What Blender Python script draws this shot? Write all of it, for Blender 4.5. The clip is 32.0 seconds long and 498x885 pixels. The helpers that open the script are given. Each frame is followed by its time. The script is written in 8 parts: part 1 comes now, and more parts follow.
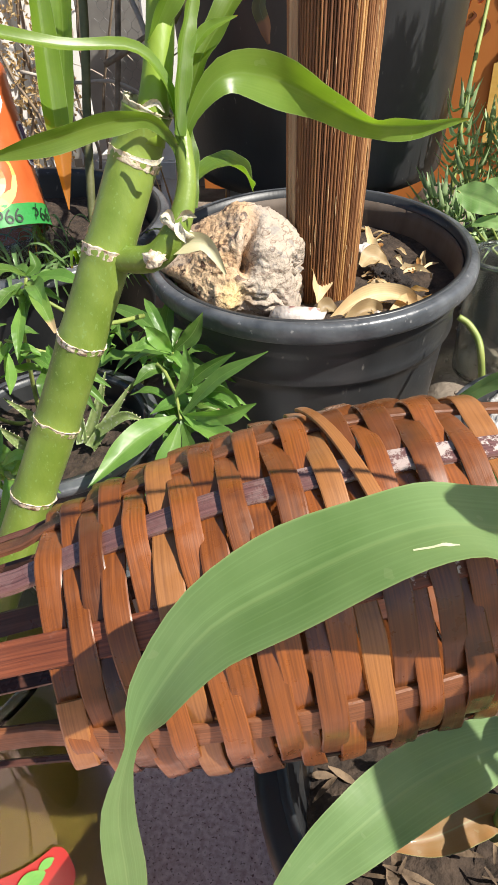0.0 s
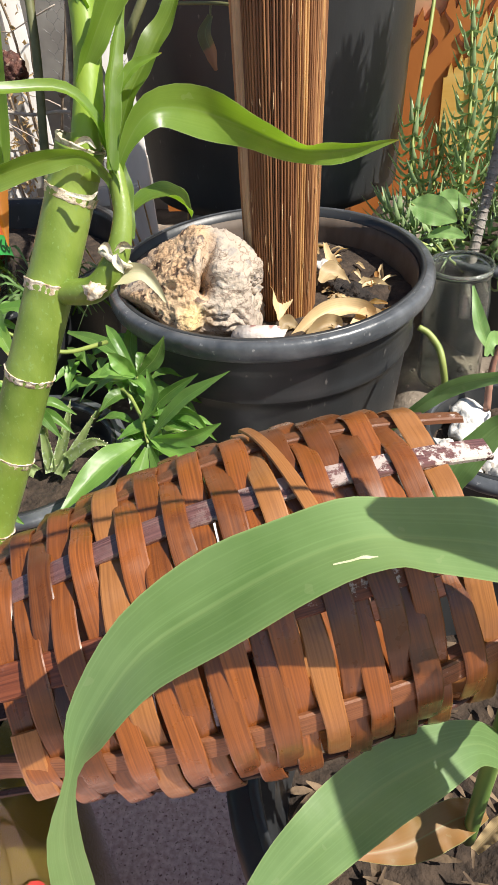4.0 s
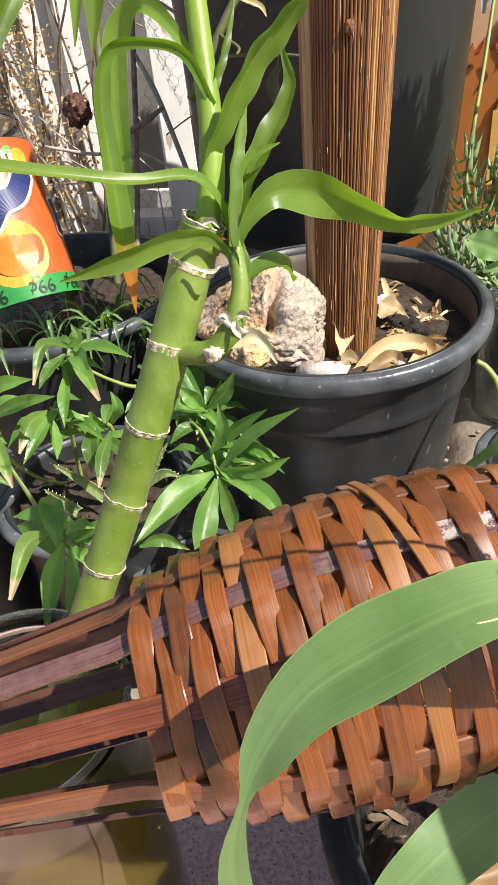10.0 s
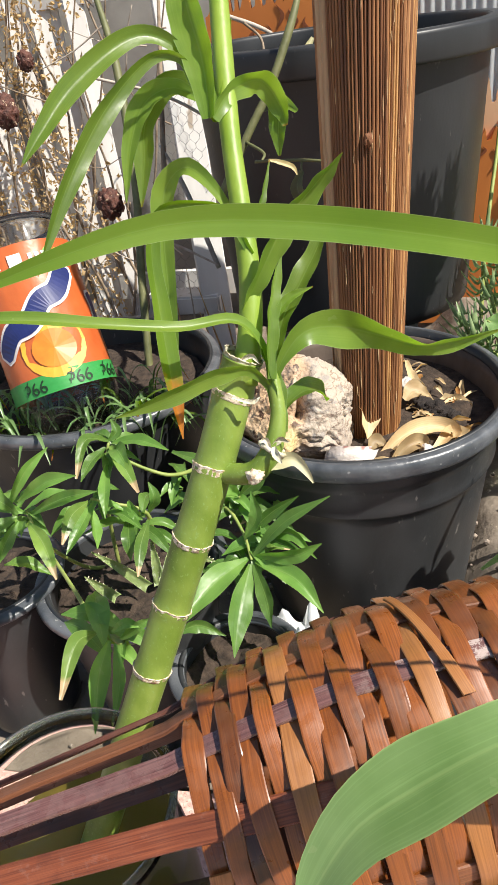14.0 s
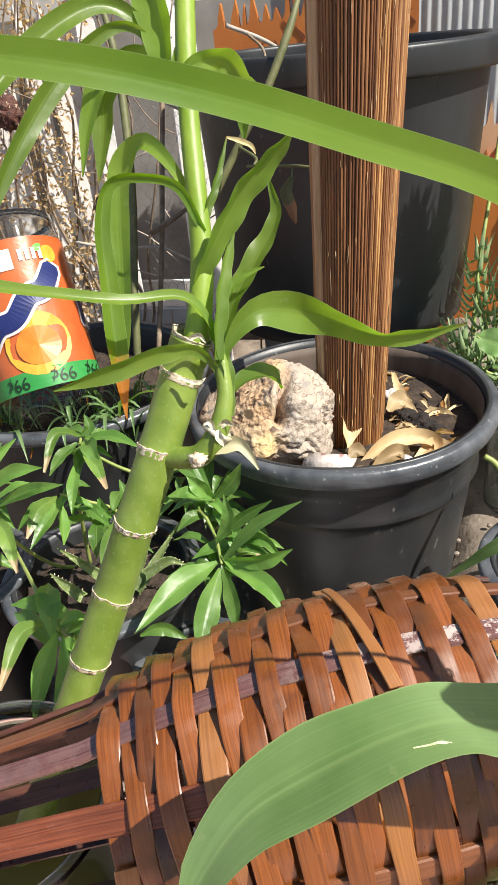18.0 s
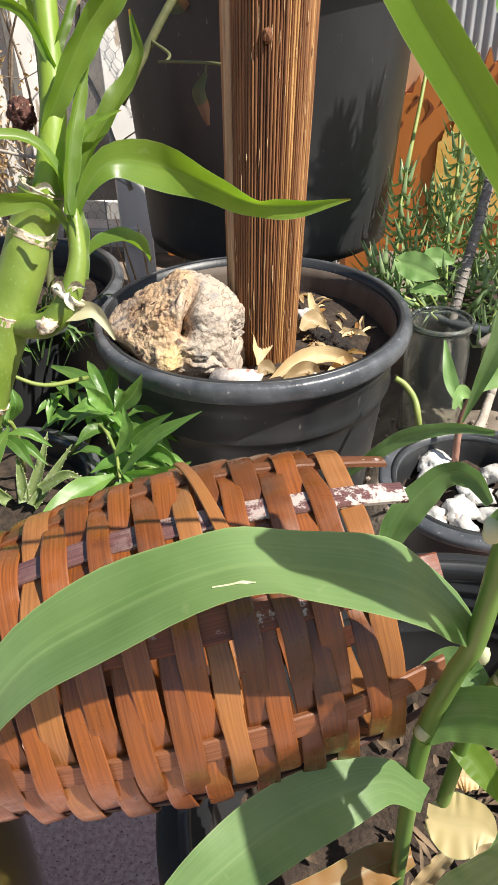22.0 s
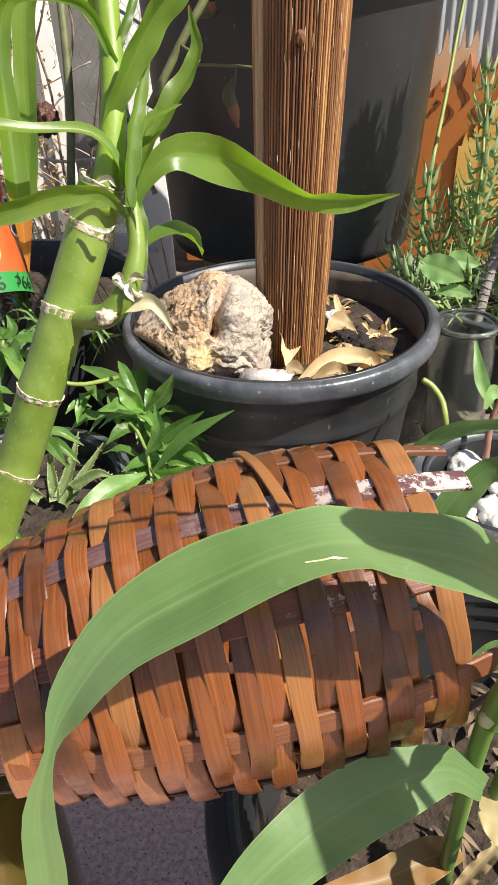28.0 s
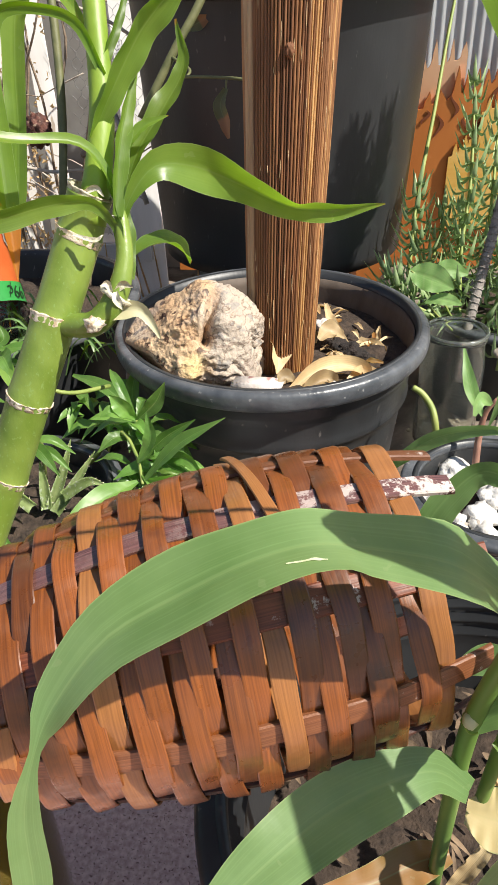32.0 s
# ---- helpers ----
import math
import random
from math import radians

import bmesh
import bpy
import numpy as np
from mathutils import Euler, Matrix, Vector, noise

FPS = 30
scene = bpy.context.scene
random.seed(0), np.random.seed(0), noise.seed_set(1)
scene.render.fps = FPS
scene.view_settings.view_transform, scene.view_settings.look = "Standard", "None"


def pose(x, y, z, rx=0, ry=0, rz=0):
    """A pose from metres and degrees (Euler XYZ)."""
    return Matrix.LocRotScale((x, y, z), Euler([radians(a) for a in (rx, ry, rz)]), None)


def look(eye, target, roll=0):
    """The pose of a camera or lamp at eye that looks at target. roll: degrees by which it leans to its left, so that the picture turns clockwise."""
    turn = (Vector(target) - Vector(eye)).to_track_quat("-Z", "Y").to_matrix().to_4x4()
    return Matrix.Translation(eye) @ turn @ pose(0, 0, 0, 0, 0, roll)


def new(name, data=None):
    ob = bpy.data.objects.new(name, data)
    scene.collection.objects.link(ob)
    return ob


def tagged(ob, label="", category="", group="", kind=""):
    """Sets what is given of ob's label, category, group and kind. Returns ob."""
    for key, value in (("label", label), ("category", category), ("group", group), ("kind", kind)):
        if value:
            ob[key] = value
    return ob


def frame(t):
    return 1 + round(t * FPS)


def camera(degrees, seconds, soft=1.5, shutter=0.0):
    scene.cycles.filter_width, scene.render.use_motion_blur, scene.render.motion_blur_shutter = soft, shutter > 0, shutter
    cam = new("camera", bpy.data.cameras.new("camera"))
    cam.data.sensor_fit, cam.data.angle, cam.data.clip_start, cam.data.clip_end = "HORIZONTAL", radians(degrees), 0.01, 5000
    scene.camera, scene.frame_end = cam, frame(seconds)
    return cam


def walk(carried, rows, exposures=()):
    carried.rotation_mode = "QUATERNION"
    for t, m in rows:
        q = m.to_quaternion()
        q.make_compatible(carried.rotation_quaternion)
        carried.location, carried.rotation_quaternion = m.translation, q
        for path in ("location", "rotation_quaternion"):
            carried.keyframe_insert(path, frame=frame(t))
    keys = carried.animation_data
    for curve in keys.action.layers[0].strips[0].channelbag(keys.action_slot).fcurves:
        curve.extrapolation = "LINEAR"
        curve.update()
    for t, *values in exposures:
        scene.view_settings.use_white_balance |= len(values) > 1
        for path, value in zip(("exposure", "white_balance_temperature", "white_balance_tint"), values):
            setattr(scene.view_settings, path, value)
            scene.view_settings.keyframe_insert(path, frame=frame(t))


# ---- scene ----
cam = camera(37.69, 32.0, soft=1.5)
PATH = [
    (0, (0.0462, -0.6029, 0.5170), (-0.0462, -0.1461, 0.1390), -2.90),
    (0.5, (0.0485, -0.6013, 0.5139), (-0.0463, -0.1465, 0.1342), -5.71),
    (1, (0.0515, -0.6006, 0.5131), (-0.0360, -0.1463, 0.1310), -5.72),
    (1.5, (0.0521, -0.6005, 0.5134), (-0.0296, -0.1453, 0.1312), -5.43),
    (2, (0.0544, -0.6028, 0.5147), (-0.0259, -0.1463, 0.1336), -4.10),
    (2.5, (0.0609, -0.6028, 0.5143), (-0.0146, -0.1340, 0.1476), -4.16),
    (4.5, (0.0539, -0.6053, 0.5286), (-0.0285, -0.1383, 0.1610), -5.56),
    (5, (0.0452, -0.6104, 0.5378), (-0.0404, -0.1434, 0.1710), -6.30),
    (5.5, (0.0444, -0.6119, 0.5382), (-0.0432, -0.1422, 0.1753), -5.85),
    (6, (0.0444, -0.6124, 0.5384), (-0.0497, -0.1419, 0.1781), -6.68),
    (6.5, (0.0387, -0.6128, 0.5408), (-0.0574, -0.1442, 0.1786), -5.74),
    (7, (0.0370, -0.6171, 0.5460), (-0.0563, -0.1478, 0.1840), -5.29),
    (7.5, (0.0365, -0.6187, 0.5474), (-0.0582, -0.1475, 0.1883), -5.26),
    (8, (0.0372, -0.6173, 0.5453), (-0.0582, -0.1478, 0.1840), -5.48),
    (8.5, (0.0373, -0.6167, 0.5444), (-0.0595, -0.1478, 0.1828), -5.61),
    (9, (0.0365, -0.6171, 0.5453), (-0.0612, -0.1480, 0.1840), -5.72),
    (9.5, (0.0349, -0.6175, 0.5455), (-0.0704, -0.1460, 0.1898), -5.99),
    (10, (0.0357, -0.6173, 0.5449), (-0.0707, -0.1448, 0.1908), -6.23),
    (10.5, (0.0366, -0.6148, 0.5417), (-0.0690, -0.1435, 0.1856), -5.74),
    (11, (0.0405, -0.6156, 0.5436), (-0.0574, -0.1436, 0.1863), -6.64),
    (11.5, (0.0397, -0.6167, 0.5470), (-0.0582, -0.1429, 0.1921), -6.66),
    (12, (0.0393, -0.6155, 0.5468), (-0.0628, -0.1421, 0.1926), -7.34),
    (12.5, (0.0355, -0.6172, 0.5537), (-0.0760, -0.1406, 0.2067), -7.03),
    (13, (0.0352, -0.6204, 0.5665), (-0.0850, -0.1329, 0.2381), -7.90),
    (13.5, (0.0340, -0.6212, 0.5741), (-0.0928, -0.1235, 0.2639), -8.36),
    (15.5, (0.0339, -0.6265, 0.5773), (-0.0953, -0.1372, 0.2548), -6.55),
    (16, (0.0346, -0.6242, 0.5695), (-0.1031, -0.1289, 0.2601), -7.10),
    (16.5, (0.0421, -0.6195, 0.5585), (-0.0943, -0.1228, 0.2507), -6.95),
    (17, (0.0421, -0.6217, 0.5601), (-0.0900, -0.1242, 0.2518), -6.16),
    (17.5, (0.0482, -0.6193, 0.5551), (-0.0822, -0.1204, 0.2484), -4.62),
    (18, (0.0538, -0.6176, 0.5573), (-0.0755, -0.1133, 0.2589), -5.73),
    (18.5, (0.0553, -0.6194, 0.5630), (-0.0787, -0.1164, 0.2645), -5.23),
    (19, (0.0628, -0.6168, 0.5540), (-0.0618, -0.1191, 0.2430), -5.77),
    (19.5, (0.0643, -0.6134, 0.5484), (-0.0520, -0.1187, 0.2295), -5.25),
    (20, (0.0670, -0.6136, 0.5441), (-0.0421, -0.1196, 0.2215), -4.98),
    (20.5, (0.0730, -0.6144, 0.5390), (-0.0288, -0.1204, 0.2141), -4.60),
    (21, (0.0758, -0.6123, 0.5350), (-0.0179, -0.1206, 0.2041), -3.59),
    (21.5, (0.0790, -0.6105, 0.5262), (-0.0070, -0.1225, 0.1880), -2.57),
    (22, (0.0799, -0.6110, 0.5235), (0.0017, -0.1220, 0.1847), -1.80),
    (22.5, (0.0826, -0.6148, 0.5241), (0.0106, -0.1231, 0.1879), -1.15),
    (23, (0.0932, -0.6141, 0.5192), (0.0254, -0.1220, 0.1827), -1.11),
    (23.5, (0.0853, -0.6130, 0.5148), (0.0258, -0.1207, 0.1771), 0.96),
    (24, (0.0731, -0.6130, 0.5157), (0.0041, -0.1184, 0.1831), 2.04),
    (24.5, (0.0603, -0.6194, 0.5198), (-0.0289, -0.1241, 0.1930), -0.17),
    (26.5, (0.0639, -0.6167, 0.5170), (-0.0292, -0.1237, 0.1879), -2.24),
    (27, (0.0647, -0.6162, 0.5176), (-0.0255, -0.1247, 0.1854), -2.27),
    (27.5, (0.0654, -0.6167, 0.5180), (-0.0216, -0.1249, 0.1856), -2.21),
    (28, (0.0645, -0.6182, 0.5202), (-0.0221, -0.1273, 0.1863), -2.11),
    (28.5, (0.0649, -0.6198, 0.5224), (-0.0199, -0.1292, 0.1876), -2.23),
    (29, (0.0668, -0.6222, 0.5255), (-0.0178, -0.1247, 0.2009), -1.87),
    (29.5, (0.0679, -0.6244, 0.5266), (-0.0149, -0.1255, 0.2037), -2.15),
    (30, (0.0693, -0.6229, 0.5246), (-0.0134, -0.1261, 0.1987), -2.90),
    (30.5, (0.0700, -0.6193, 0.5190), (-0.0099, -0.1247, 0.1888), -2.29),
    (31, (0.0679, -0.6207, 0.5208), (-0.0118, -0.1261, 0.1906), -1.90),
    (31.5, (0.0676, -0.6199, 0.5200), (-0.0140, -0.1241, 0.1920), -1.88),
    (32, (0.0675, -0.6207, 0.5207), (-0.0150, -0.1250, 0.1929), -2.01),
]
walk(cam, [(t, look(eye, target, roll)) for t, eye, target, roll in PATH])

# ---- light ----
SUN = Vector((0.60, -0.18, 0.78)).normalized()
world = bpy.data.worlds.new("sky")
scene.world = world
world.use_nodes = True
wn = world.node_tree.nodes
sky = wn.new("ShaderNodeTexSky")
sky.sky_type = "NISHITA"
sky.sun_disc = False
sky.sun_elevation = math.asin(SUN.z)
sky.sun_rotation = math.atan2(SUN.x, SUN.y)
wn["Background"].inputs["Strength"].default_value = 0.08
world.node_tree.links.new(sky.outputs[0], wn["Background"].inputs[0])
sun = new("sun", bpy.data.lights.new("sun", "SUN"))
sun.data.energy = 5.0
sun.data.angle = radians(0.55)
sun.data.color = (1.0, 0.95, 0.86)
sun.matrix_world = look(SUN * 5, (0, 0, 0))
scene.view_settings.exposure = 0.62


# ---- materials ----
def mat(name, base, other=None, rough=0.6, scale=40.0, detail=6.0, bump=0.0, bump_scale=None, metal=0.0, spec=0.5,
        stretch=(1, 1, 1), contrast=(0.3, 0.7), speck=None, speck_scale=200.0, speck_at=0.62, vary=0.0, translucent=0.0,
        coat=0.0, rough_vary=0.0, fine=0.0):
    m = bpy.data.materials.new(name)
    m.use_nodes = True
    nt = m.node_tree
    n, l = nt.nodes, nt.links
    b = n["Principled BSDF"]
    b.inputs["Roughness"].default_value = rough
    b.inputs["Metallic"].default_value = metal
    b.inputs["Specular IOR Level"].default_value = spec
    b.inputs["Coat Weight"].default_value = coat
    tc = n.new("ShaderNodeTexCoord")
    mp = n.new("ShaderNodeMapping")
    mp.inputs["Scale"].default_value = stretch
    l.new(tc.outputs["Object"], mp.inputs[0])
    no = n.new("ShaderNodeTexNoise")
    no.inputs["Scale"].default_value = scale
    no.inputs["Detail"].default_value = detail
    l.new(mp.outputs[0], no.inputs["Vector"])
    ramp = n.new("ShaderNodeValToRGB")
    ramp.color_ramp.elements[0].position, ramp.color_ramp.elements[1].position = contrast
    ramp.color_ramp.elements[0].color = (*base, 1)
    ramp.color_ramp.elements[1].color = (*(other or base), 1)
    l.new(no.outputs[0], ramp.inputs[0])
    colour = ramp.outputs[0]
    if speck:
        ns = n.new("ShaderNodeTexNoise")
        ns.inputs["Scale"].default_value = speck_scale
        ns.inputs["Detail"].default_value = 3
        l.new(mp.outputs[0], ns.inputs["Vector"])
        rs = n.new("ShaderNodeValToRGB")
        rs.color_ramp.elements[0].position, rs.color_ramp.elements[1].position = speck_at, speck_at + 0.05
        l.new(ns.outputs[0], rs.inputs[0])
        mx = n.new("ShaderNodeMix")
        mx.data_type = "RGBA"
        mx.inputs[7].default_value = (*speck, 1)
        l.new(rs.outputs[0], mx.inputs[0])
        l.new(colour, mx.inputs[6])
        colour = mx.outputs[2]
    if vary:
        oi = n.new("ShaderNodeObjectInfo")
        hs = n.new("ShaderNodeHueSaturation")
        mr = n.new("ShaderNodeMapRange")
        mr.inputs[3].default_value, mr.inputs[4].default_value = 1 - vary, 1 + vary
        l.new(oi.outputs["Random"], mr.inputs[0])
        l.new(mr.outputs[0], hs.inputs["Value"])
        l.new(colour, hs.inputs["Color"])
        colour = hs.outputs[0]
    l.new(colour, b.inputs["Base Color"])
    if rough_vary:
        rr = n.new("ShaderNodeMapRange")
        rr.inputs[3].default_value, rr.inputs[4].default_value = rough - rough_vary, rough + rough_vary
        l.new(no.outputs[0], rr.inputs[0])
        l.new(rr.outputs[0], b.inputs["Roughness"])
    if bump:
        nb = n.new("ShaderNodeTexNoise")
        nb.inputs["Scale"].default_value = bump_scale or scale * 3
        nb.inputs["Detail"].default_value = 8
        l.new(mp.outputs[0], nb.inputs["Vector"])
        bp = n.new("ShaderNodeBump")
        bp.inputs["Strength"].default_value = bump
        bp.inputs["Distance"].default_value = 0.003
        l.new(nb.outputs[0], bp.inputs["Height"])
        l.new(bp.outputs[0], b.inputs["Normal"])
    if translucent:
        tr = n.new("ShaderNodeBsdfTranslucent")
        tint = n.new("ShaderNodeHueSaturation")
        tint.inputs["Saturation"].default_value = 1.15
        tint.inputs["Value"].default_value = 1.9
        l.new(colour, tint.inputs["Color"])
        l.new(tint.outputs[0], tr.inputs[0])
        ms = n.new("ShaderNodeMixShader")
        ms.inputs[0].default_value = translucent
        l.new(b.outputs[0], ms.inputs[1])
        l.new(tr.outputs[0], ms.inputs[2])
        l.new(ms.outputs[0], n["Material Output"].inputs[0])
    return m


M = {}
M["pot"] = mat("black_plastic", (0.015, 0.016, 0.0175), (0.046, 0.048, 0.05), rough=0.42, scale=16, detail=9, stretch=(1, 1, 0.45), contrast=(0.35, 0.7), spec=0.6, bump=0.06, bump_scale=260, rough_vary=0.14, speck=(0.14, 0.13, 0.12), speck_scale=130, speck_at=0.68)
M["pot_tall"] = mat("black_plastic_matt", (0.0155, 0.0163, 0.0178), (0.034, 0.0353, 0.0372), rough=0.45, scale=12, detail=9, stretch=(1, 1, 0.4), contrast=(0.35, 0.7), bump=0.05, bump_scale=260, rough_vary=0.1, speck=(0.10, 0.095, 0.09), speck_scale=150, speck_at=0.7)
M["pot_rim"] = mat("scuffed_rim_plastic", (0.045, 0.05, 0.057), (0.12, 0.126, 0.135), rough=0.34, scale=42, detail=10, contrast=(0.36, 0.66), spec=0.6, bump=0.16, bump_scale=220, rough_vary=0.16, speck=(0.27, 0.265, 0.26), speck_scale=170, speck_at=0.66)
M["dusty_plastic"] = mat("dusty_plastic", (0.07, 0.05, 0.037), (0.14, 0.105, 0.08), rough=0.7, scale=40, detail=8, stretch=(1, 1, 0.5), bump=0.1, bump_scale=200)
M["slab"] = mat("pink_terrazzo", (0.56, 0.30, 0.25), (0.80, 0.53, 0.45), rough=0.72, scale=260, detail=6, contrast=(0.34, 0.66), bump=0.3, bump_scale=600, speck=(0.20, 0.075, 0.055), speck_scale=470, speck_at=0.61)
M["soil"] = mat("soil", (0.02, 0.013, 0.009), (0.075, 0.05, 0.034), rough=0.95, scale=120, bump=0.8, bump_scale=300)
M["earth"] = mat("earth", (0.13, 0.10, 0.075), (0.28, 0.23, 0.18), rough=0.95, scale=25, bump=0.6, bump_scale=150)
M["rock"] = mat("rock", (0.38, 0.215, 0.105), (0.68, 0.475, 0.285), rough=0.88, scale=30, detail=14, bump=1.0, bump_scale=200, contrast=(0.36, 0.64), speck=(0.085, 0.042, 0.024), speck_scale=90, speck_at=0.575)
M["white_stone"] = mat("white_stone", (0.50, 0.42, 0.37), (0.70, 0.65, 0.60), rough=0.7, scale=60, bump=0.5, bump_scale=160, speck=(0.42, 0.21, 0.18), speck_scale=70, speck_at=0.58)
M["pebble"] = mat("pebble", (0.46, 0.43, 0.39), (0.78, 0.76, 0.72), rough=0.75, scale=110, detail=10, bump=0.5, bump_scale=260, vary=0.15, speck=(0.34, 0.29, 0.24), speck_scale=160, speck_at=0.63)
M["rosemary"] = mat("needle_green", (0.19, 0.29, 0.115), (0.35, 0.45, 0.22), rough=0.42, scale=50, translucent=0.15)
M["cane"] = mat("cane_green", (0.115, 0.185, 0.020), (0.23, 0.31, 0.058), rough=0.36, scale=70, detail=6, stretch=(1, 1, 0.7), contrast=(0.3, 0.68), bump=0.07, bump_scale=700, speck=(0.205, 0.3, 0.075), speck_scale=800, speck_at=0.62)
M["scar"] = mat("node_scar", (0.42, 0.29, 0.17), (0.76, 0.66, 0.50), rough=0.8, contrast=(0.36, 0.52), scale=420, bump=0.25)
M["stalk"] = mat("stalk_green", (0.13, 0.24, 0.045), (0.2, 0.32, 0.08), rough=0.38, scale=60, stretch=(1, 1, 0.2), translucent=0.1)
M["white_paint"] = mat("white_paint", (0.57, 0.545, 0.51), (0.73, 0.71, 0.68), rough=0.65, scale=24, detail=9, bump=0.2, stretch=(1, 1, 0.3), speck=(0.38, 0.31, 0.24), speck_scale=60, speck_at=0.64)
M["grey_wall"] = mat("grey_wall", (0.30, 0.28, 0.26), (0.42, 0.40, 0.37), rough=0.8, scale=14, bump=0.2)
M["twig"] = mat("twig", (0.16, 0.11, 0.07), (0.34, 0.26, 0.18), rough=0.85, scale=90, bump=0.4)
M["straw"] = mat("dry_vine", (0.34, 0.22, 0.09), (0.64, 0.49, 0.28), rough=0.8, scale=60, translucent=0.25)
M["orange_wood"] = mat("orange_wood", (0.44, 0.13, 0.024), (0.60, 0.21, 0.043), rough=0.55, scale=9, detail=6, stretch=(1, 1, 0.35), bump=0.08)
M["peach_wood"] = mat("peach_wood", (0.62, 0.33, 0.17), (0.76, 0.46, 0.27), rough=0.6, scale=14, stretch=(1, 1, 0.4), bump=0.08)
M["sunlit_wood"] = mat("sunlit_wood", (0.75, 0.42, 0.08), (0.85, 0.55, 0.16), rough=0.55, scale=12, stretch=(1, 1, 6))
M["corrugated"] = mat("corrugated_sheet", (0.50, 0.52, 0.52), (0.62, 0.63, 0.63), rough=0.4, scale=15, translucent=0.3)
M["wire"] = mat("wire", (0.2, 0.2, 0.2), rough=0.5, metal=0.8)


def leaf_mat(name, dark, light, veins=16.0, rough=0.36, translucent=0.3, tip=None, tip_at=0.9, rib=(0.3, 0.4, 0.16), coat=0.1, vary=0.0, glow=1.9, cross=0.0, mid_at=0.35, vein_at=0.02, dust=0.1, relief=0.012):
    """A blade with a pale midrib, fine lengthwise veins, blotches and, where given, a withered tip."""
    m = mat(name, dark, light, rough=rough, scale=28, translucent=translucent, coat=coat, vary=vary, rough_vary=0.1)
    n, l = m.node_tree.nodes, m.node_tree.links
    b = n["Principled BSDF"]
    src = b.inputs["Base Color"].links[0].from_socket
    uv = n.new("ShaderNodeUVMap")
    sep = n.new("ShaderNodeSeparateXYZ")
    l.new(uv.outputs[0], sep.inputs[0])

    def math_node(op, a, c):
        q = n.new("ShaderNodeMath")
        q.operation = op
        for k, v in ((0, a), (1, c)):
            if isinstance(v, (int, float)):
                q.inputs[k].default_value = v
            else:
                l.new(v, q.inputs[k])
        return q.outputs[0]

    def mix(fac, a, colour):
        q = n.new("ShaderNodeMix")
        q.data_type = "RGBA"
        l.new(fac, q.inputs[0])
        l.new(a, q.inputs[6])
        q.inputs[7].default_value = (*colour, 1)
        return q.outputs[2]

    u, v = sep.outputs[0], sep.outputs[1]
    lines = math_node("SINE", math_node("ADD", math_node("MULTIPLY", u, veins * 6.283), math_node("MULTIPLY", math_node("ABSOLUTE", math_node("SUBTRACT", u, 0.5), 0), -cross)), 0)
    if cross:
        lines = math_node("SINE", math_node("ADD", math_node("MULTIPLY", v, veins * 6.283), math_node("MULTIPLY", math_node("ABSOLUTE", math_node("SUBTRACT", u, 0.5), 0), -cross)), 0)
    fac = math_node("MULTIPLY", math_node("POWER", math_node("MAXIMUM", lines, 0), 3), vein_at)
    col = mix(fac, src, rib)
    mid = math_node("SUBTRACT", 1, math_node("MULTIPLY", math_node("ABSOLUTE", math_node("SUBTRACT", u, 0.5), 0), 34))
    col = mix(math_node("MULTIPLY", math_node("MAXIMUM", mid, 0), mid_at), col, rib)
    rim = math_node("MULTIPLY", math_node("SUBTRACT", math_node("ABSOLUTE", math_node("SUBTRACT", u, 0.5), 0), 0.475), 24)
    col = mix(math_node("MAXIMUM", math_node("MINIMUM", rim, 0.5), 0), col, rib)
    spots = n.new("ShaderNodeTexNoise")
    spots.inputs["Scale"].default_value = 160
    tc = n.new("ShaderNodeTexCoord")
    l.new(tc.outputs["Object"], spots.inputs["Vector"])
    dots = math_node("MULTIPLY", math_node("GREATER_THAN", spots.outputs[0], 0.72), 0.1)
    col = mix(dots, col, (0.4, 0.45, 0.25))
    # lighter lengthwise streaks: dust, and leaf sheen painted into the colour
    sm = n.new("ShaderNodeMapping")
    sm.inputs["Scale"].default_value = (26, 2.2, 1)
    l.new(uv.outputs[0], sm.inputs[0])
    streak = n.new("ShaderNodeTexNoise")
    streak.inputs["Scale"].default_value = 1
    streak.inputs["Detail"].default_value = 5
    l.new(sm.outputs[0], streak.inputs["Vector"])
    sr = n.new("ShaderNodeMapRange")
    sr.inputs[1].default_value, sr.inputs[2].default_value, sr.inputs[4].default_value = 0.5, 0.78, dust
    l.new(streak.outputs[0], sr.inputs[0])
    col = mix(sr.outputs[0], col, tuple(min(0.9, 1.5 * q + 0.02) for q in light))
    if tip:
        edge = math_node("ADD", v, math_node("MULTIPLY", math_node("SUBTRACT", spots.outputs[0], 0.5), 0.12))
        ramp = n.new("ShaderNodeMapRange")
        ramp.inputs[1].default_value, ramp.inputs[2].default_value = tip_at, tip_at + 0.05
        l.new(edge, ramp.inputs[0])
        col = mix(ramp.outputs[0], col, tip)
    l.new(col, b.inputs["Base Color"])
    for q in n:
        if q.bl_idname == "ShaderNodeHueSaturation" and q.inputs["Value"].default_value == 1.9 or q.bl_idname == "ShaderNodeHueSaturation" and abs(q.inputs["Saturation"].default_value - 1.15) < 1e-4:
            l.new(col, q.inputs["Color"])
            q.inputs["Value"].default_value = glow
    soft = n.new("ShaderNodeTexNoise")
    soft.inputs["Scale"].default_value = 70
    soft.inputs["Detail"].default_value = 4
    l.new(tc.outputs["Object"], soft.inputs["Vector"])
    b0 = n.new("ShaderNodeBump")
    b0.inputs["Strength"].default_value = 0.22
    b0.inputs["Distance"].default_value = 0.0016
    l.new(soft.outputs[0], b0.inputs["Height"])
    bp = n.new("ShaderNodeBump")
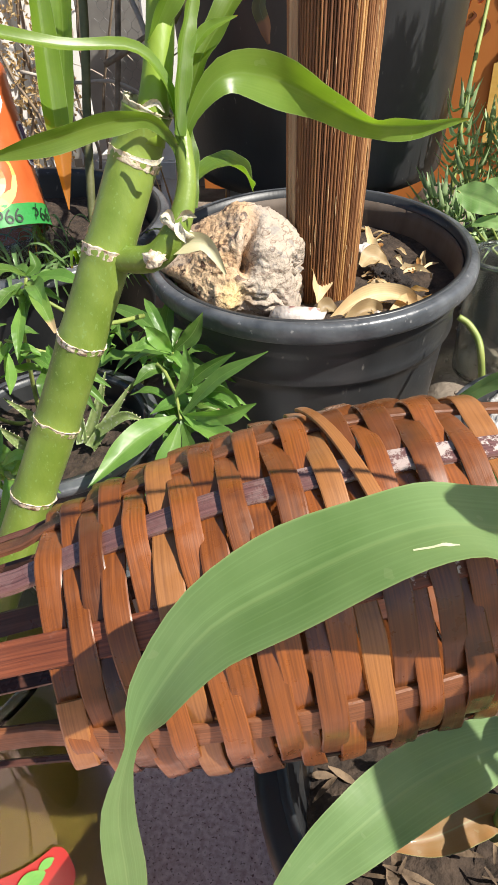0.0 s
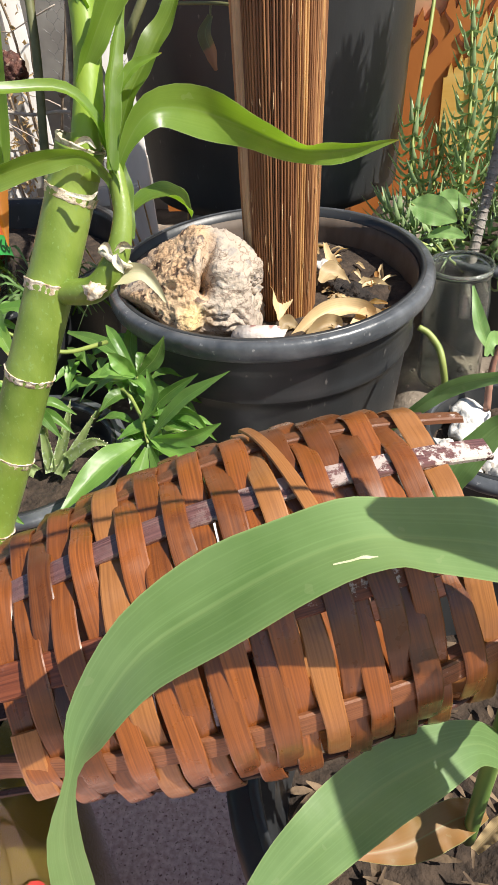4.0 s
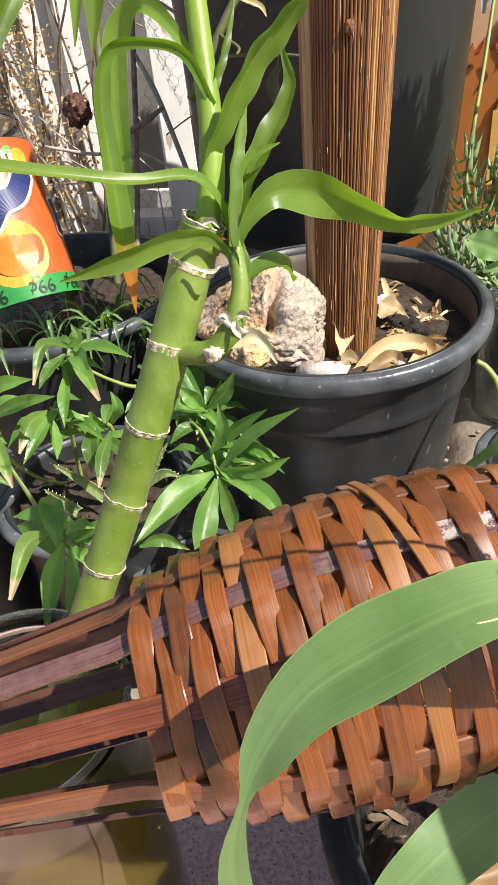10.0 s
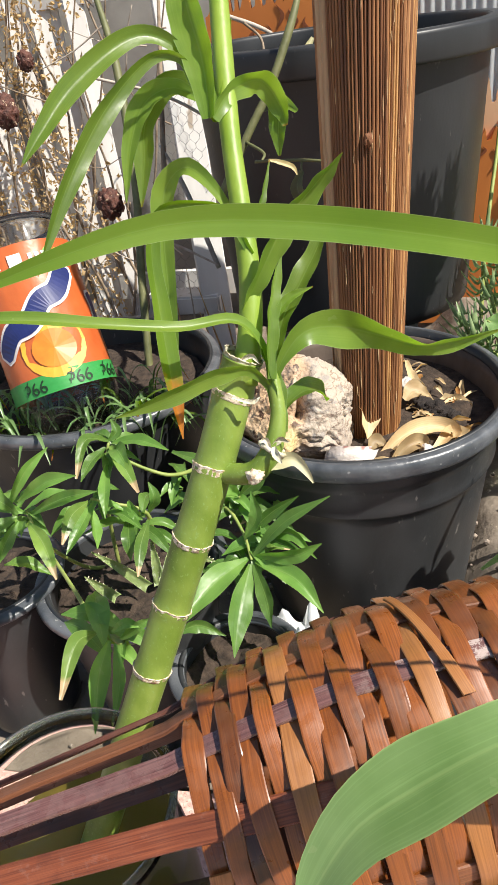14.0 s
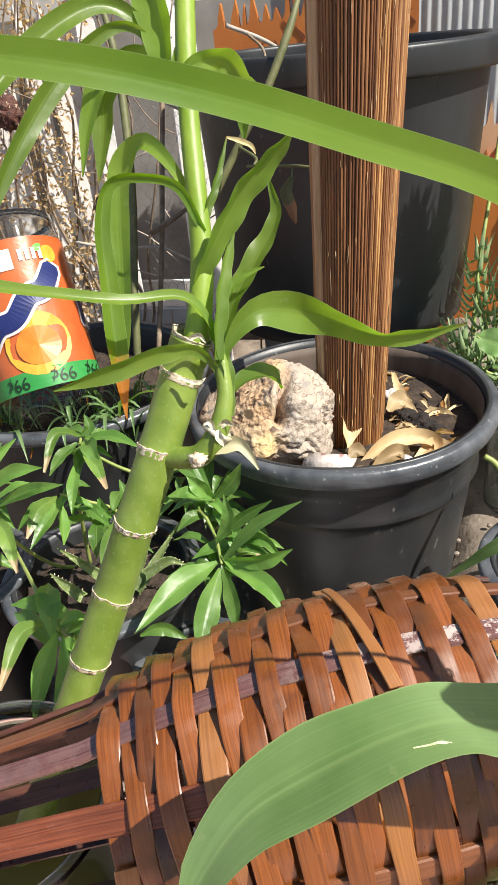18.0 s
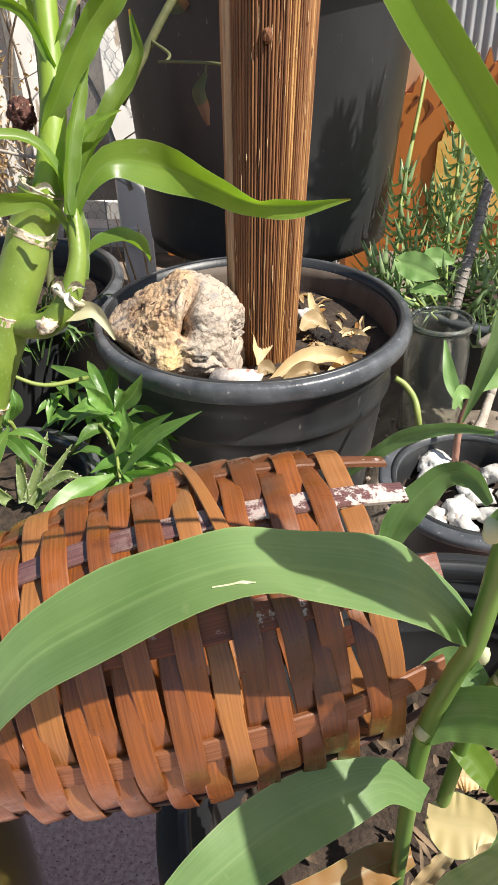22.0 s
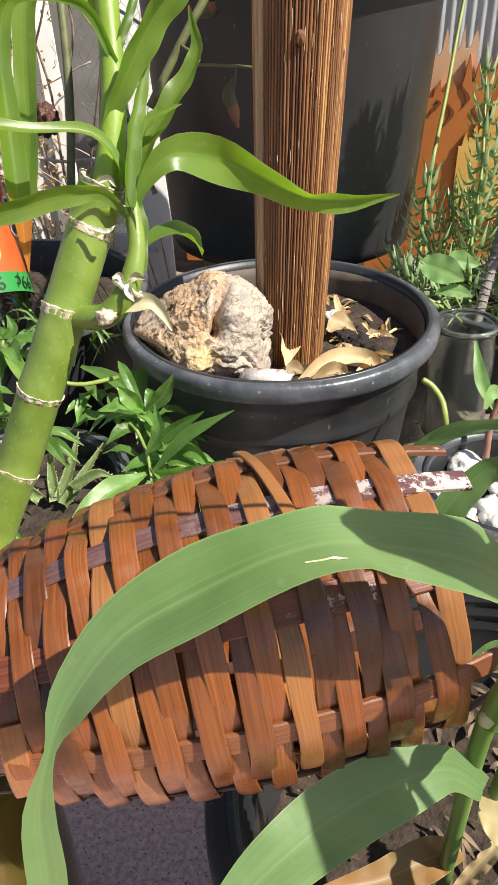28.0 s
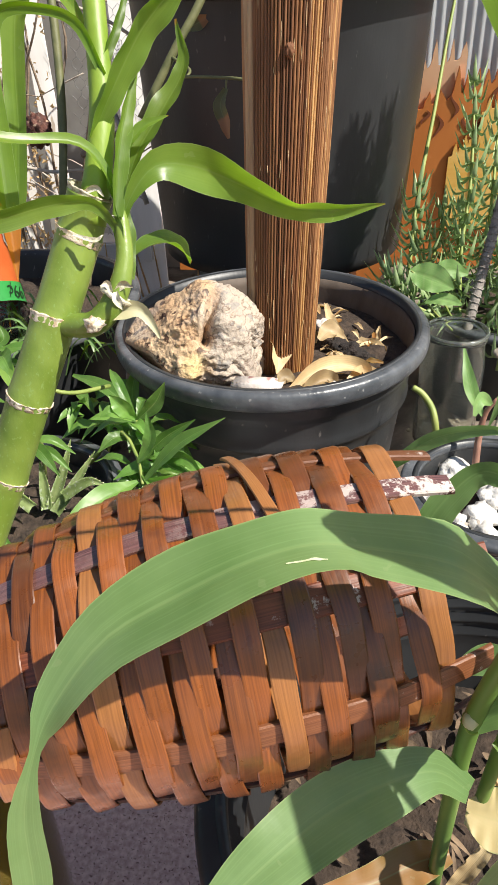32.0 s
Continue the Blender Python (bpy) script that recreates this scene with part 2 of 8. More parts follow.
    bp.inputs["Strength"].default_value = relief
    bp.inputs["Distance"].default_value = 0.0001 if relief < 0.05 else 0.0004
    l.new(lines, bp.inputs["Height"])
    l.new(b0.outputs[0], bp.inputs["Normal"])
    l.new(bp.outputs[0], b.inputs["Normal"])
    return m


M["leaf"] = leaf_mat("strap_leaf", (0.105, 0.195, 0.056), (0.195, 0.305, 0.12), 30, 0.31, 0.3, glow=1.9, coat=0.0, mid_at=0.25, dust=0.25)
M["leaf_top"] = leaf_mat("young_strap_leaf", (0.12, 0.225, 0.026), (0.19, 0.30, 0.048), 22, 0.42, 0.5, glow=2.3, coat=0.0, mid_at=0.15)
M["leaf_yellow"] = leaf_mat("yellowing_leaf", (0.56, 0.43, 0.19), (0.74, 0.62, 0.35), 10, 0.5, 0.3, glow=1.15, dust=0.0, vein_at=0.0, mid_at=0.08)
M["leaf_brown"] = leaf_mat("browning_leaf", (0.22, 0.14, 0.035), (0.36, 0.15, 0.045), 10, 0.5, 0.25, glow=1.3)
M["cane_leaf"] = leaf_mat("cane_leaf", (0.085, 0.16, 0.02), (0.185, 0.275, 0.045), 12, 0.34, 0.42, glow=2.3, tip=(0.32, 0.14, 0.03), tip_at=0.972, coat=0.05, mid_at=0.2, vary=0.2, dust=0.2)
M["cane_leaf_brown"] = leaf_mat("cane_leaf_brown_tip", (0.08, 0.155, 0.014), (0.145, 0.24, 0.027), 12, 0.4, 0.45, glow=2.3, tip=(0.42, 0.16, 0.03), tip_at=0.85, coat=0.0, mid_at=0.2)
M["bush_leaf"] = leaf_mat("bush_leaf", (0.078, 0.18, 0.030), (0.175, 0.31, 0.066), 9, 0.38, 0.3, glow=2.1, coat=0.0, vary=0.35, cross=9.0, mid_at=0.6, rib=(0.24, 0.36, 0.11), relief=0.1, dust=0.25)
M["bush_leaf_brown"] = leaf_mat("bush_leaf_brown_tip", (0.09, 0.185, 0.03), (0.21, 0.32, 0.066), 9, 0.4, 0.3, glow=2.1, coat=0.0, mid_at=0.6, tip=(0.46, 0.34, 0.19), tip_at=0.8, vary=0.25, cross=9.0, relief=0.1)
M["mint_leaf"] = leaf_mat("crinkled_leaf", (0.17, 0.32, 0.085), (0.28, 0.45, 0.15), 6, 0.5, 0.3, cross=8.0, vein_at=0.3, dust=0.25)
M["husk"] = leaf_mat("dry_husk", (0.37, 0.235, 0.105), (0.74, 0.58, 0.33), 12, 0.55, 0.22, rib=(0.2, 0.11, 0.05), vary=0.38, glow=1.1, vein_at=0.16)


def striped(name, dark, light, scale, rough, axis_stretch, coat=0.0, vary=0.0, bump=0.35, mid=0.5):
    m = mat(name, dark, light, rough=rough, scale=scale, stretch=axis_stretch, bump=bump, bump_scale=scale * 2, coat=coat,
            vary=vary, contrast=(mid - 0.18, mid + 0.18), detail=8, rough_vary=0.08)
    return m


M["pole"] = striped("fibrous_trunk", (0.16, 0.064, 0.023), (0.33, 0.15, 0.055), 150, 0.6, (1, 1, 0.03), bump=0.6)


def bamboo(name, dark, light, stain, rough=0.36, coat=0.2, vary=0.3, stain_at=0.56, peel_glare=0.0, spec=0.45, grain=0.28, lit_top=0.0):
    """Split bamboo: fine fibres along the strip (UV in metres), dark stains and a worn varnish, with glare and a sunlit
    top put into the colour.
    """
    m = bpy.data.materials.new(name)
    m.use_nodes = True
    n, l = m.node_tree.nodes, m.node_tree.links
    b = n["Principled BSDF"]
    b.inputs["Specular IOR Level"].default_value = spec
    uv = n.new("ShaderNodeUVMap")
    oi = n.new("ShaderNodeObjectInfo")
    shift = n.new("ShaderNodeVectorMath")
    l.new(uv.outputs[0], shift.inputs[0])
    l.new(oi.outputs["Random"], shift.inputs[1])
    mp = n.new("ShaderNodeMapping")
    mp.inputs["Scale"].default_value = (3200, 30, 1)
    l.new(shift.outputs[0], mp.inputs[0])
    fib = n.new("ShaderNodeTexNoise")
    fib.inputs["Scale"].default_value = 1
    fib.inputs["Detail"].default_value = 6
    l.new(mp.outputs[0], fib.inputs["Vector"])
    ramp = n.new("ShaderNodeValToRGB")
    ramp.color_ramp.elements[0].position, ramp.color_ramp.elements[1].position = 0.3, 0.72
    ramp.color_ramp.elements[0].color, ramp.color_ramp.elements[1].color = (*dark, 1), (*light, 1)
    l.new(fib.outputs[0], ramp.inputs[0])
    tc = n.new("ShaderNodeTexCoord")
    big = n.new("ShaderNodeTexNoise")
    big.inputs["Scale"].default_value = 45
    big.inputs["Detail"].default_value = 7
    l.new(tc.outputs["Object"], big.inputs["Vector"])
    sr = n.new("ShaderNodeMapRange")
    sr.inputs[1].default_value, sr.inputs[2].default_value = stain_at, stain_at + 0.14
    sr.inputs[4].default_value = 0.75
    l.new(big.outputs[0], sr.inputs[0])
    mx = n.new("ShaderNodeMix")
    mx.data_type = "RGBA"
    l.new(sr.outputs[0], mx.inputs[0])
    l.new(ramp.outputs[0], mx.inputs[6])
    mx.inputs[7].default_value = (*stain, 1)
    hs = n.new("ShaderNodeHueSaturation")
    mr = n.new("ShaderNodeMapRange")
    mr.inputs[3].default_value, mr.inputs[4].default_value = 1 - vary, 1 + vary
    l.new(oi.outputs["Random"], mr.inputs[0])
    l.new(mr.outputs[0], hs.inputs["Value"])
    l.new(mx.outputs[2], hs.inputs["Color"])
    # pale worn flakes that also paint in white glare towards the mouth
    flake = n.new("ShaderNodeTexNoise")
    flake.inputs["Scale"].default_value = 190
    flake.inputs["Detail"].default_value = 9
    flake.inputs["Roughness"].default_value = 0.7
    l.new(tc.outputs["Object"], flake.inputs["Vector"])
    fr = n.new("ShaderNodeMapRange")
    fr.inputs[1].default_value, fr.inputs[2].default_value = 0.67 - peel_glare, 0.72 - peel_glare
    l.new(flake.outputs[0], fr.inputs[0])
    fx = n.new("ShaderNodeMix")
    fx.data_type = "RGBA"
    worn = n.new("ShaderNodeSeparateXYZ")
    l.new(tc.outputs["Object"], worn.inputs[0])
    wr = n.new("ShaderNodeMapRange")
    wr.inputs[1].default_value, wr.inputs[2].default_value = 0.015, 0.085
    wr.inputs[3].default_value = 0.04
    l.new(worn.outputs[0], wr.inputs[0])
    wm = n.new("ShaderNodeMath")
    wm.operation = "MULTIPLY"
    l.new(fr.outputs[0], wm.inputs[0])
    l.new(wr.outputs[0], wm.inputs[1])
    l.new(wm.outputs[0], fx.inputs[0])
    # paler upper face near the mouth: the sunlit top put into the colour
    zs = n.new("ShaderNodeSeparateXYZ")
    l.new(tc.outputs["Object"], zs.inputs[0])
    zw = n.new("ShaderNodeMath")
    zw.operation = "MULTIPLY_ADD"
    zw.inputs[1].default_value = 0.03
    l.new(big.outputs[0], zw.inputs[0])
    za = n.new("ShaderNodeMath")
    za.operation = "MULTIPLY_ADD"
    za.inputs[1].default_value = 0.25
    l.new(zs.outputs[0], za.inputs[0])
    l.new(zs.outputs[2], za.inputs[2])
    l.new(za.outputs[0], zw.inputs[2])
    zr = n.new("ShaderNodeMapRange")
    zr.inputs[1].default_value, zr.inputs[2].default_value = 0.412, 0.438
    zr.inputs[4].default_value = lit_top
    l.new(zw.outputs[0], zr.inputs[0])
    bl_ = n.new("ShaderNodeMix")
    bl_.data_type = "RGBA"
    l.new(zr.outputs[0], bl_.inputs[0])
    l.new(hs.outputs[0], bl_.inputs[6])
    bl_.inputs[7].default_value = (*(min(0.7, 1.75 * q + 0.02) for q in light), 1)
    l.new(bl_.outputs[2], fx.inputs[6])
    fx.inputs[7].default_value = (0.62, 0.52, 0.46, 1) if peel_glare else (0.34, 0.16, 0.08, 1)
    l.new(fx.outputs[2], b.inputs["Base Color"])
    wear = n.new("ShaderNodeTexNoise")
    wear.inputs["Scale"].default_value = 160
    wear.inputs["Detail"].default_value = 5
    l.new(tc.outputs["Object"], wear.inputs["Vector"])
    rr = n.new("ShaderNodeMapRange")
    rr.inputs[1].default_value, rr.inputs[2].default_value = 0.35, 0.65
    rr.inputs[3].default_value, rr.inputs[4].default_value = rough - 0.12, rough + 0.2
    l.new(wear.outputs[0], rr.inputs[0])
    l.new(rr.outputs[0], b.inputs["Roughness"])
    b.inputs["Coat Weight"].default_value = coat
    b.inputs["Coat Roughness"].default_value = 0.27
    bp = n.new("ShaderNodeBump")
    bp.inputs["Strength"].default_value = grain
    bp.inputs["Distance"].default_value = 0.0003
    l.new(fib.outputs[0], bp.inputs["Height"])
    l.new(bp.outputs[0], b.inputs["Normal"])
    return m


M["strip"] = bamboo("bamboo_strip", (0.115, 0.0325, 0.0065), (0.235, 0.0685, 0.0125), (0.04, 0.0145, 0.007), 0.36, 0.5, lit_top=0.25, vary=0.4, stain_at=0.56, grain=0.2)
M["strip_tan"] = bamboo("bamboo_strip_tan", (0.20, 0.076, 0.021), (0.32, 0.13, 0.037), (0.11, 0.04, 0.016), 0.4, 0.45, lit_top=0.3, vary=0.2, stain_at=0.56, grain=0.2)
M["splint_purple"] = bamboo("splint_purple", (0.10, 0.042, 0.036), (0.25, 0.115, 0.10), (0.05, 0.022, 0.022), 0.24, 0.6, stain_at=0.56, peel_glare=0.19, spec=0.7, grain=0.08)
M["splint_red"] = bamboo("splint_red", (0.10, 0.026, 0.012), (0.22, 0.062, 0.026), (0.045, 0.013, 0.008), 0.42, 0.08, peel_glare=0.09)
M["splint_dark"] = bamboo("splint_dark", (0.05, 0.019, 0.013), (0.13, 0.048, 0.03), (0.04, 0.015, 0.012), 0.36)
M["splint_tan"] = bamboo("splint_tan", (0.12, 0.04, 0.016), (0.26, 0.10, 0.042), (0.07, 0.025, 0.014), 0.4, 0.1, peel_glare=0.04)


def glass(name, colour, rough=0.02, ior=1.45):
    m = bpy.data.materials.new(name)
    m.use_nodes = True
    b = m.node_tree.nodes["Principled BSDF"]
    b.inputs["Base Color"].default_value = (*colour, 1)
    b.inputs["Transmission Weight"].default_value = 1
    b.inputs["Roughness"].default_value = rough
    b.inputs["IOR"].default_value = ior
    return m


M["glass"] = glass("clear_glass", (0.95, 0.97, 0.95))
M["water"] = glass("murky_water", (0.20, 0.15, 0.03), 0.15, 1.45)
M["water"].node_tree.nodes["Principled BSDF"].inputs["Transmission Weight"].default_value = 0.05
M["water"].node_tree.nodes["Principled BSDF"].inputs["Specular IOR Level"].default_value = 0.1
M["plastic_clear"] = glass("clear_plastic", (0.93, 0.95, 0.96), 0.06, 1.3)
M["glass_dusty"] = glass("dusty_glass", (0.84, 0.87, 0.83), 0.07)
M["glass_dusty"].node_tree.nodes["Principled BSDF"].inputs["Transmission Weight"].default_value = 0.97

M["rim_glass"] = glass("pale_glass_rim", (0.82, 0.87, 0.82), 0.12)
M["rim_glass"].node_tree.nodes["Principled BSDF"].inputs["Transmission Weight"].default_value = 0.95
M["orange_dark"] = mat("orange_dark", (0.16, 0.045, 0.012), (0.22, 0.06, 0.018), rough=0.6, scale=20)
M["trunk_dark"] = mat("trunk_dark", (0.16, 0.062, 0.025), (0.26, 0.11, 0.045), rough=0.8, scale=90, stretch=(1, 1, 0.1), bump=0.5)
# light, dark and golden fibre tones; the golden one paints in sunlit highlights
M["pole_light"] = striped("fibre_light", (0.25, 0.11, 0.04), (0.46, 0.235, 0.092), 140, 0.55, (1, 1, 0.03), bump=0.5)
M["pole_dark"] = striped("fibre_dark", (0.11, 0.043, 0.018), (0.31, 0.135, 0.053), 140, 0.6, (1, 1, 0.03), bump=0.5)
M["pole_sunlit"] = striped("fibre_sunlit", (0.36, 0.175, 0.06), (0.62, 0.36, 0.14), 140, 0.5, (1, 1, 0.03), bump=0.5)
M["bark_pale"] = striped("pale_bark", (0.40, 0.24, 0.12), (0.56, 0.38, 0.21), 110, 0.6, (1, 1, 0.04), bump=0.3)
M["fleck"] = mat("pale_fibre", (0.5, 0.32, 0.15), (0.68, 0.5, 0.29), rough=0.8, scale=200)
M["collar"] = mat("leaf_collar", (0.55, 0.58, 0.32), (0.72, 0.72, 0.5), rough=0.5, scale=120, translucent=0.2)
M["bag"] = mat("white_plastic", (0.7, 0.7, 0.72), (0.82, 0.82, 0.83), rough=0.35, scale=60, bump=0.3, bump_scale=200, translucent=0.2)
M["char"] = mat("black_bark", (0.012, 0.009, 0.008), (0.035, 0.025, 0.02), rough=0.9, scale=150, bump=0.8)
M["mulch"] = mat("bark_mulch", (0.06, 0.038, 0.024), (0.24, 0.165, 0.10), rough=0.9, scale=90, bump=0.4)
M["stem_yellow"] = mat("green_stem", (0.2, 0.27, 0.06), (0.32, 0.36, 0.1), rough=0.5, scale=60)
M["stem_olive"] = mat("olive_stem", (0.09, 0.10, 0.035), (0.17, 0.17, 0.07), rough=0.6, scale=60, bump=0.2)
M["stem_pale"] = mat("pale_stem", (0.17, 0.275, 0.022), (0.28, 0.385, 0.055), rough=0.45, scale=90, stretch=(1, 1, 0.15), translucent=0.08, bump=0.1)
M["twig_pale"] = mat("pale_twig", (0.36, 0.30, 0.24), (0.55, 0.48, 0.40), rough=0.8, scale=90, bump=0.3)
M["scar_white"] = mat("torn_scar", (0.5, 0.44, 0.28), (0.74, 0.7, 0.56), rough=0.7, scale=200, bump=0.5)
M["leaf_hang"] = leaf_mat("withering_leaf", (0.10, 0.12, 0.045), (0.20, 0.16, 0.07), 8, 0.5, 0.25, tip=(0.34, 0.17, 0.08), tip_at=0.55, glow=1.3)
M["husk_green"] = leaf_mat("pale_husk", (0.45, 0.42, 0.2), (0.72, 0.66, 0.48), 8, 0.6, 0.25, glow=1.1)
M["aloe"] = mat("spear_green", (0.27, 0.37, 0.12), (0.40, 0.48, 0.21), rough=0.5, scale=120, speck=(0.5, 0.55, 0.4), speck_scale=300, speck_at=0.6)
M["red_stem"] = mat("red_stem", (0.26, 0.12, 0.08), (0.38, 0.2, 0.14), rough=0.6, scale=90, bump=0.2)
M["grey_bark"] = mat("grey_bark", (0.20, 0.17, 0.15), (0.36, 0.32, 0.28), rough=0.8, scale=120, bump=0.4)
M["pod"] = mat("seed_pod", (0.045, 0.016, 0.012), (0.15, 0.055, 0.036), rough=0.7, scale=120, bump=0.8, speck=(0.5, 0.36, 0.24), speck_scale=140, speck_at=0.62)
M["pebble_brown"] = mat("grit", (0.18, 0.14, 0.11), (0.4, 0.33, 0.27), rough=0.9, scale=60)
M["label_orange"] = mat("label_orange", (0.46, 0.09, 0.022), (0.56, 0.14, 0.036), rough=0.35, scale=20, bump=0.15, bump_scale=90, coat=0.2)
M["label_green"] = mat("label_green", (0.03, 0.25, 0.05), (0.05, 0.3, 0.07), rough=0.4, scale=40)
M["label_yellow"] = mat("label_yellow", (0.72, 0.30, 0.03), (0.78, 0.42, 0.05), rough=0.4, scale=60)
M["label_white"] = mat("label_white", (0.78, 0.72, 0.68), (0.85, 0.8, 0.76), rough=0.4, scale=60)
M["label_blue"] = mat("label_blue", (0.012, 0.02, 0.10), (0.02, 0.03, 0.14), rough=0.4, scale=60)
M["label_ink"] = mat("label_ink", (0.01, 0.03, 0.012), (0.012, 0.035, 0.014), rough=0.5, scale=60)
M["label_red"] = mat("label_red", (0.42, 0.02, 0.02), (0.5, 0.03, 0.025), rough=0.35, scale=40)
M["label_fruit"] = mat("label_fruit", (0.68, 0.16, 0.018), (0.74, 0.24, 0.025), rough=0.4, scale=60)
M["label_leaf"] = mat("label_leaf", (0.1, 0.4, 0.06), (0.2, 0.5, 0.1), rough=0.4, scale=100)


# ---- builders ----
def link(name, bm, material, smooth=True):
    me = bpy.data.meshes.new(name)
    bm.normal_update()
    bm.to_mesh(me)
    bm.free()
    if material:
        me.materials.append(material)
    if smooth:
        me.polygons.foreach_set("use_smooth", [True] * len(me.polygons))
    return new(name, me)


def part(name, bm, material, parent, label="", smooth=True, kind=""):
    ob = link(name, bm, material, smooth)
    ob.parent = parent
    ob.matrix_parent_inverse = parent.matrix_basis.inverted()
    if label or kind:
        tagged(ob, label, kind=kind)
    return ob


def thing(name, at, label, category, group="", kind=""):
    e = new(name)
    e.empty_display_size = 0.02
    e.matrix_basis = Matrix.Translation(at)
    return tagged(e, label, category, group, kind)


def single(name, bm, material, label, category, group="", kind="", smooth=True):
    return tagged(link(name, bm, material, smooth), label, category, group, kind)


def lathe(profile, segs=64, wobble=0.0, close=False):
    """profile: (radius, height) pairs, spun about z."""
    bm = bmesh.new()
    rings = []
    for r, z in profile:
        ring = []
        for k in range(segs):
            a = 2 * math.pi * k / segs
            w = 1 + wobble * math.sin(2 * a + 0.7) + wobble * 0.5 * math.sin(3 * a)
            ring.append(bm.verts.new((r * w * math.cos(a), r * w * math.sin(a), z)))
        rings.append(ring)
    pairs = list(zip(rings, rings[1:]))
    if close:
        pairs.append((rings[-1], rings[0]))
    for a, b in pairs:
        for k in range(segs):
            j = (k + 1) % segs
            bm.faces.new((a[k], a[j], b[j], b[k]))
    return bm


def move(bm, m):
    bmesh.ops.transform(bm, matrix=m, verts=bm.verts)
    return bm


def smooth_line(points, n):
    """Catmull-Rom through rows of numbers."""
    p = [np.array(q, float) for q in points]
    p = [2 * p[0] - p[1]] + p + [2 * p[-1] - p[-2]]
    out = []
    spans = len(p) - 3
    for i in range(n + 1):
        u = i / n * spans
        k = min(int(u), spans - 1)
        u -= k
        a, b, c, d = p[k:k + 4]
        out.append(0.5 * (2 * b + (c - a) * u + (2 * a - 5 * b + 4 * c - d) * u * u + (3 * b - a - 3 * c + d) * u ** 3))
    return out


def tube(points, radii, segs=10, n=None, bm=None, cap=True):
    bm = bm or bmesh.new()
    n = n or 8 * (len(points) - 1)
    rows = smooth_line([(*p, r) for p, r in zip(points, radii)], n)
    rings, prev = [], None
    for i, row in enumerate(rows):
        t = Vector(rows[min(i + 1, n)][:3] - rows[max(i - 1, 0)][:3]).normalized()
        s = prev or t.orthogonal()
        s = (s - t * s.dot(t)).normalized()
        prev = s
        u = t.cross(s)
        rings.append([bm.verts.new(Vector(row[:3]) + (s * math.cos(a) + u * math.sin(a)) * max(row[3], 1e-5)) for a in
                      (2 * math.pi * k / segs for k in range(segs))])
    for a, b in zip(rings, rings[1:]):
        for k in range(segs):
            j = (k + 1) % segs
            bm.faces.new((a[k], a[j], b[j], b[k]))
    if cap:
        bm.faces.new(rings[0][::-1])
        bm.faces.new(rings[-1])
    return bm


def blade(rows, n=28, across=8, fold=0.15, wave=0.0, seed=0, bm=None, thick=0.0):
    """A leaf along rows of (x, y, z, half width, normal): a gutter along its midrib, waved edges."""
    bm = bm or bmesh.new()
    rnd = random.Random(seed)
    ph = rnd.random() * 6
    line = smooth_line(rows, n)
    grid = []
    for i, row in enumerate(line):
        c = Vector(row[:3])
        t = Vector(line[min(i + 1, n)][:3] - line[max(i - 1, 0)][:3]).normalized()
        nn = Vector(row[4:7])
        nn = (nn - t * nn.dot(t)).normalized()
        s = nn.cross(t)
        w = max(row[3], 0.0002)
        line_row = []
        for k in range(across + 1):
            u = 2 * k / across - 1
            lift = fold * w * (abs(u) ** 1.5) + wave * w * u * math.sin(ph + i * 0.9 + (2 if u > 0 else 0)) * abs(u)
            lift -= 0.05 * w * (1 - min(1, abs(u) * 5))
            line_row.append(bm.verts.new(c + s * (u * w) + nn * lift))
        grid.append(line_row)
    uv = bm.loops.layers.uv.verify()
    for i, (a, b) in enumerate(zip(grid, grid[1:])):
        for k in range(across):
            f = bm.faces.new((a[k], a[k + 1], b[k + 1], b[k]))
            for loop, (du, dv) in zip(f.loops, ((0, 0), (1, 0), (1, 1), (0, 1))):
                loop[uv].uv = ((k + du) / across, (i + dv) / n)
    return bm


def box(bm, centre, size, turn=None):
    m = Matrix.Translation(centre) @ (turn or Matrix()) @ Matrix.Diagonal((*size, 1))
    return bmesh.ops.create_cube(bm, size=1, matrix=m)


def lump(radius, seed, rough=0.2, flat=1.0, level=2, freq=2.0):
    bm = bmesh.new()
    bmesh.ops.create_icosphere(bm, subdivisions=level, radius=1)
    off = Vector((seed * 3.17, seed * 1.3, seed * 0.7))
    for v in bm.verts:
        k = 1 + rough * noise.noise(v.co * freq + off) + rough * 0.5 * noise.noise(v.co * freq * 2.7 + off)
        v.co = v.co * (k * radius)
        v.co.z *= flat
    return bm


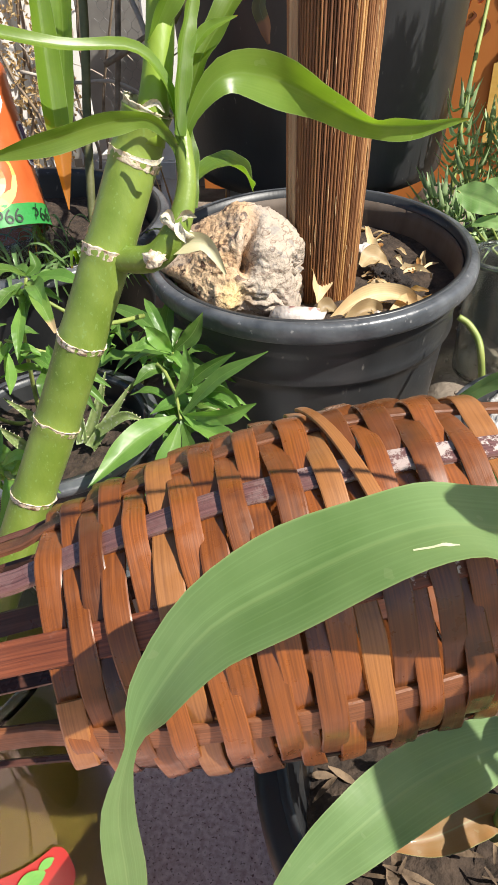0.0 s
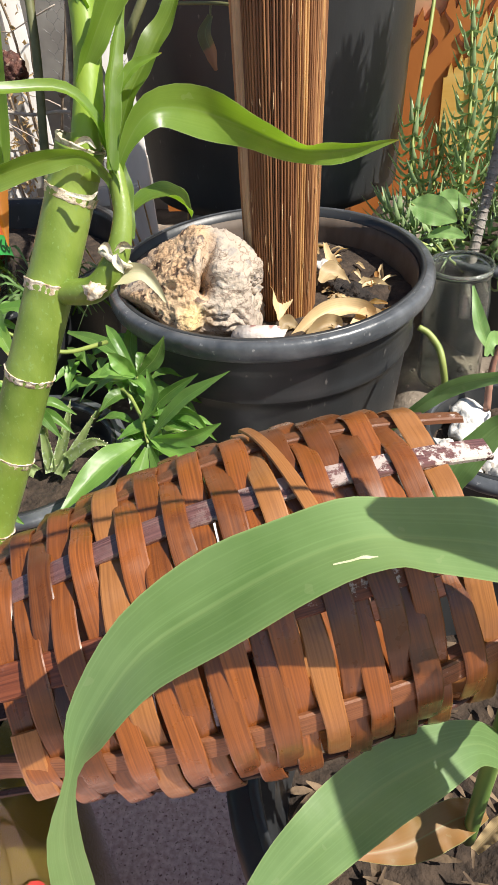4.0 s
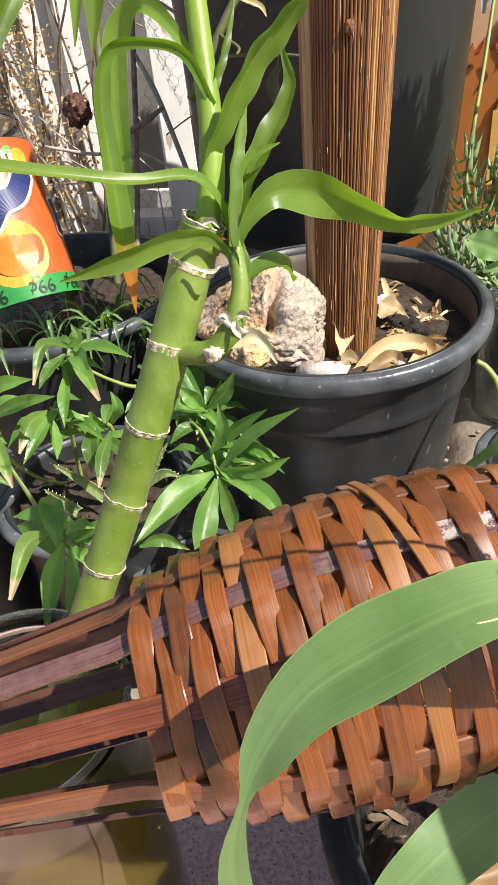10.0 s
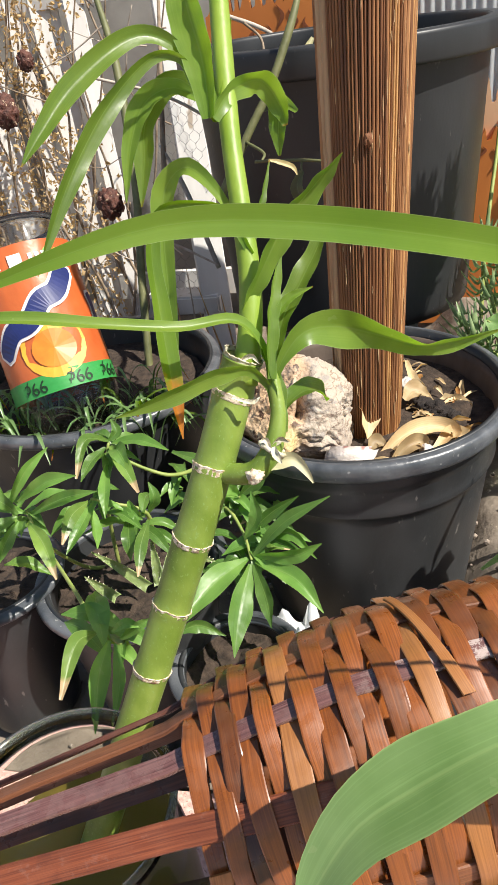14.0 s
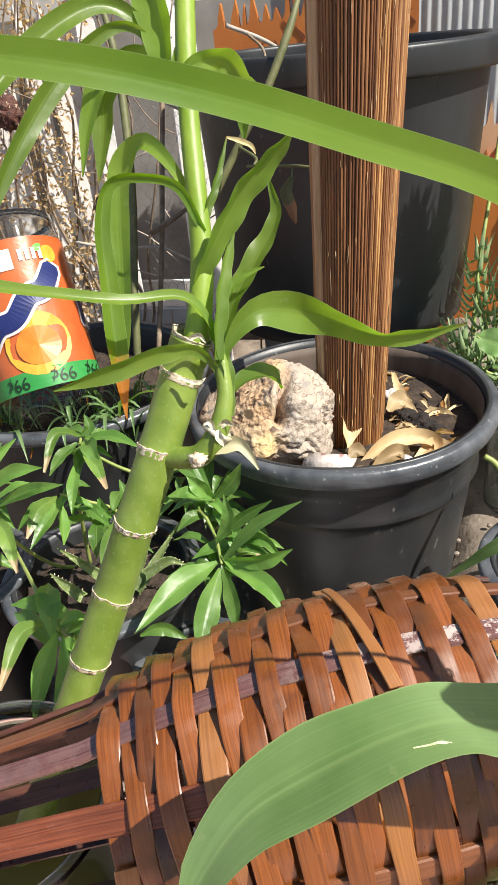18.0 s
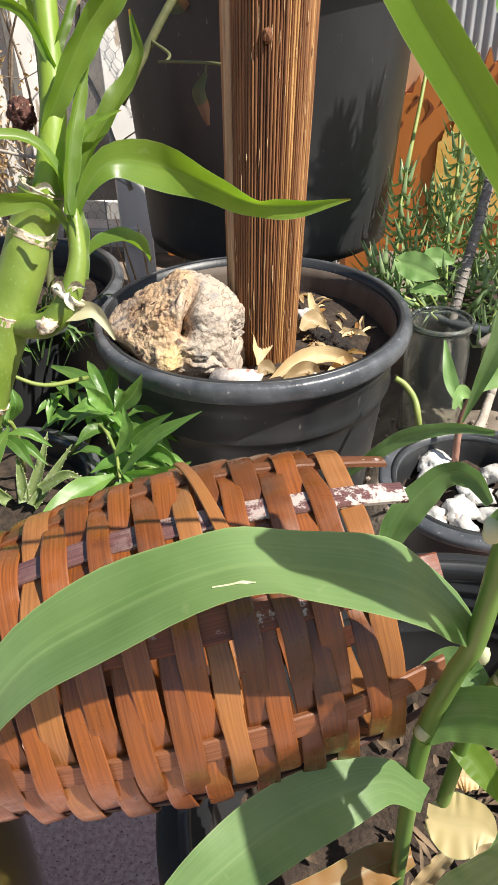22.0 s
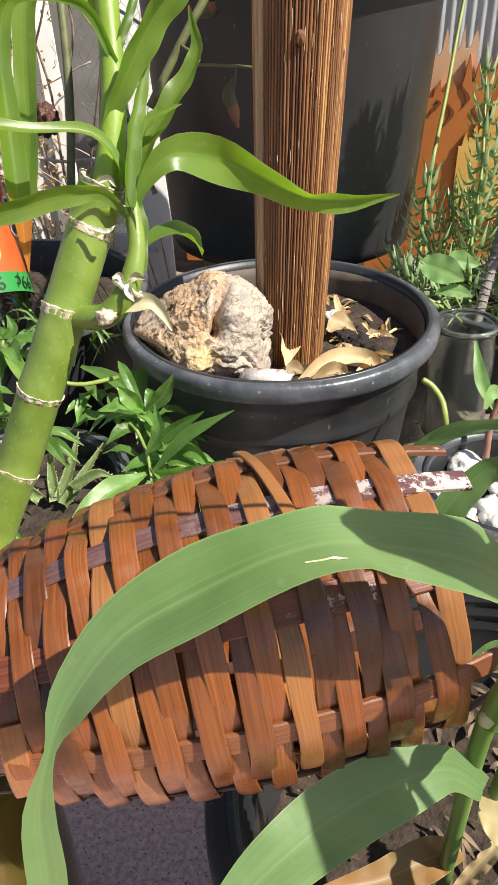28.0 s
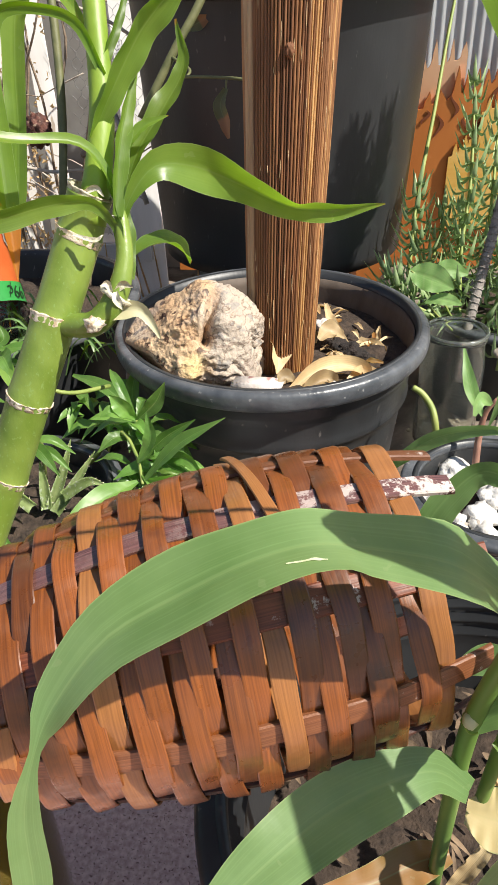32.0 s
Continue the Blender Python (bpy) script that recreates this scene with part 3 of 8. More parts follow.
def pot(name, at, top, bottom, height, label, lip=0.014, wall=0.004, grooves=(), group="nursery pots", out=0.004, steps=(), key="pot", square=0.75):
    """A moulded nursery pot: body with stepped rings, and a rolled rim as its own part."""
    th = thing(name, at, label, "plant pot", group)
    prof = []
    rows_n = 24
    for i in range(rows_n + 1):
        z = height * i / rows_n
        r = bottom + (top - bottom) * i / rows_n
        prof.append((r, z))
    for g in grooves:
        r = bottom + (top - bottom) * g / height
        prof += [(r - 0.0012, g - 0.0015), (r + 0.0022, g + 0.0015)]
    for zs, dr in steps:
        r = bottom + (top - bottom) * zs / height
        prof = [(r_ - dr if z < zs - 0.002 else r_, z) for r_, z in prof] + [(r - dr, zs - 0.0021), (r, zs + 0.0014)]
    prof.sort(key=lambda q: q[1])
    inner = [(r - wall, max(z, wall)) for r, z in prof[::-1]]
    body = lathe([(0.001, 0)] + prof + inner + [(0.001, wall)], 72)
    part("body", move(body, Matrix.Translation(at)), M[key], th)
    rim = []
    for k in range(20):
        a = 2 * math.pi * k / 20
        ca, sa = (math.copysign(abs(q) ** square, q) for q in (math.cos(a), math.sin(a)))
        rim.append((top + out * 0.5 + (out + 0.003) * ca, height - lip * 0.5 + lip * 0.5 * sa))
    part("rim", move(lathe(rim, 96, close=True), Matrix.Translation(at)), M["pot_rim" if key == "pot" else key], th, "rolled black plastic rim")
    return th


def soil_disc(at, radius, seed, name="potting_soil", label="dark crumbly potting soil in the pot", amp=0.006, mat_key="soil"):
    bm = bmesh.new()
    rings = []
    segs = 48
    for i in range(14):
        r = radius * i / 13
        ring = []
        for k in range(segs if i else 1):
            a = 2 * math.pi * k / segs
            p = Vector((r * math.cos(a), r * math.sin(a), 0))
            p.z = amp * (noise.noise(p * 40 + Vector((seed, 0, 0))) + 0.6 * noise.noise(p * 110 + Vector((seed, 3, 0))))
            ring.append(bm.verts.new(p))
        rings.append(ring)
    for k in range(segs):
        bm.faces.new((rings[0][0], rings[1][k], rings[1][(k + 1) % segs]))
    for a, b in zip(rings[1:], rings[2:]):
        for k in range(segs):
            j = (k + 1) % segs
            bm.faces.new((a[k], b[k], b[j], a[j]))
    return single(name, move(bm, Matrix.Translation(at)), M[mat_key], label, "soil", kind="stuff")


# ---- ground and walls ----
def plane_grid(x0, x1, y0, y1, nx, ny, amp, seed, scale=18.0, z=0.0):
    bm = bmesh.new()
    rows = []
    for j in range(ny + 1):
        row = []
        for i in range(nx + 1):
            x, y = x0 + (x1 - x0) * i / nx, y0 + (y1 - y0) * j / ny
            row.append(bm.verts.new((x, y, z + amp * noise.noise(Vector((x * scale, y * scale, seed))))))
        rows.append(row)
    for a, b in zip(rows, rows[1:]):
        for k in range(nx):
            bm.faces.new((a[k], a[k + 1], b[k + 1], b[k]))
    return bm


single("ground", plane_grid(-30, 30, -30, 30, 200, 200, 0.0, 1, z=-0.03), M["earth"], "bare brown earth of the yard", "ground", kind="structure")
floor = plane_grid(-0.9, 0.9, -0.26, 0.75, 180, 100, 0.012, 3, 22, -0.012)
for v in floor.verts:
    rise = min(1, max(0, (v.co.x - 0.06) / 0.08)) * min(1, max(0, (v.co.y + 0.2) / 0.08))
    v.co.z += 0.06 * rise * rise * (3 - 2 * rise)
single("yard_floor", floor, M["earth"], "trodden brown soil with grit between pots", "ground", kind="structure")

# terrazzo slabs with open joints
pave = thing("pavement", (0, -0.4, 0), "speckled pink terrazzo paving slabs", "pavement", kind="structure")
for sx in range(-3, 3):
    for sy in range(-3, 1):
        bm = bmesh.new()
        box(bm, (-0.06 + sx * 0.304, -0.42 + sy * 0.304, -0.02), (0.3, 0.3, 0.04))
        bmesh.ops.bevel(bm, geom=bm.edges[:], offset=0.002, segments=2, affect="EDGES")
        part("slab", bm, M["slab"], pave, smooth=False)

# back wall, boards and corrugated sheet
bm = bmesh.new()
box(bm, (-0.2, 0.92, 0.6), (2.6, 0.05, 1.3))
single("wall_back", bm, M["grey_wall"], "grey plastered yard wall behind the plants", "wall", kind="structure", smooth=False)
fence = thing("board_fence", (-0.5, 0.72, 0), "weathered white board fence with dry vine", "fence")
for i, (x0, w) in enumerate(((-0.93, 0.07), (-0.84, 0.06), (-0.76, 0.055), (-0.69, 0.06), (-0.615, 0.035), (-0.56, 0.05), (-0.5, 0.035), (-0.34, 0.055))):
    bm = bmesh.new()
    box(bm, (x0, 0.72 + 0.004 * (i % 3), 0.45), (w, 0.018, 0.96), Matrix.Rotation(radians(24), 4, "Z") @ Matrix.Rotation(radians(-9), 4, "X") @ Matrix.Rotation(0.012 * ((i * 5) % 3 - 1), 4, "Y"))
    bmesh.ops.bevel(bm, geom=bm.edges[:], offset=0.002, segments=1, affect="EDGES")
    part("board", bm, M["white_paint"], fence, smooth=False)
for z in (0.1, 0.62):
    bm = bmesh.new()
    box(bm, (-0.6, 0.742, z), (0.62, 0.014, 0.05))
    part("rail", bm, M["white_paint"], fence, smooth=False)
bm = bmesh.new()
box(bm, (-0.385, 0.68, 0.085), (0.15, 0.06, 0.035))
bmesh.ops.bevel(bm, geom=bm.edges[:], offset=0.004, segments=2, affect="EDGES")
single("white_ledge", bm, M["white_paint"], "small white painted ledge at the fence foot", "ledge", smooth=False)
# chicken wire
bm = bmesh.new()
hx = 0.018
for i in range(7):
    for j in range(26):
        x = -0.43 + i * hx + (hx / 2 if j % 2 else 0)
        z = 0.1 + j * hx * 0.82
        a, b = Vector((x, 0.695, z)), Vector((x + hx / 2, 0.695, z + hx * 0.45))
        c, d = Vector((x - hx / 2, 0.695, z + hx * 0.45)), Vector((x, 0.695, z - hx * 0.42))
        for p, q in ((a, b), (a, c), (a, d)):
            tube([p, q], [0.00038, 0.00038], 4, 1, bm, cap=False)
single("chicken_wire", bm, M["wire"], "hexagonal chicken wire stretched along the fence", "wire mesh", kind="stuff")
wood_post = bmesh.new()
box(wood_post, (-0.86, 0.66, 0.42), (0.07, 0.06, 0.9))
bmesh.ops.bevel(wood_post, geom=wood_post.edges[:], offset=0.004, segments=2, affect="EDGES")
single("wooden_post", wood_post, M["twig"], "rough brown wooden post beside the fence", "post", smooth=False)

bm = bmesh.new()
prev = None
for i in range(601):
    x = -0.1 + i * 0.002
    y = 0.86 + 0.0018 * math.sin(2 * math.pi * x / 0.017)
    pair = [bm.verts.new((x, y, z)) for z in (0.0, 0.5, 1.0)]
    if prev:
        for k in range(2):
            bm.faces.new((prev[k], pair[k], pair[k + 1], prev[k + 1]))
    prev = pair
single("corrugated_sheet", bm, M["corrugated"], "translucent grey corrugated plastic sheet", "plastic sheet", kind="structure")


def flame_outline(x0, x1, top0, top1, seed, deep, wide):
    """Licking tongues of uneven height along a rising line, bent over to one side."""
    rnd = random.Random(seed)
    pts, x = [], x0
    while x < x1:
        w = wide * rnd.uniform(0.55, 1.3)
        h = deep * rnd.uniform(0.4, 1.0)
        peak = rnd.uniform(0.5, 0.85)
        base = top0 + (top1 - top0) * (x - x0) / (x1 - x0) - deep
        for i in range(16):
            u = i / 16
            z = (u / peak) ** 1.7 if u < peak else max(0.0, 1 - (u - peak) / (1 - peak)) ** 0.8
            pts.append((x + w * u, base + h * z - 0.007 * math.sin(u * math.pi) ** 2 * (u < peak * 0.6)))
        x += w
    return pts


def flame_board(outline, y, thick, low):
    bm = bmesh.new()
    cols = [[bm.verts.new((x, yy, zz)) for yy, zz in ((y, low), (y, z), (y + thick, z), (y + thick, low))] for x, z in outline]
    for p, q in zip(cols, cols[1:]):
        for k in range(4):
            bm.faces.new((p[k], q[k], q[(k + 1) % 4], p[(k + 1) % 4]))
    bm.faces.new(cols[0])
    bm.faces.new(cols[-1][::-1])
    return bm


def flame_groove(cx, cz, y, h, k):
    """A dark sawn slit, pointed at both ends and bent like a small flame."""
    bm = bmesh.new()
    ring = [(cx + 0.006 * math.sin(i / 12 * 5.2 + k), cz - h + 2 * h * i / 12, 0.0032 * math.sin(i / 12 * math.pi) + 0.0002) for i in range(13)]
    cols = [[bm.verts.new((x + sg * w, yy, z)) for sg, yy in ((-1, y - 0.0005), (-1, y - 0.002), (1, y - 0.002), (1, y - 0.0005))] for x, z, w in ring]
    for p, q in zip(cols, cols[1:]):
        for j in range(3):
            bm.faces.new((p[j], p[j + 1], q[j + 1], q[j]))
    return bm


def flame_panel(x0, x1, y, top0, top1, seed, label, behind=(), inner=()):
    """A board with a sawn flame outline on top, paler flames behind and sawn slits; yellow ones in front stand for
    sunlight on it.
    """
    rnd = random.Random(seed)
    th = thing("flame_panel", ((x0 + x1) / 2, y, 0), label, "garden panel")
    board = part("board", flame_board(flame_outline(x0, x1, top0, top1, seed, 0.05, 0.021), y, 0.012, 0.0), M["orange_wood"], th, smooth=False)
    for xa, xb, t0, t1 in behind:
        part("back_flame", flame_board(flame_outline(xa, xb, t0, t1, seed + 7, 0.045, 0.02), y + 0.014, 0.008, 0.0), M["peach_wood"], th, "pale peach flame board behind", smooth=False)
    # sunlight on the orange board, put in as yellow flame shapes
    for k, (xa, xb, t0, t1, low) in enumerate(inner):
        part("sunlit_flame", flame_board(flame_outline(xa, xb, t0, t1, seed + 3, 0.05, 0.022), y - 0.007 - 0.003 * k, 0.006, low), M["sunlit_wood"], th, "yellow flame shape for sunlight on the board", smooth=False)
    n_g = int((x1 - x0) / 0.022)
    for k in range(n_g):
        u = (k + 0.5) / n_g
        h = rnd.uniform(0.010, 0.02)
        part("flame_groove", flame_groove(x0 + (x1 - x0) * u, top0 + (top1 - top0) * u - 0.065 - 0.05 * rnd.random(), y, h, k), M["orange_dark"], board, "dark sawn flame groove", smooth=False)
    return th


flame_panel(0.06, 0.62, 0.72, 0.335, 0.52, 1, "orange wooden panel sawn into flame shapes", ((0.05, 0.205, 0.39, 0.43),), ((0.205, 0.25, 0.29, 0.33, 0.12), (0.25, 0.36, 0.36, 0.40, 0.12), (0.37, 0.52, 0.40, 0.42, 0.1)))
flame_panel(-0.3, 0.05, 0.8, 0.6, 0.62, 5, "orange wooden flame panel behind the tall pot")

# ---- big pot with the trunk ----
BIG = (-0.0142, 0.0238, 0.0)
pot("nursery_pot", BIG, 0.1415, 0.115, 0.2375, "large round black plastic nursery pot holding a trunk", steps=((0.203, 0.0022), (0.172, 0.0022)), lip=0.018, out=0.0035)
big_pot = bpy.data.objects["nursery_pot"]
inner = lathe([(0.1316, 0.19), (0.1326, 0.20), (0.1348, 0.220), (0.1358, 0.230), (0.1350, 0.230), (0.1340, 0.220), (0.1318, 0.20), (0.1308, 0.19)], 72, close=True)
part("inner_wall", move(inner, Matrix.Translation(BIG)), M["dusty_plastic"], big_pot, "brown dust on the pot's inner wall")
soil_disc((BIG[0], BIG[1], 0.203), 0.133, 2)

POLE = [(-0.004, 0.0033, 0.18), (-0.0006, 0.0176, 0.3225), (0.0028, 0.0319, 0.465), (0.0061, 0.0462, 0.6075), (0.0095, 0.0605, 0.75)]
trunk = thing("fibrous_trunk", POLE[0], "brown ribbed fibrous trunk standing in a pot", "trunk")
line = smooth_line(POLE, 48)


def trunk_strip(a0, a1, proud, uneven, seed):
    """One lengthwise fibre or bark strip of the trunk, a ridge from a0 to a1 round it."""
    bm = bmesh.new()
    rows = []
    for i in range(49):
        u = i / 48
        c = line[i]
        r = 0.0284 + 0.0146 * u
        row = []
        w = uneven * noise.noise(Vector((seed * 1.7, u * 7, 0)))
        for a, d in ((a0, -0.0014), (a0 + 0.12 * (a1 - a0), 0), ((a0 + a1) / 2, 0.0006), (a1 - 0.12 * (a1 - a0), 0), (a1, -0.0014)):
            rr = (r + proud + d + w) * (1 + 0.04 * math.cos(2 * a + 0.6))
            row.append(bm.verts.new((c[0] + rr * math.cos(a), c[1] + rr * math.sin(a), c[2])))
        rows.append(row)
    for p, q in zip(rows, rows[1:]):
        for k in range(4):
            bm.faces.new((p[k], p[k + 1], q[k + 1], q[k]))
    return bm


core = bmesh.new()
tube([tuple(p) for p in POLE], [0.0242, 0.0278, 0.0314, 0.0350, 0.0386], 48, 40, core)
part("core", core, M["trunk_dark"], trunk, "dark brown fibrous core")
rnd = random.Random(8)
a = 0.0
k = 0
while a < 2 * math.pi - 0.02:
    wide = math.radians(rnd.choice((2.6, 3.2, 3.8, 4.6)))
    deg = math.degrees(a)
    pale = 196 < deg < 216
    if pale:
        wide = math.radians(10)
    # darker left and golden right: side sunlight put into the fibre colours
    lit_tones = ("pole_dark", "pole_dark", "pole") if 224 < deg < 268 else ("pole", "pole_dark", "pole_light") if deg < 296 else ("pole", "pole_light", "pole_sunlit")
    mat_key = "bark_pale" if pale else rnd.choice(lit_tones)
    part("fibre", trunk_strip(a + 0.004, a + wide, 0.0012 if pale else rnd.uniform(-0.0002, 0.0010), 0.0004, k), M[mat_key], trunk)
    a += wide + math.radians(rnd.choice((0.2, 0.3, 0.5)))
    k += 1
flecks = bmesh.new()
for k in range(110):
    u, a = rnd.random(), math.radians(rnd.uniform(205, 345))
    c = Vector(line[int(u * 48)])
    up = (Vector(line[min(48, int(u * 48) + 1)]) - Vector(line[max(0, int(u * 48) - 1)])).normalized()
    out_ = Vector((math.cos(a), math.sin(a), 0))
    p = c + out_ * (0.0284 + 0.0146 * u + 0.0013) * (1 + 0.04 * math.cos(2 * a + 0.6))
    h = rnd.uniform(0.002, 0.011)
    side = up.cross(out_) * rnd.uniform(-0.0012, 0.0012)
    tube([p - up * h + side, p, p + up * h], [0.0001, rnd.uniform(0.0002, 0.00045), 0.0001], 5, 4, flecks)
part("fleck", flecks, M["fleck"], trunk, "pale torn fibre flecks", kind="stuff")
knot = lump(0.0034, 3, 0.7, 1.5, 3, 3)
part("knot", move(knot, Matrix.Translation((0.006, -0.0035, 0.4672))), M["trunk_dark"], trunk, "small dark knot")


# rock with clefts
def rock_mesh():
    """A broken block: flat faces meeting at blunt edges, a deep notch from the top, layered folds on one side."""
    planes = [(Vector(n).normalized(), h) for n, h in (
        ((-0.55, -0.28, 0.79), 0.036), ((0.12, -0.1, 0.98), 0.048), ((0.62, -0.1, 0.78), 0.052), ((1, -0.2, 0.05), 0.056), ((-0.3, -0.85, 0.42), 0.034),
        ((0.35, -0.9, 0.25), 0.040), ((-1, 0.3, 0.0), 0.085), ((0, 1, 0.1), 0.042), ((0, 0, -1), 0.048), ((0.1, -0.8, -0.6), 0.044),
        ((-0.62, -0.6, -0.5), 0.046), ((0.8, -0.6, 0.3), 0.055))]
    bm = bmesh.new()
    bmesh.ops.create_icosphere(bm, subdivisions=6, radius=1)
    for v in bm.verts:
        d = v.co.normalized()
        r = sum(max(0, d.dot(n) / h) ** 26 for n, h in planes) ** (-1 / 26)
        p = d * r
        r += 0.004 * noise.noise(p * 30 + Vector((3, 0, 0)))
        q = Vector((p.x + 0.5 * p.z, p.y, p.z * 1.7 - 0.6 * p.x))
        r -= 0.0042 * abs(noise.noise(q * 60)) + 0.003 * abs(noise.noise(q * 140)) + 0.0009 * abs(noise.noise(p * 330)) + 0.0004 * abs(noise.noise(p * 640))
        side = min(1, max(0, (p.x - 0.014) / 0.010))
        fold = abs(math.sin(p.z * 230 + p.x * 120 + p.y * 60 + 8 * noise.noise(p * 34))) ** 0.5
        r -= side * 0.012 * (1 - fold) * min(1, max(0, 0.5 + 3 * noise.noise(p * 38 + Vector((9, 0, 0)))))
        wob = 0.005 * noise.noise(Vector((0, p.y * 60, p.z * 55)))
        top = min(1, max(0, (p.z - 0.006) / 0.014)) * min(1, max(0, (0.02 - p.y) / 0.02))
        r -= 0.034 * math.exp(-((p.x - 0.015 - wob) / 0.0058) ** 2) * top
        hole = p - Vector((0.011, -0.034, 0.020))
        r -= 0.012 * math.exp(-(hole.length / 0.010) ** 2)
        low = p - Vector((0.012, -0.04, -0.012))
        r -= 0.007 * math.exp(-(low.length / 0.012) ** 2)
        chip = p - Vector((-0.006, -0.042, -0.008))
        r += 0.008 * math.exp(-(max(abs(chip.x), abs(chip.z) * 1.3) / 0.011) ** 4)
        v.co = d * r
    return bm


rk = M["rock"].node_tree
rb = rk.nodes["Principled BSDF"]
tan_src = rb.inputs["Base Color"].links[0].from_socket
rtc = rk.nodes.new("ShaderNodeTexCoord")
rno = rk.nodes.new("ShaderNodeTexNoise")
rno.inputs["Scale"].default_value = 26
rno.inputs["Detail"].default_value = 10
rk.links.new(rtc.outputs["Object"], rno.inputs["Vector"])
rrp = rk.nodes.new("ShaderNodeValToRGB")
rrp.color_ramp.elements[0].position, rrp.color_ramp.elements[1].position = 0.5, 0.62
rk.links.new(rno.outputs[0], rrp.inputs[0])
rmx = rk.nodes.new("ShaderNodeMix")
rmx.data_type = "RGBA"
rmx.inputs[7].default_value = (0.42, 0.385, 0.34, 1)
# the folded end of the stone is greyer
rsp = rk.nodes.new("ShaderNodeSeparateXYZ")
rk.links.new(rtc.outputs["Object"], rsp.inputs[0])
rwv = rk.nodes.new("ShaderNodeMath")
rwv.operation = "MULTIPLY_ADD"
rwv.inputs[1].default_value = 0.06
rk.links.new(rno.outputs[0], rwv.inputs[0])
rk.links.new(rsp.outputs[0], rwv.inputs[2])
rgr = rk.nodes.new("ShaderNodeMapRange")
rgr.inputs[1].default_value, rgr.inputs[2].default_value = -0.036, -0.023
rgr.inputs[3].default_value, rgr.inputs[4].default_value = 0.0, 0.7
rk.links.new(rwv.outputs[0], rgr.inputs[0])
rmm = rk.nodes.new("ShaderNodeMath")
rmm.operation = "MULTIPLY"
rmm.inputs[1].default_value = 0.45
rk.links.new(rrp.outputs[0], rmm.inputs[0])
rma = rk.nodes.new("ShaderNodeMath")
rma.operation = "MAXIMUM"
rk.links.new(rmm.outputs[0], rma.inputs[0])
rk.links.new(rgr.outputs[0], rma.inputs[1])
rk.links.new(rma.outputs[0], rmx.inputs[0])
rk.links.new(tan_src, rmx.inputs[6])
# a broken yellowish facet low on the front, its sunlit brightness painted in
rvd = rk.nodes.new("ShaderNodeVectorMath")
rvd.operation = "DISTANCE"
rvd.inputs[1].default_value = (-0.0655, -0.0865, 0.2395)
rk.links.new(rtc.outputs["Object"], rvd.inputs[0])
rvm = rk.nodes.new("ShaderNodeMath")
rvm.operation = "MULTIPLY_ADD"
rvm.inputs[1].default_value = -0.02
rk.links.new(rno.outputs[0], rvm.inputs[0])
rk.links.new(rvd.outputs["Value"], rvm.inputs[2])
rvr = rk.nodes.new("ShaderNodeMapRange")
rvr.inputs[1].default_value, rvr.inputs[2].default_value = 0.005, -0.004
rvr.inputs[3].default_value, rvr.inputs[4].default_value = 0.0, 0.8
rk.links.new(rvm.outputs[0], rvr.inputs[0])
rfx = rk.nodes.new("ShaderNodeMix")
rfx.data_type = "RGBA"
rfx.inputs[7].default_value = (0.80, 0.60, 0.28, 1)
rk.links.new(rvr.outputs[0], rfx.inputs[0])
rk.links.new(rmx.outputs[2], rfx.inputs[6])
# dark brown web of cracks: crevice shade put into the colour
rmp = rk.nodes.new("ShaderNodeMapping")
rmp.inputs["Scale"].default_value = (0.8, 0.8, 1.9)
rmp.inputs["Rotation"].default_value = (0.0, 0.5, 0.0)
rk.links.new(rtc.outputs["Object"], rmp.inputs[0])
rcn = rk.nodes.new("ShaderNodeTexNoise")
rcn.inputs["Scale"].default_value = 48
rcn.inputs["Detail"].default_value = 6
rk.links.new(rmp.outputs[0], rcn.inputs["Vector"])
rcs = rk.nodes.new("ShaderNodeMath")
rcs.operation = "SUBTRACT"
rcs.inputs[1].default_value = 0.5
rk.links.new(rcn.outputs[0], rcs.inputs[0])
rca = rk.nodes.new("ShaderNodeMath")
rca.operation = "ABSOLUTE"
rk.links.new(rcs.outputs[0], rca.inputs[0])
rcr = rk.nodes.new("ShaderNodeMapRange")
rcr.inputs[1].default_value, rcr.inputs[2].default_value = 0.003, 0.02
rcr.inputs[3].default_value, rcr.inputs[4].default_value = 0.6, 0.0
rk.links.new(rca.outputs[0], rcr.inputs[0])
rcx = rk.nodes.new("ShaderNodeMix")
rcx.data_type = "RGBA"
rcx.inputs[7].default_value = (0.12, 0.062, 0.034, 1)
rk.links.new(rcr.outputs[0], rcx.inputs[0])
rk.links.new(rfx.outputs[2], rcx.inputs[6])
rk.links.new(rcx.outputs[2], rb.inputs["Base Color"])
bm = rock_mesh()
single("rock", move(bm, pose(-0.0683, -0.0481, 0.2443, 0, 2, 4) @ Matrix.Diagonal((0.88, 0.912, 0.912, 1))), M["rock"], "weathered tan and grey rock with deep clefts", "rock")

# white stone
bm = bmesh.new()
box(bm, (0, 0, 0), (0.044, 0.024, 0.02))
bmesh.ops.bevel(bm, geom=bm.edges[:], offset=0.005, segments=3, affect="EDGES")
for v in bm.verts:
    v.co += v.co.normalized() * 0.005 * noise.noise(v.co * 90)
single("white_stone", move(bm, pose(-0.0155, -0.0855, 0.2195, 4, -3, -6)), M["white_stone"], "white quartz stone with pink stains on the soil", "stone")


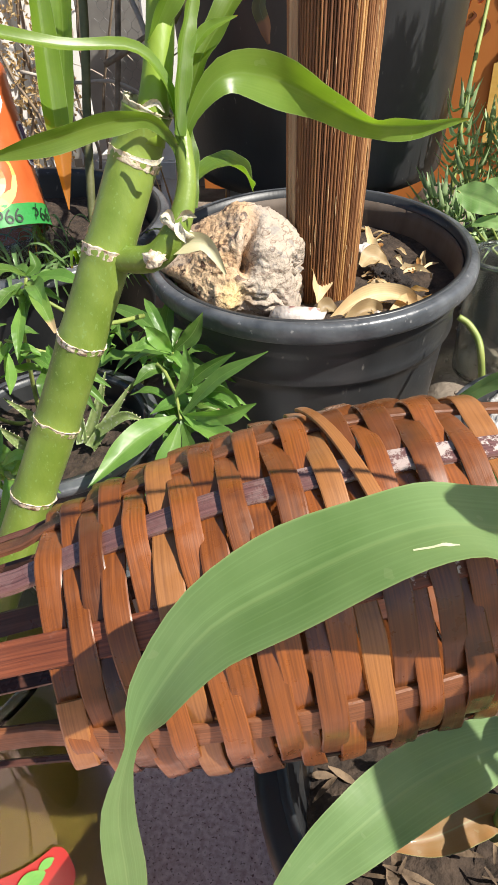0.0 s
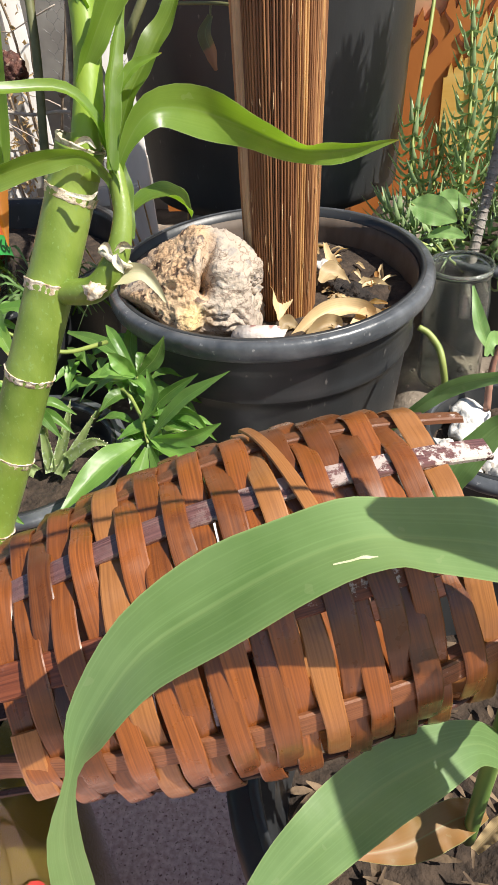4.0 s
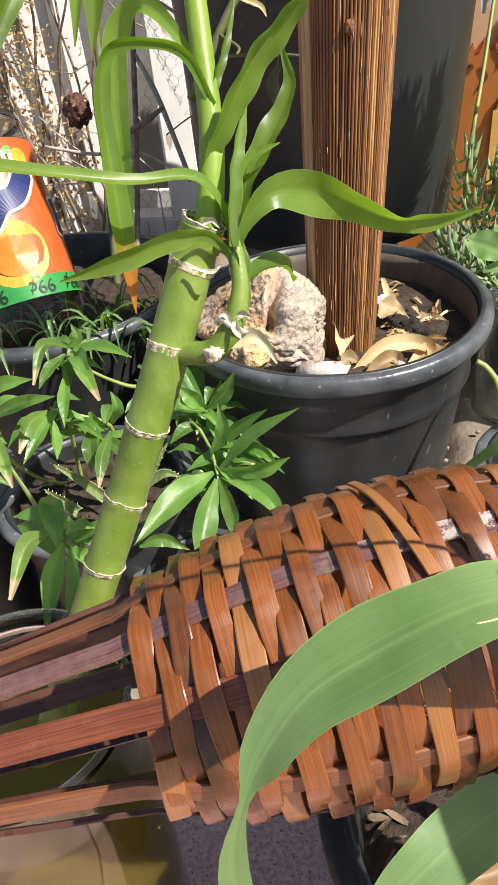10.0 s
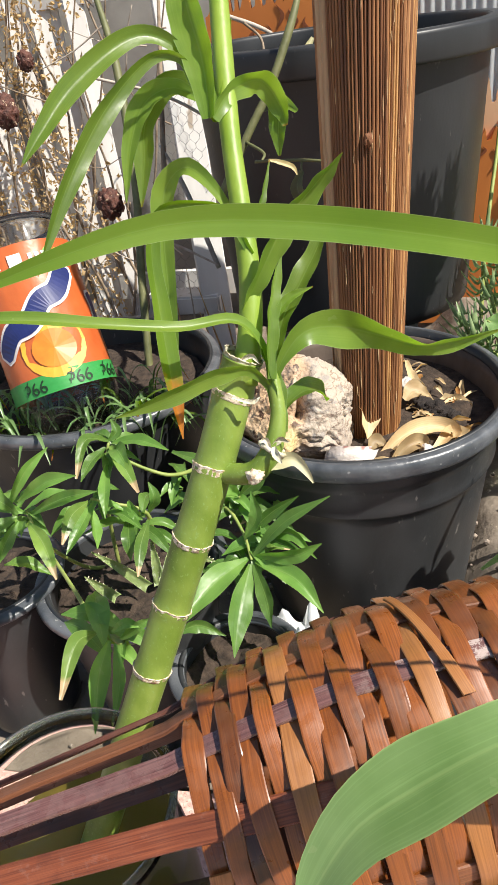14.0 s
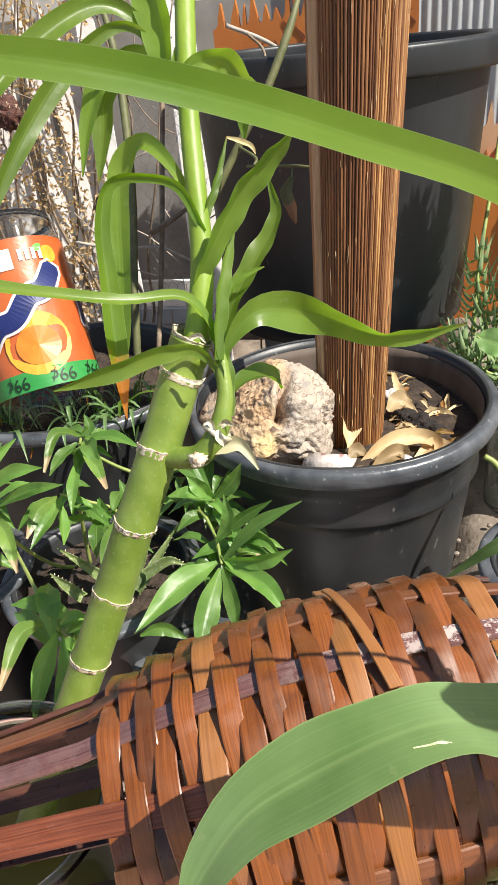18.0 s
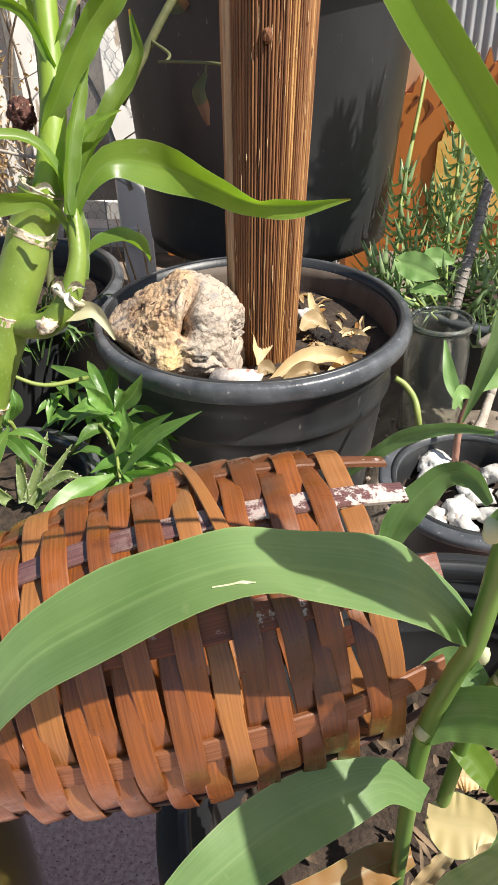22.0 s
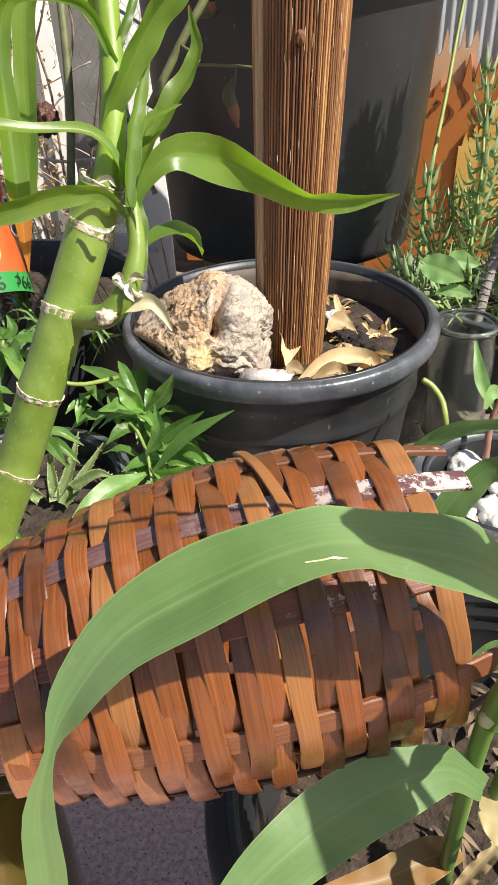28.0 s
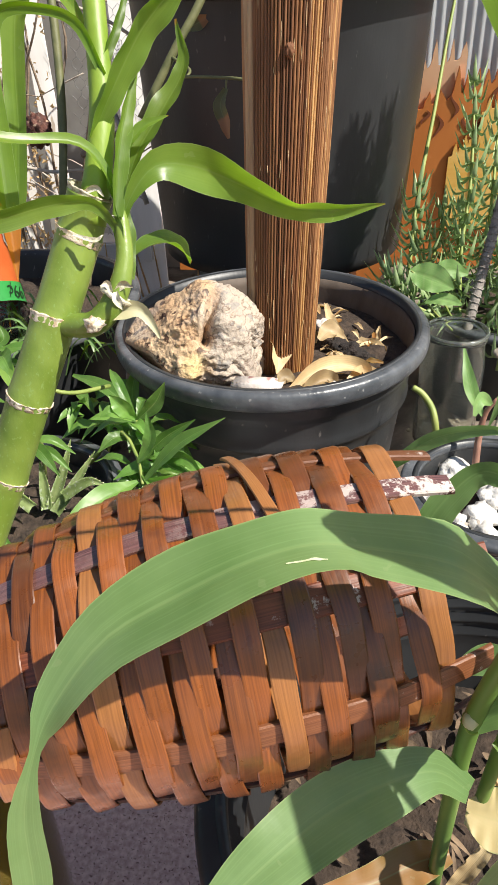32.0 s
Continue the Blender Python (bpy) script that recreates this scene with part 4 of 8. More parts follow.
def husk(pts, hw, normal, seed, key="husk", name="dry_leaf", label="curled dry straw-coloured leaf on the soil", fold=0.5):
    rows = []
    for i, p in enumerate(pts):
        u = i / (len(pts) - 1)
        w = hw * max(0.08, math.sin(math.pi * (0.12 + 0.83 * u)))
        rows.append((*p, w, *normal))
    return single(name, blade(rows, 18, 6, fold, 0.25, seed), M[key], label, "dry leaf", group="dry leaves in the pot")


# litter on the big pot's soil
husk([(0.0098, -0.0496, 0.1977), (0.0308, -0.0323, 0.2095), (0.0553, -0.0202, 0.213), (0.0771, -0.0206, 0.2079), (0.0766, -0.0293, 0.2044)], 0.0085, (0.1, -0.6, 0.8), 1, fold=0.9)
husk([(0.0212, -0.0587, 0.2005), (0.0353, -0.0498, 0.2105), (0.0471, -0.0423, 0.2099), (0.0504, -0.0516, 0.2049)], 0.0075, (0.2, -0.7, 0.7), 2, fold=1.0)
husk([(0.0575, -0.0461, 0.2023), (0.0761, -0.0218, 0.2063), (0.0917, -0.0228, 0.2017), (0.1066, -0.0057, 0.2052)], 0.008, (-0.2, -0.6, 0.7), 3)
husk([(-0.014, 0.015, 0.2422), (-0.0035, -0.0128, 0.2268), (-0.0019, -0.0365, 0.2102)], 0.012, (0.5, -0.8, 0.2), 4)
husk([(0.0325, 0.0282, 0.2148), (0.042, 0.0437, 0.2171), (0.056, 0.0424, 0.2122)], 0.01, (0.1, -0.5, 0.8), 5)
husk([(0.0335, 0.1076, 0.2201), (0.0407, 0.079, 0.2137), (0.0545, 0.0646, 0.2081)], 0.005, (0.3, -0.8, 0.4), 6)
husk([(0.0908, 0.0822, 0.208), (0.0901, 0.0596, 0.2027), (0.0954, 0.0428, 0.1954)], 0.004, (-0.3, -0.9, 0.2), 7)
husk([(0.0695, 0.0522, 0.2052), (0.0872, 0.0371, 0.1979), (0.096, 0.0226, 0.1933)], 0.012, (-0.1, -0.6, 0.8), 8)
husk([(-0.0108, -0.0633, 0.2003), (0.0097, -0.0658, 0.2017), (0.034, -0.0616, 0.2028)], 0.006, (0, -0.4, 0.9), 9)
husk([(-0.0006, -0.0467, 0.2041), (0.0058, -0.0369, 0.2079), (0.0161, -0.0385, 0.2035)], 0.007, (0.3, -0.6, 0.7), 10)
rnd = random.Random(12)
for k in range(70):
    a_, r_ = rnd.uniform(-1.3, 1.9), rnd.uniform(0.045, 0.12)
    c = Vector((BIG[0] + r_ * math.cos(a_), BIG[1] + r_ * math.sin(a_), 0.2045))
    if (c - Vector((0.003, 0.0, c.z))).length < 0.045:
        continue
    d = Vector((rnd.uniform(-1, 1), rnd.uniform(-1, 1), 0)).normalized() * rnd.uniform(0.006, 0.017)
    husk([c - d, c + Vector((rnd.uniform(-0.003, 0.003), 0, rnd.uniform(0.001, 0.005))), c + d * rnd.uniform(0.7, 1.2)], rnd.uniform(0.001, 0.0042), (rnd.uniform(-0.4, 0.4), rnd.uniform(-0.6, 0.2), 0.8), 20 + k, "husk" if k % 3 else "leaf_brown")
for k, (x, y, z, r) in enumerate([(0.0628, 0.026, 0.2052, 0.012), (0.0487, 0.0314, 0.2068, 0.01), (0.0768, 0.0194, 0.2018, 0.008), (0.0852, 0.0393, 0.2016, 0.006)]):
    single("bark_chunk", move(lump(r, 30 + k, 0.6, 0.7, 3, 2.5), Matrix.Translation((x, y, z))), M["char"], "blackened crumbly bark chunk on the soil", "bark", group="bark chunks")
for k, (x, y, z) in enumerate([(0.0516, -0.0484, 0.2055), (0.0333, 0.06, 0.2149)]):
    single("pebble", move(lump((0.0062, 0.008)[k], 40 + k, 0.6, 0.9, 3, 1.7), Matrix.Translation((x, y, z))), M["white_stone"], "small rounded off-white pebble", "pebble", group="loose pebbles")

# ---- tall pot behind ----
bm = bmesh.new()
box(bm, (-0.05, 0.42, 0.09), (0.2, 0.2, 0.21))
bmesh.ops.bevel(bm, geom=bm.edges[:], offset=0.006, segments=2, affect="EDGES")
single("concrete_block", bm, M["grey_wall"], "grey concrete block under the tall pot", "block", smooth=False)
pot("tall_pot", (-0.045, 0.40, 0.195), 0.183, 0.163, 0.33, "tall black plastic pot behind the trunk", lip=0.032, out=0.009, key="pot_tall", square=0.3)
soil_disc((-0.045, 0.40, 0.49), 0.172, 4)

# ---- wide pot with grass and bottle ----
pot("wide_pot", (-0.365, 0.155, 0.0), 0.165, 0.13, 0.2, "round black plastic pot with grass and a bottle", lip=0.014)
soil_disc((-0.365, 0.155, 0.165), 0.152, 5)
grass = thing("grass_tuft", (-0.35, 0.05, 0.165), "thin arching green grass blades in a pot", "grass")
rnd = random.Random(21)
for k in range(120):
    x, y = -0.355 + rnd.uniform(-0.125, 0.14), 0.035 + rnd.uniform(-0.015, 0.11)
    d = Vector((rnd.uniform(-1, 1), rnd.uniform(-1.2, 0.1), 0)).normalized()
    h, reach = rnd.uniform(0.02, 0.06), rnd.uniform(0.03, 0.08)
    b = Vector((x, y, 0.163))
    pts = [b, b + d * reach * 0.3 + Vector((0, 0, h * 0.8)), b + d * reach * 0.7 + Vector((0, 0, h)), b + d * reach + Vector((0, 0, h * 0.55))]
    nn = (Vector((0, 0, 1)) - d * 0.3).normalized()
    part("blade", blade([(*p, w, *nn) for p, w in zip(pts, (0.0016, 0.0024, 0.002, 0.0003))], 10, 2, 0.3), M["cane_leaf_brown" if k % 7 == 0 else "leaf"], grass)

BB = Vector((-0.346, 0.066, 0.199))
BT = BB + Vector((-0.056, 0.078, 0.165))
BAX = (BT - BB).normalized()
bottle = thing("soda_bottle", BB, "clear plastic soda bottle with an orange label leaning in a pot", "bottle")
BM = Matrix.Translation(BB) @ BAX.to_track_quat("Z", "Y").to_matrix().to_4x4() @ Matrix.Scale(1.24, 4)
prof = [(0.001, -0.03), (0.03, -0.030), (0.042, -0.022), (0.0465, 0.0), (0.0465, 0.14), (0.0455, 0.158), (0.044, 0.168), (0.0435, 0.168), (0.0448, 0.158), (0.0458, 0.14), (0.0458, 0.0), (0.041, -0.0215), (0.03, -0.031), (0.001, -0.029)]
part("body", move(lathe(prof, 48), BM), M["plastic_clear"], bottle, "clear thin plastic bottle body")


def wrap(z0, z1, a0, a1, r, n=40, wob=0.0008):
    bm = bmesh.new()
    rows = []
    for j in range(13):
        z = z0 + (z1 - z0) * j / 12
        rows.append([bm.verts.new((lambda rr, a: (rr * math.cos(a), rr * math.sin(a), z))(r + wob * noise.noise(Vector((i * 0.5, j * 0.6, 1))), a0 + (a1 - a0) * i / n)) for i in range(n + 1)])
    for p, q in zip(rows, rows[1:]):
        for i in range(n):
            bm.faces.new((p[i], p[i + 1], q[i + 1], q[i]))
    return move(bm, BM)


label_ob = part("label", wrap(0.01, 0.142, 0, 2 * math.pi, 0.0475, 64), M["label_orange"], bottle, "orange printed paper label")
band_ob = part("label_band", wrap(0.01, 0.027, 0, 2 * math.pi, 0.0482, 64, 0.0003), M["label_green"], bottle, "green price band")


def on_bottle(shape, centre_a, z, r, key, name, label):
    """shape: flat outline points (across, up) laid on the bottle's side."""
    bm = bmesh.new()
    vs = [bm.verts.new((r * math.cos(centre_a + x / r), r * math.sin(centre_a + x / r), z + y)) for x, y in shape]
    mid = bm.verts.new((r * math.cos(centre_a + sum(s[0] for s in shape) / len(shape) / r), r * math.sin(centre_a + sum(s[0] for s in shape) / len(shape) / r), z + sum(s[1] for s in shape) / len(shape)))
    for i in range(len(vs)):
        bm.faces.new((mid, vs[i], vs[(i + 1) % len(vs)]))
    part(name, move(bm, BM), M[key], label_ob, label, smooth=False)


to_cam = BM.inverted() @ Vector((0.04, -0.62, 0.56))
FA = math.atan2(to_cam.y, to_cam.x)


def oval(cx, cy, rx, ry, turn=0.0, n=20):
    c, s = math.cos(turn), math.sin(turn)
    return [(cx + rx * math.cos(t) * c - ry * math.sin(t) * s, cy + rx * math.cos(t) * s + ry * math.sin(t) * c) for t in (2 * math.pi * i / n for i in range(n))]


on_bottle(oval(0.002, -0.036, 0.03, 0.028), FA, 0.085, 0.0484, "label_yellow", "fruit_print", "yellow orange-slice print")
on_bottle(oval(0.002, -0.038, 0.02, 0.017), FA, 0.085, 0.0486, "label_fruit", "fruit_core", "orange fruit print")


def stroke(points, half, grow):
    """Closed outline of a bent stroke of even width."""
    line_ = smooth_line(points, 30)
    up, down = [], []
    for i, p in enumerate(line_):
        d = line_[min(i + 1, 30)] - line_[max(i - 1, 0)]
        d = d / np.linalg.norm(d)
        w = (half + grow) * (1 if 0 < i < 30 else 0.6)
        ends = -grow if i == 0 else grow if i == 30 else 0
        q = p + d * ends
        up.append((q[0] - d[1] * w, q[1] + d[0] * w))
        down.append((q[0] + d[1] * w, q[1] - d[0] * w))
    return up, down


def on_bottle_stroke(points, half, grow, r, key, name, label):
    up, down = stroke(points, half, grow)
    bm = bmesh.new()
    rows = [[bm.verts.new((r * math.cos(FA + x / r), r * math.sin(FA + x / r), 0.085 + y)) for x, y in pair] for pair in zip(up, down)]
    for p, q in zip(rows, rows[1:]):
        bm.faces.new((p[0], p[1], q[1], q[0]))
    part(name, move(bm, BM), M[key], label_ob, label, smooth=False)


STROKES = (
    ([(-0.048, -0.034), (-0.030, -0.016), (-0.012, -0.012), (0.004, 0.004), (0.020, 0.010), (0.035, 0.030)], 0.0085),
    ([(0.058, 0.006), (0.061, -0.008), (0.060, -0.024)], 0.0045),
)
for grow, key, lift, name, lab_ in ((0.0026, "label_white", 0.0, "logo_edge", "white logo outline"), (0.0, "label_blue", 0.0006, "logo_stroke", "dark blue logo stroke")):
    for k, (pts, half) in enumerate(STROKES):
        on_bottle_stroke(pts, half, grow, 0.0488 + lift + 0.00004 * k, key, name, lab_)
on_bottle(oval(0.034, 0.04, 0.008, 0.008), FA, 0.085, 0.0485, "label_yellow", "fruit_print", "yellow fruit print")
on_bottle(oval(0.024, 0.046, 0.005, 0.003, 0.5), FA, 0.085, 0.0486, "label_leaf", "leaf_print", "green leaf print")
on_bottle([(-0.012, 0.03), (0.0, 0.03), (0.0, 0.048), (-0.012, 0.048)], FA, 0.085, 0.0486, "label_white", "calorie_box", "small pale printed box")
for i in range(5):
    on_bottle([(-0.045 + i * 0.001, 0.034 + i * 0.0042), (-0.02, 0.034 + i * 0.0042), (-0.02, 0.0358 + i * 0.0042), (-0.045, 0.0358 + i * 0.0042)], FA, 0.085, 0.0486, "label_white", "print_line", "line of small pale print")
for i in range(4):
    on_bottle([(0.006 + i * 0.006, 0.036), (0.0095 + i * 0.006, 0.036), (0.0095 + i * 0.006, 0.046), (0.006 + i * 0.006, 0.046)], FA, 0.085, 0.0486, "label_white", "print_block", "pale print block")
for off in (-0.026, 0.016, 0.05):
    cu = bpy.data.curves.new("price", "FONT")
    cu.body = "99\u00a2"
    cu.size = 0.016
    cu.align_x = "CENTER"
    cu.extrude = 0.0001
    tmp = bpy.data.objects.new("price", cu)
    me = bpy.data.meshes.new_from_object(tmp)
    bpy.data.objects.remove(tmp)
    me.materials.clear()
    me.materials.append(M["label_ink"])
    for v in me.vertices:
        x, y = -v.co.x + off, -(v.co.y - 0.0045)
        rr = 0.0490 + v.co.z
        v.co = BM @ Vector((rr * math.cos(FA + x / rr), rr * math.sin(FA + x / rr), 0.0185 + y))
    ob = new("price_print", me)
    ob.parent = band_ob

# ---- bush pots ----
pot("small_pot", (-0.205, -0.165, 0.0), 0.078, 0.055, 0.16, "small black plastic pot under leafy stems", lip=0.009)
soil_disc((-0.205, -0.165, 0.14), 0.072, 7)
pot("square_pot", (-0.335, -0.185, 0.0), 0.06, 0.045, 0.165, "small black plastic pot with dusty sides", lip=0.008)
soil_disc((-0.335, -0.185, 0.15), 0.054, 17)
pot("square_pot", (-0.105, -0.22, 0.0), 0.05, 0.04, 0.11, "small black plastic pot beside the cane", lip=0.007)
soil_disc((-0.105, -0.22, 0.095), 0.045, 18)

bush = thing("leafy_bush", (-0.2, -0.165, 0.14), "bushy green plant with lance leaves and brown tips", "plant")


def lance(t_pts, key="bush_leaf", parent=None, fold=0.36, name="leaf"):
    k = len(bush.children)
    slim = [(*q[:3], q[3] * (0.82 + 0.08 * math.sin(k * 2.3)), *q[4:]) for q in t_pts]
    part(name, blade(slim, 20, 8, fold + 0.12 * math.sin(k * 1.7), 0.12, k), M[key], parent or bush)


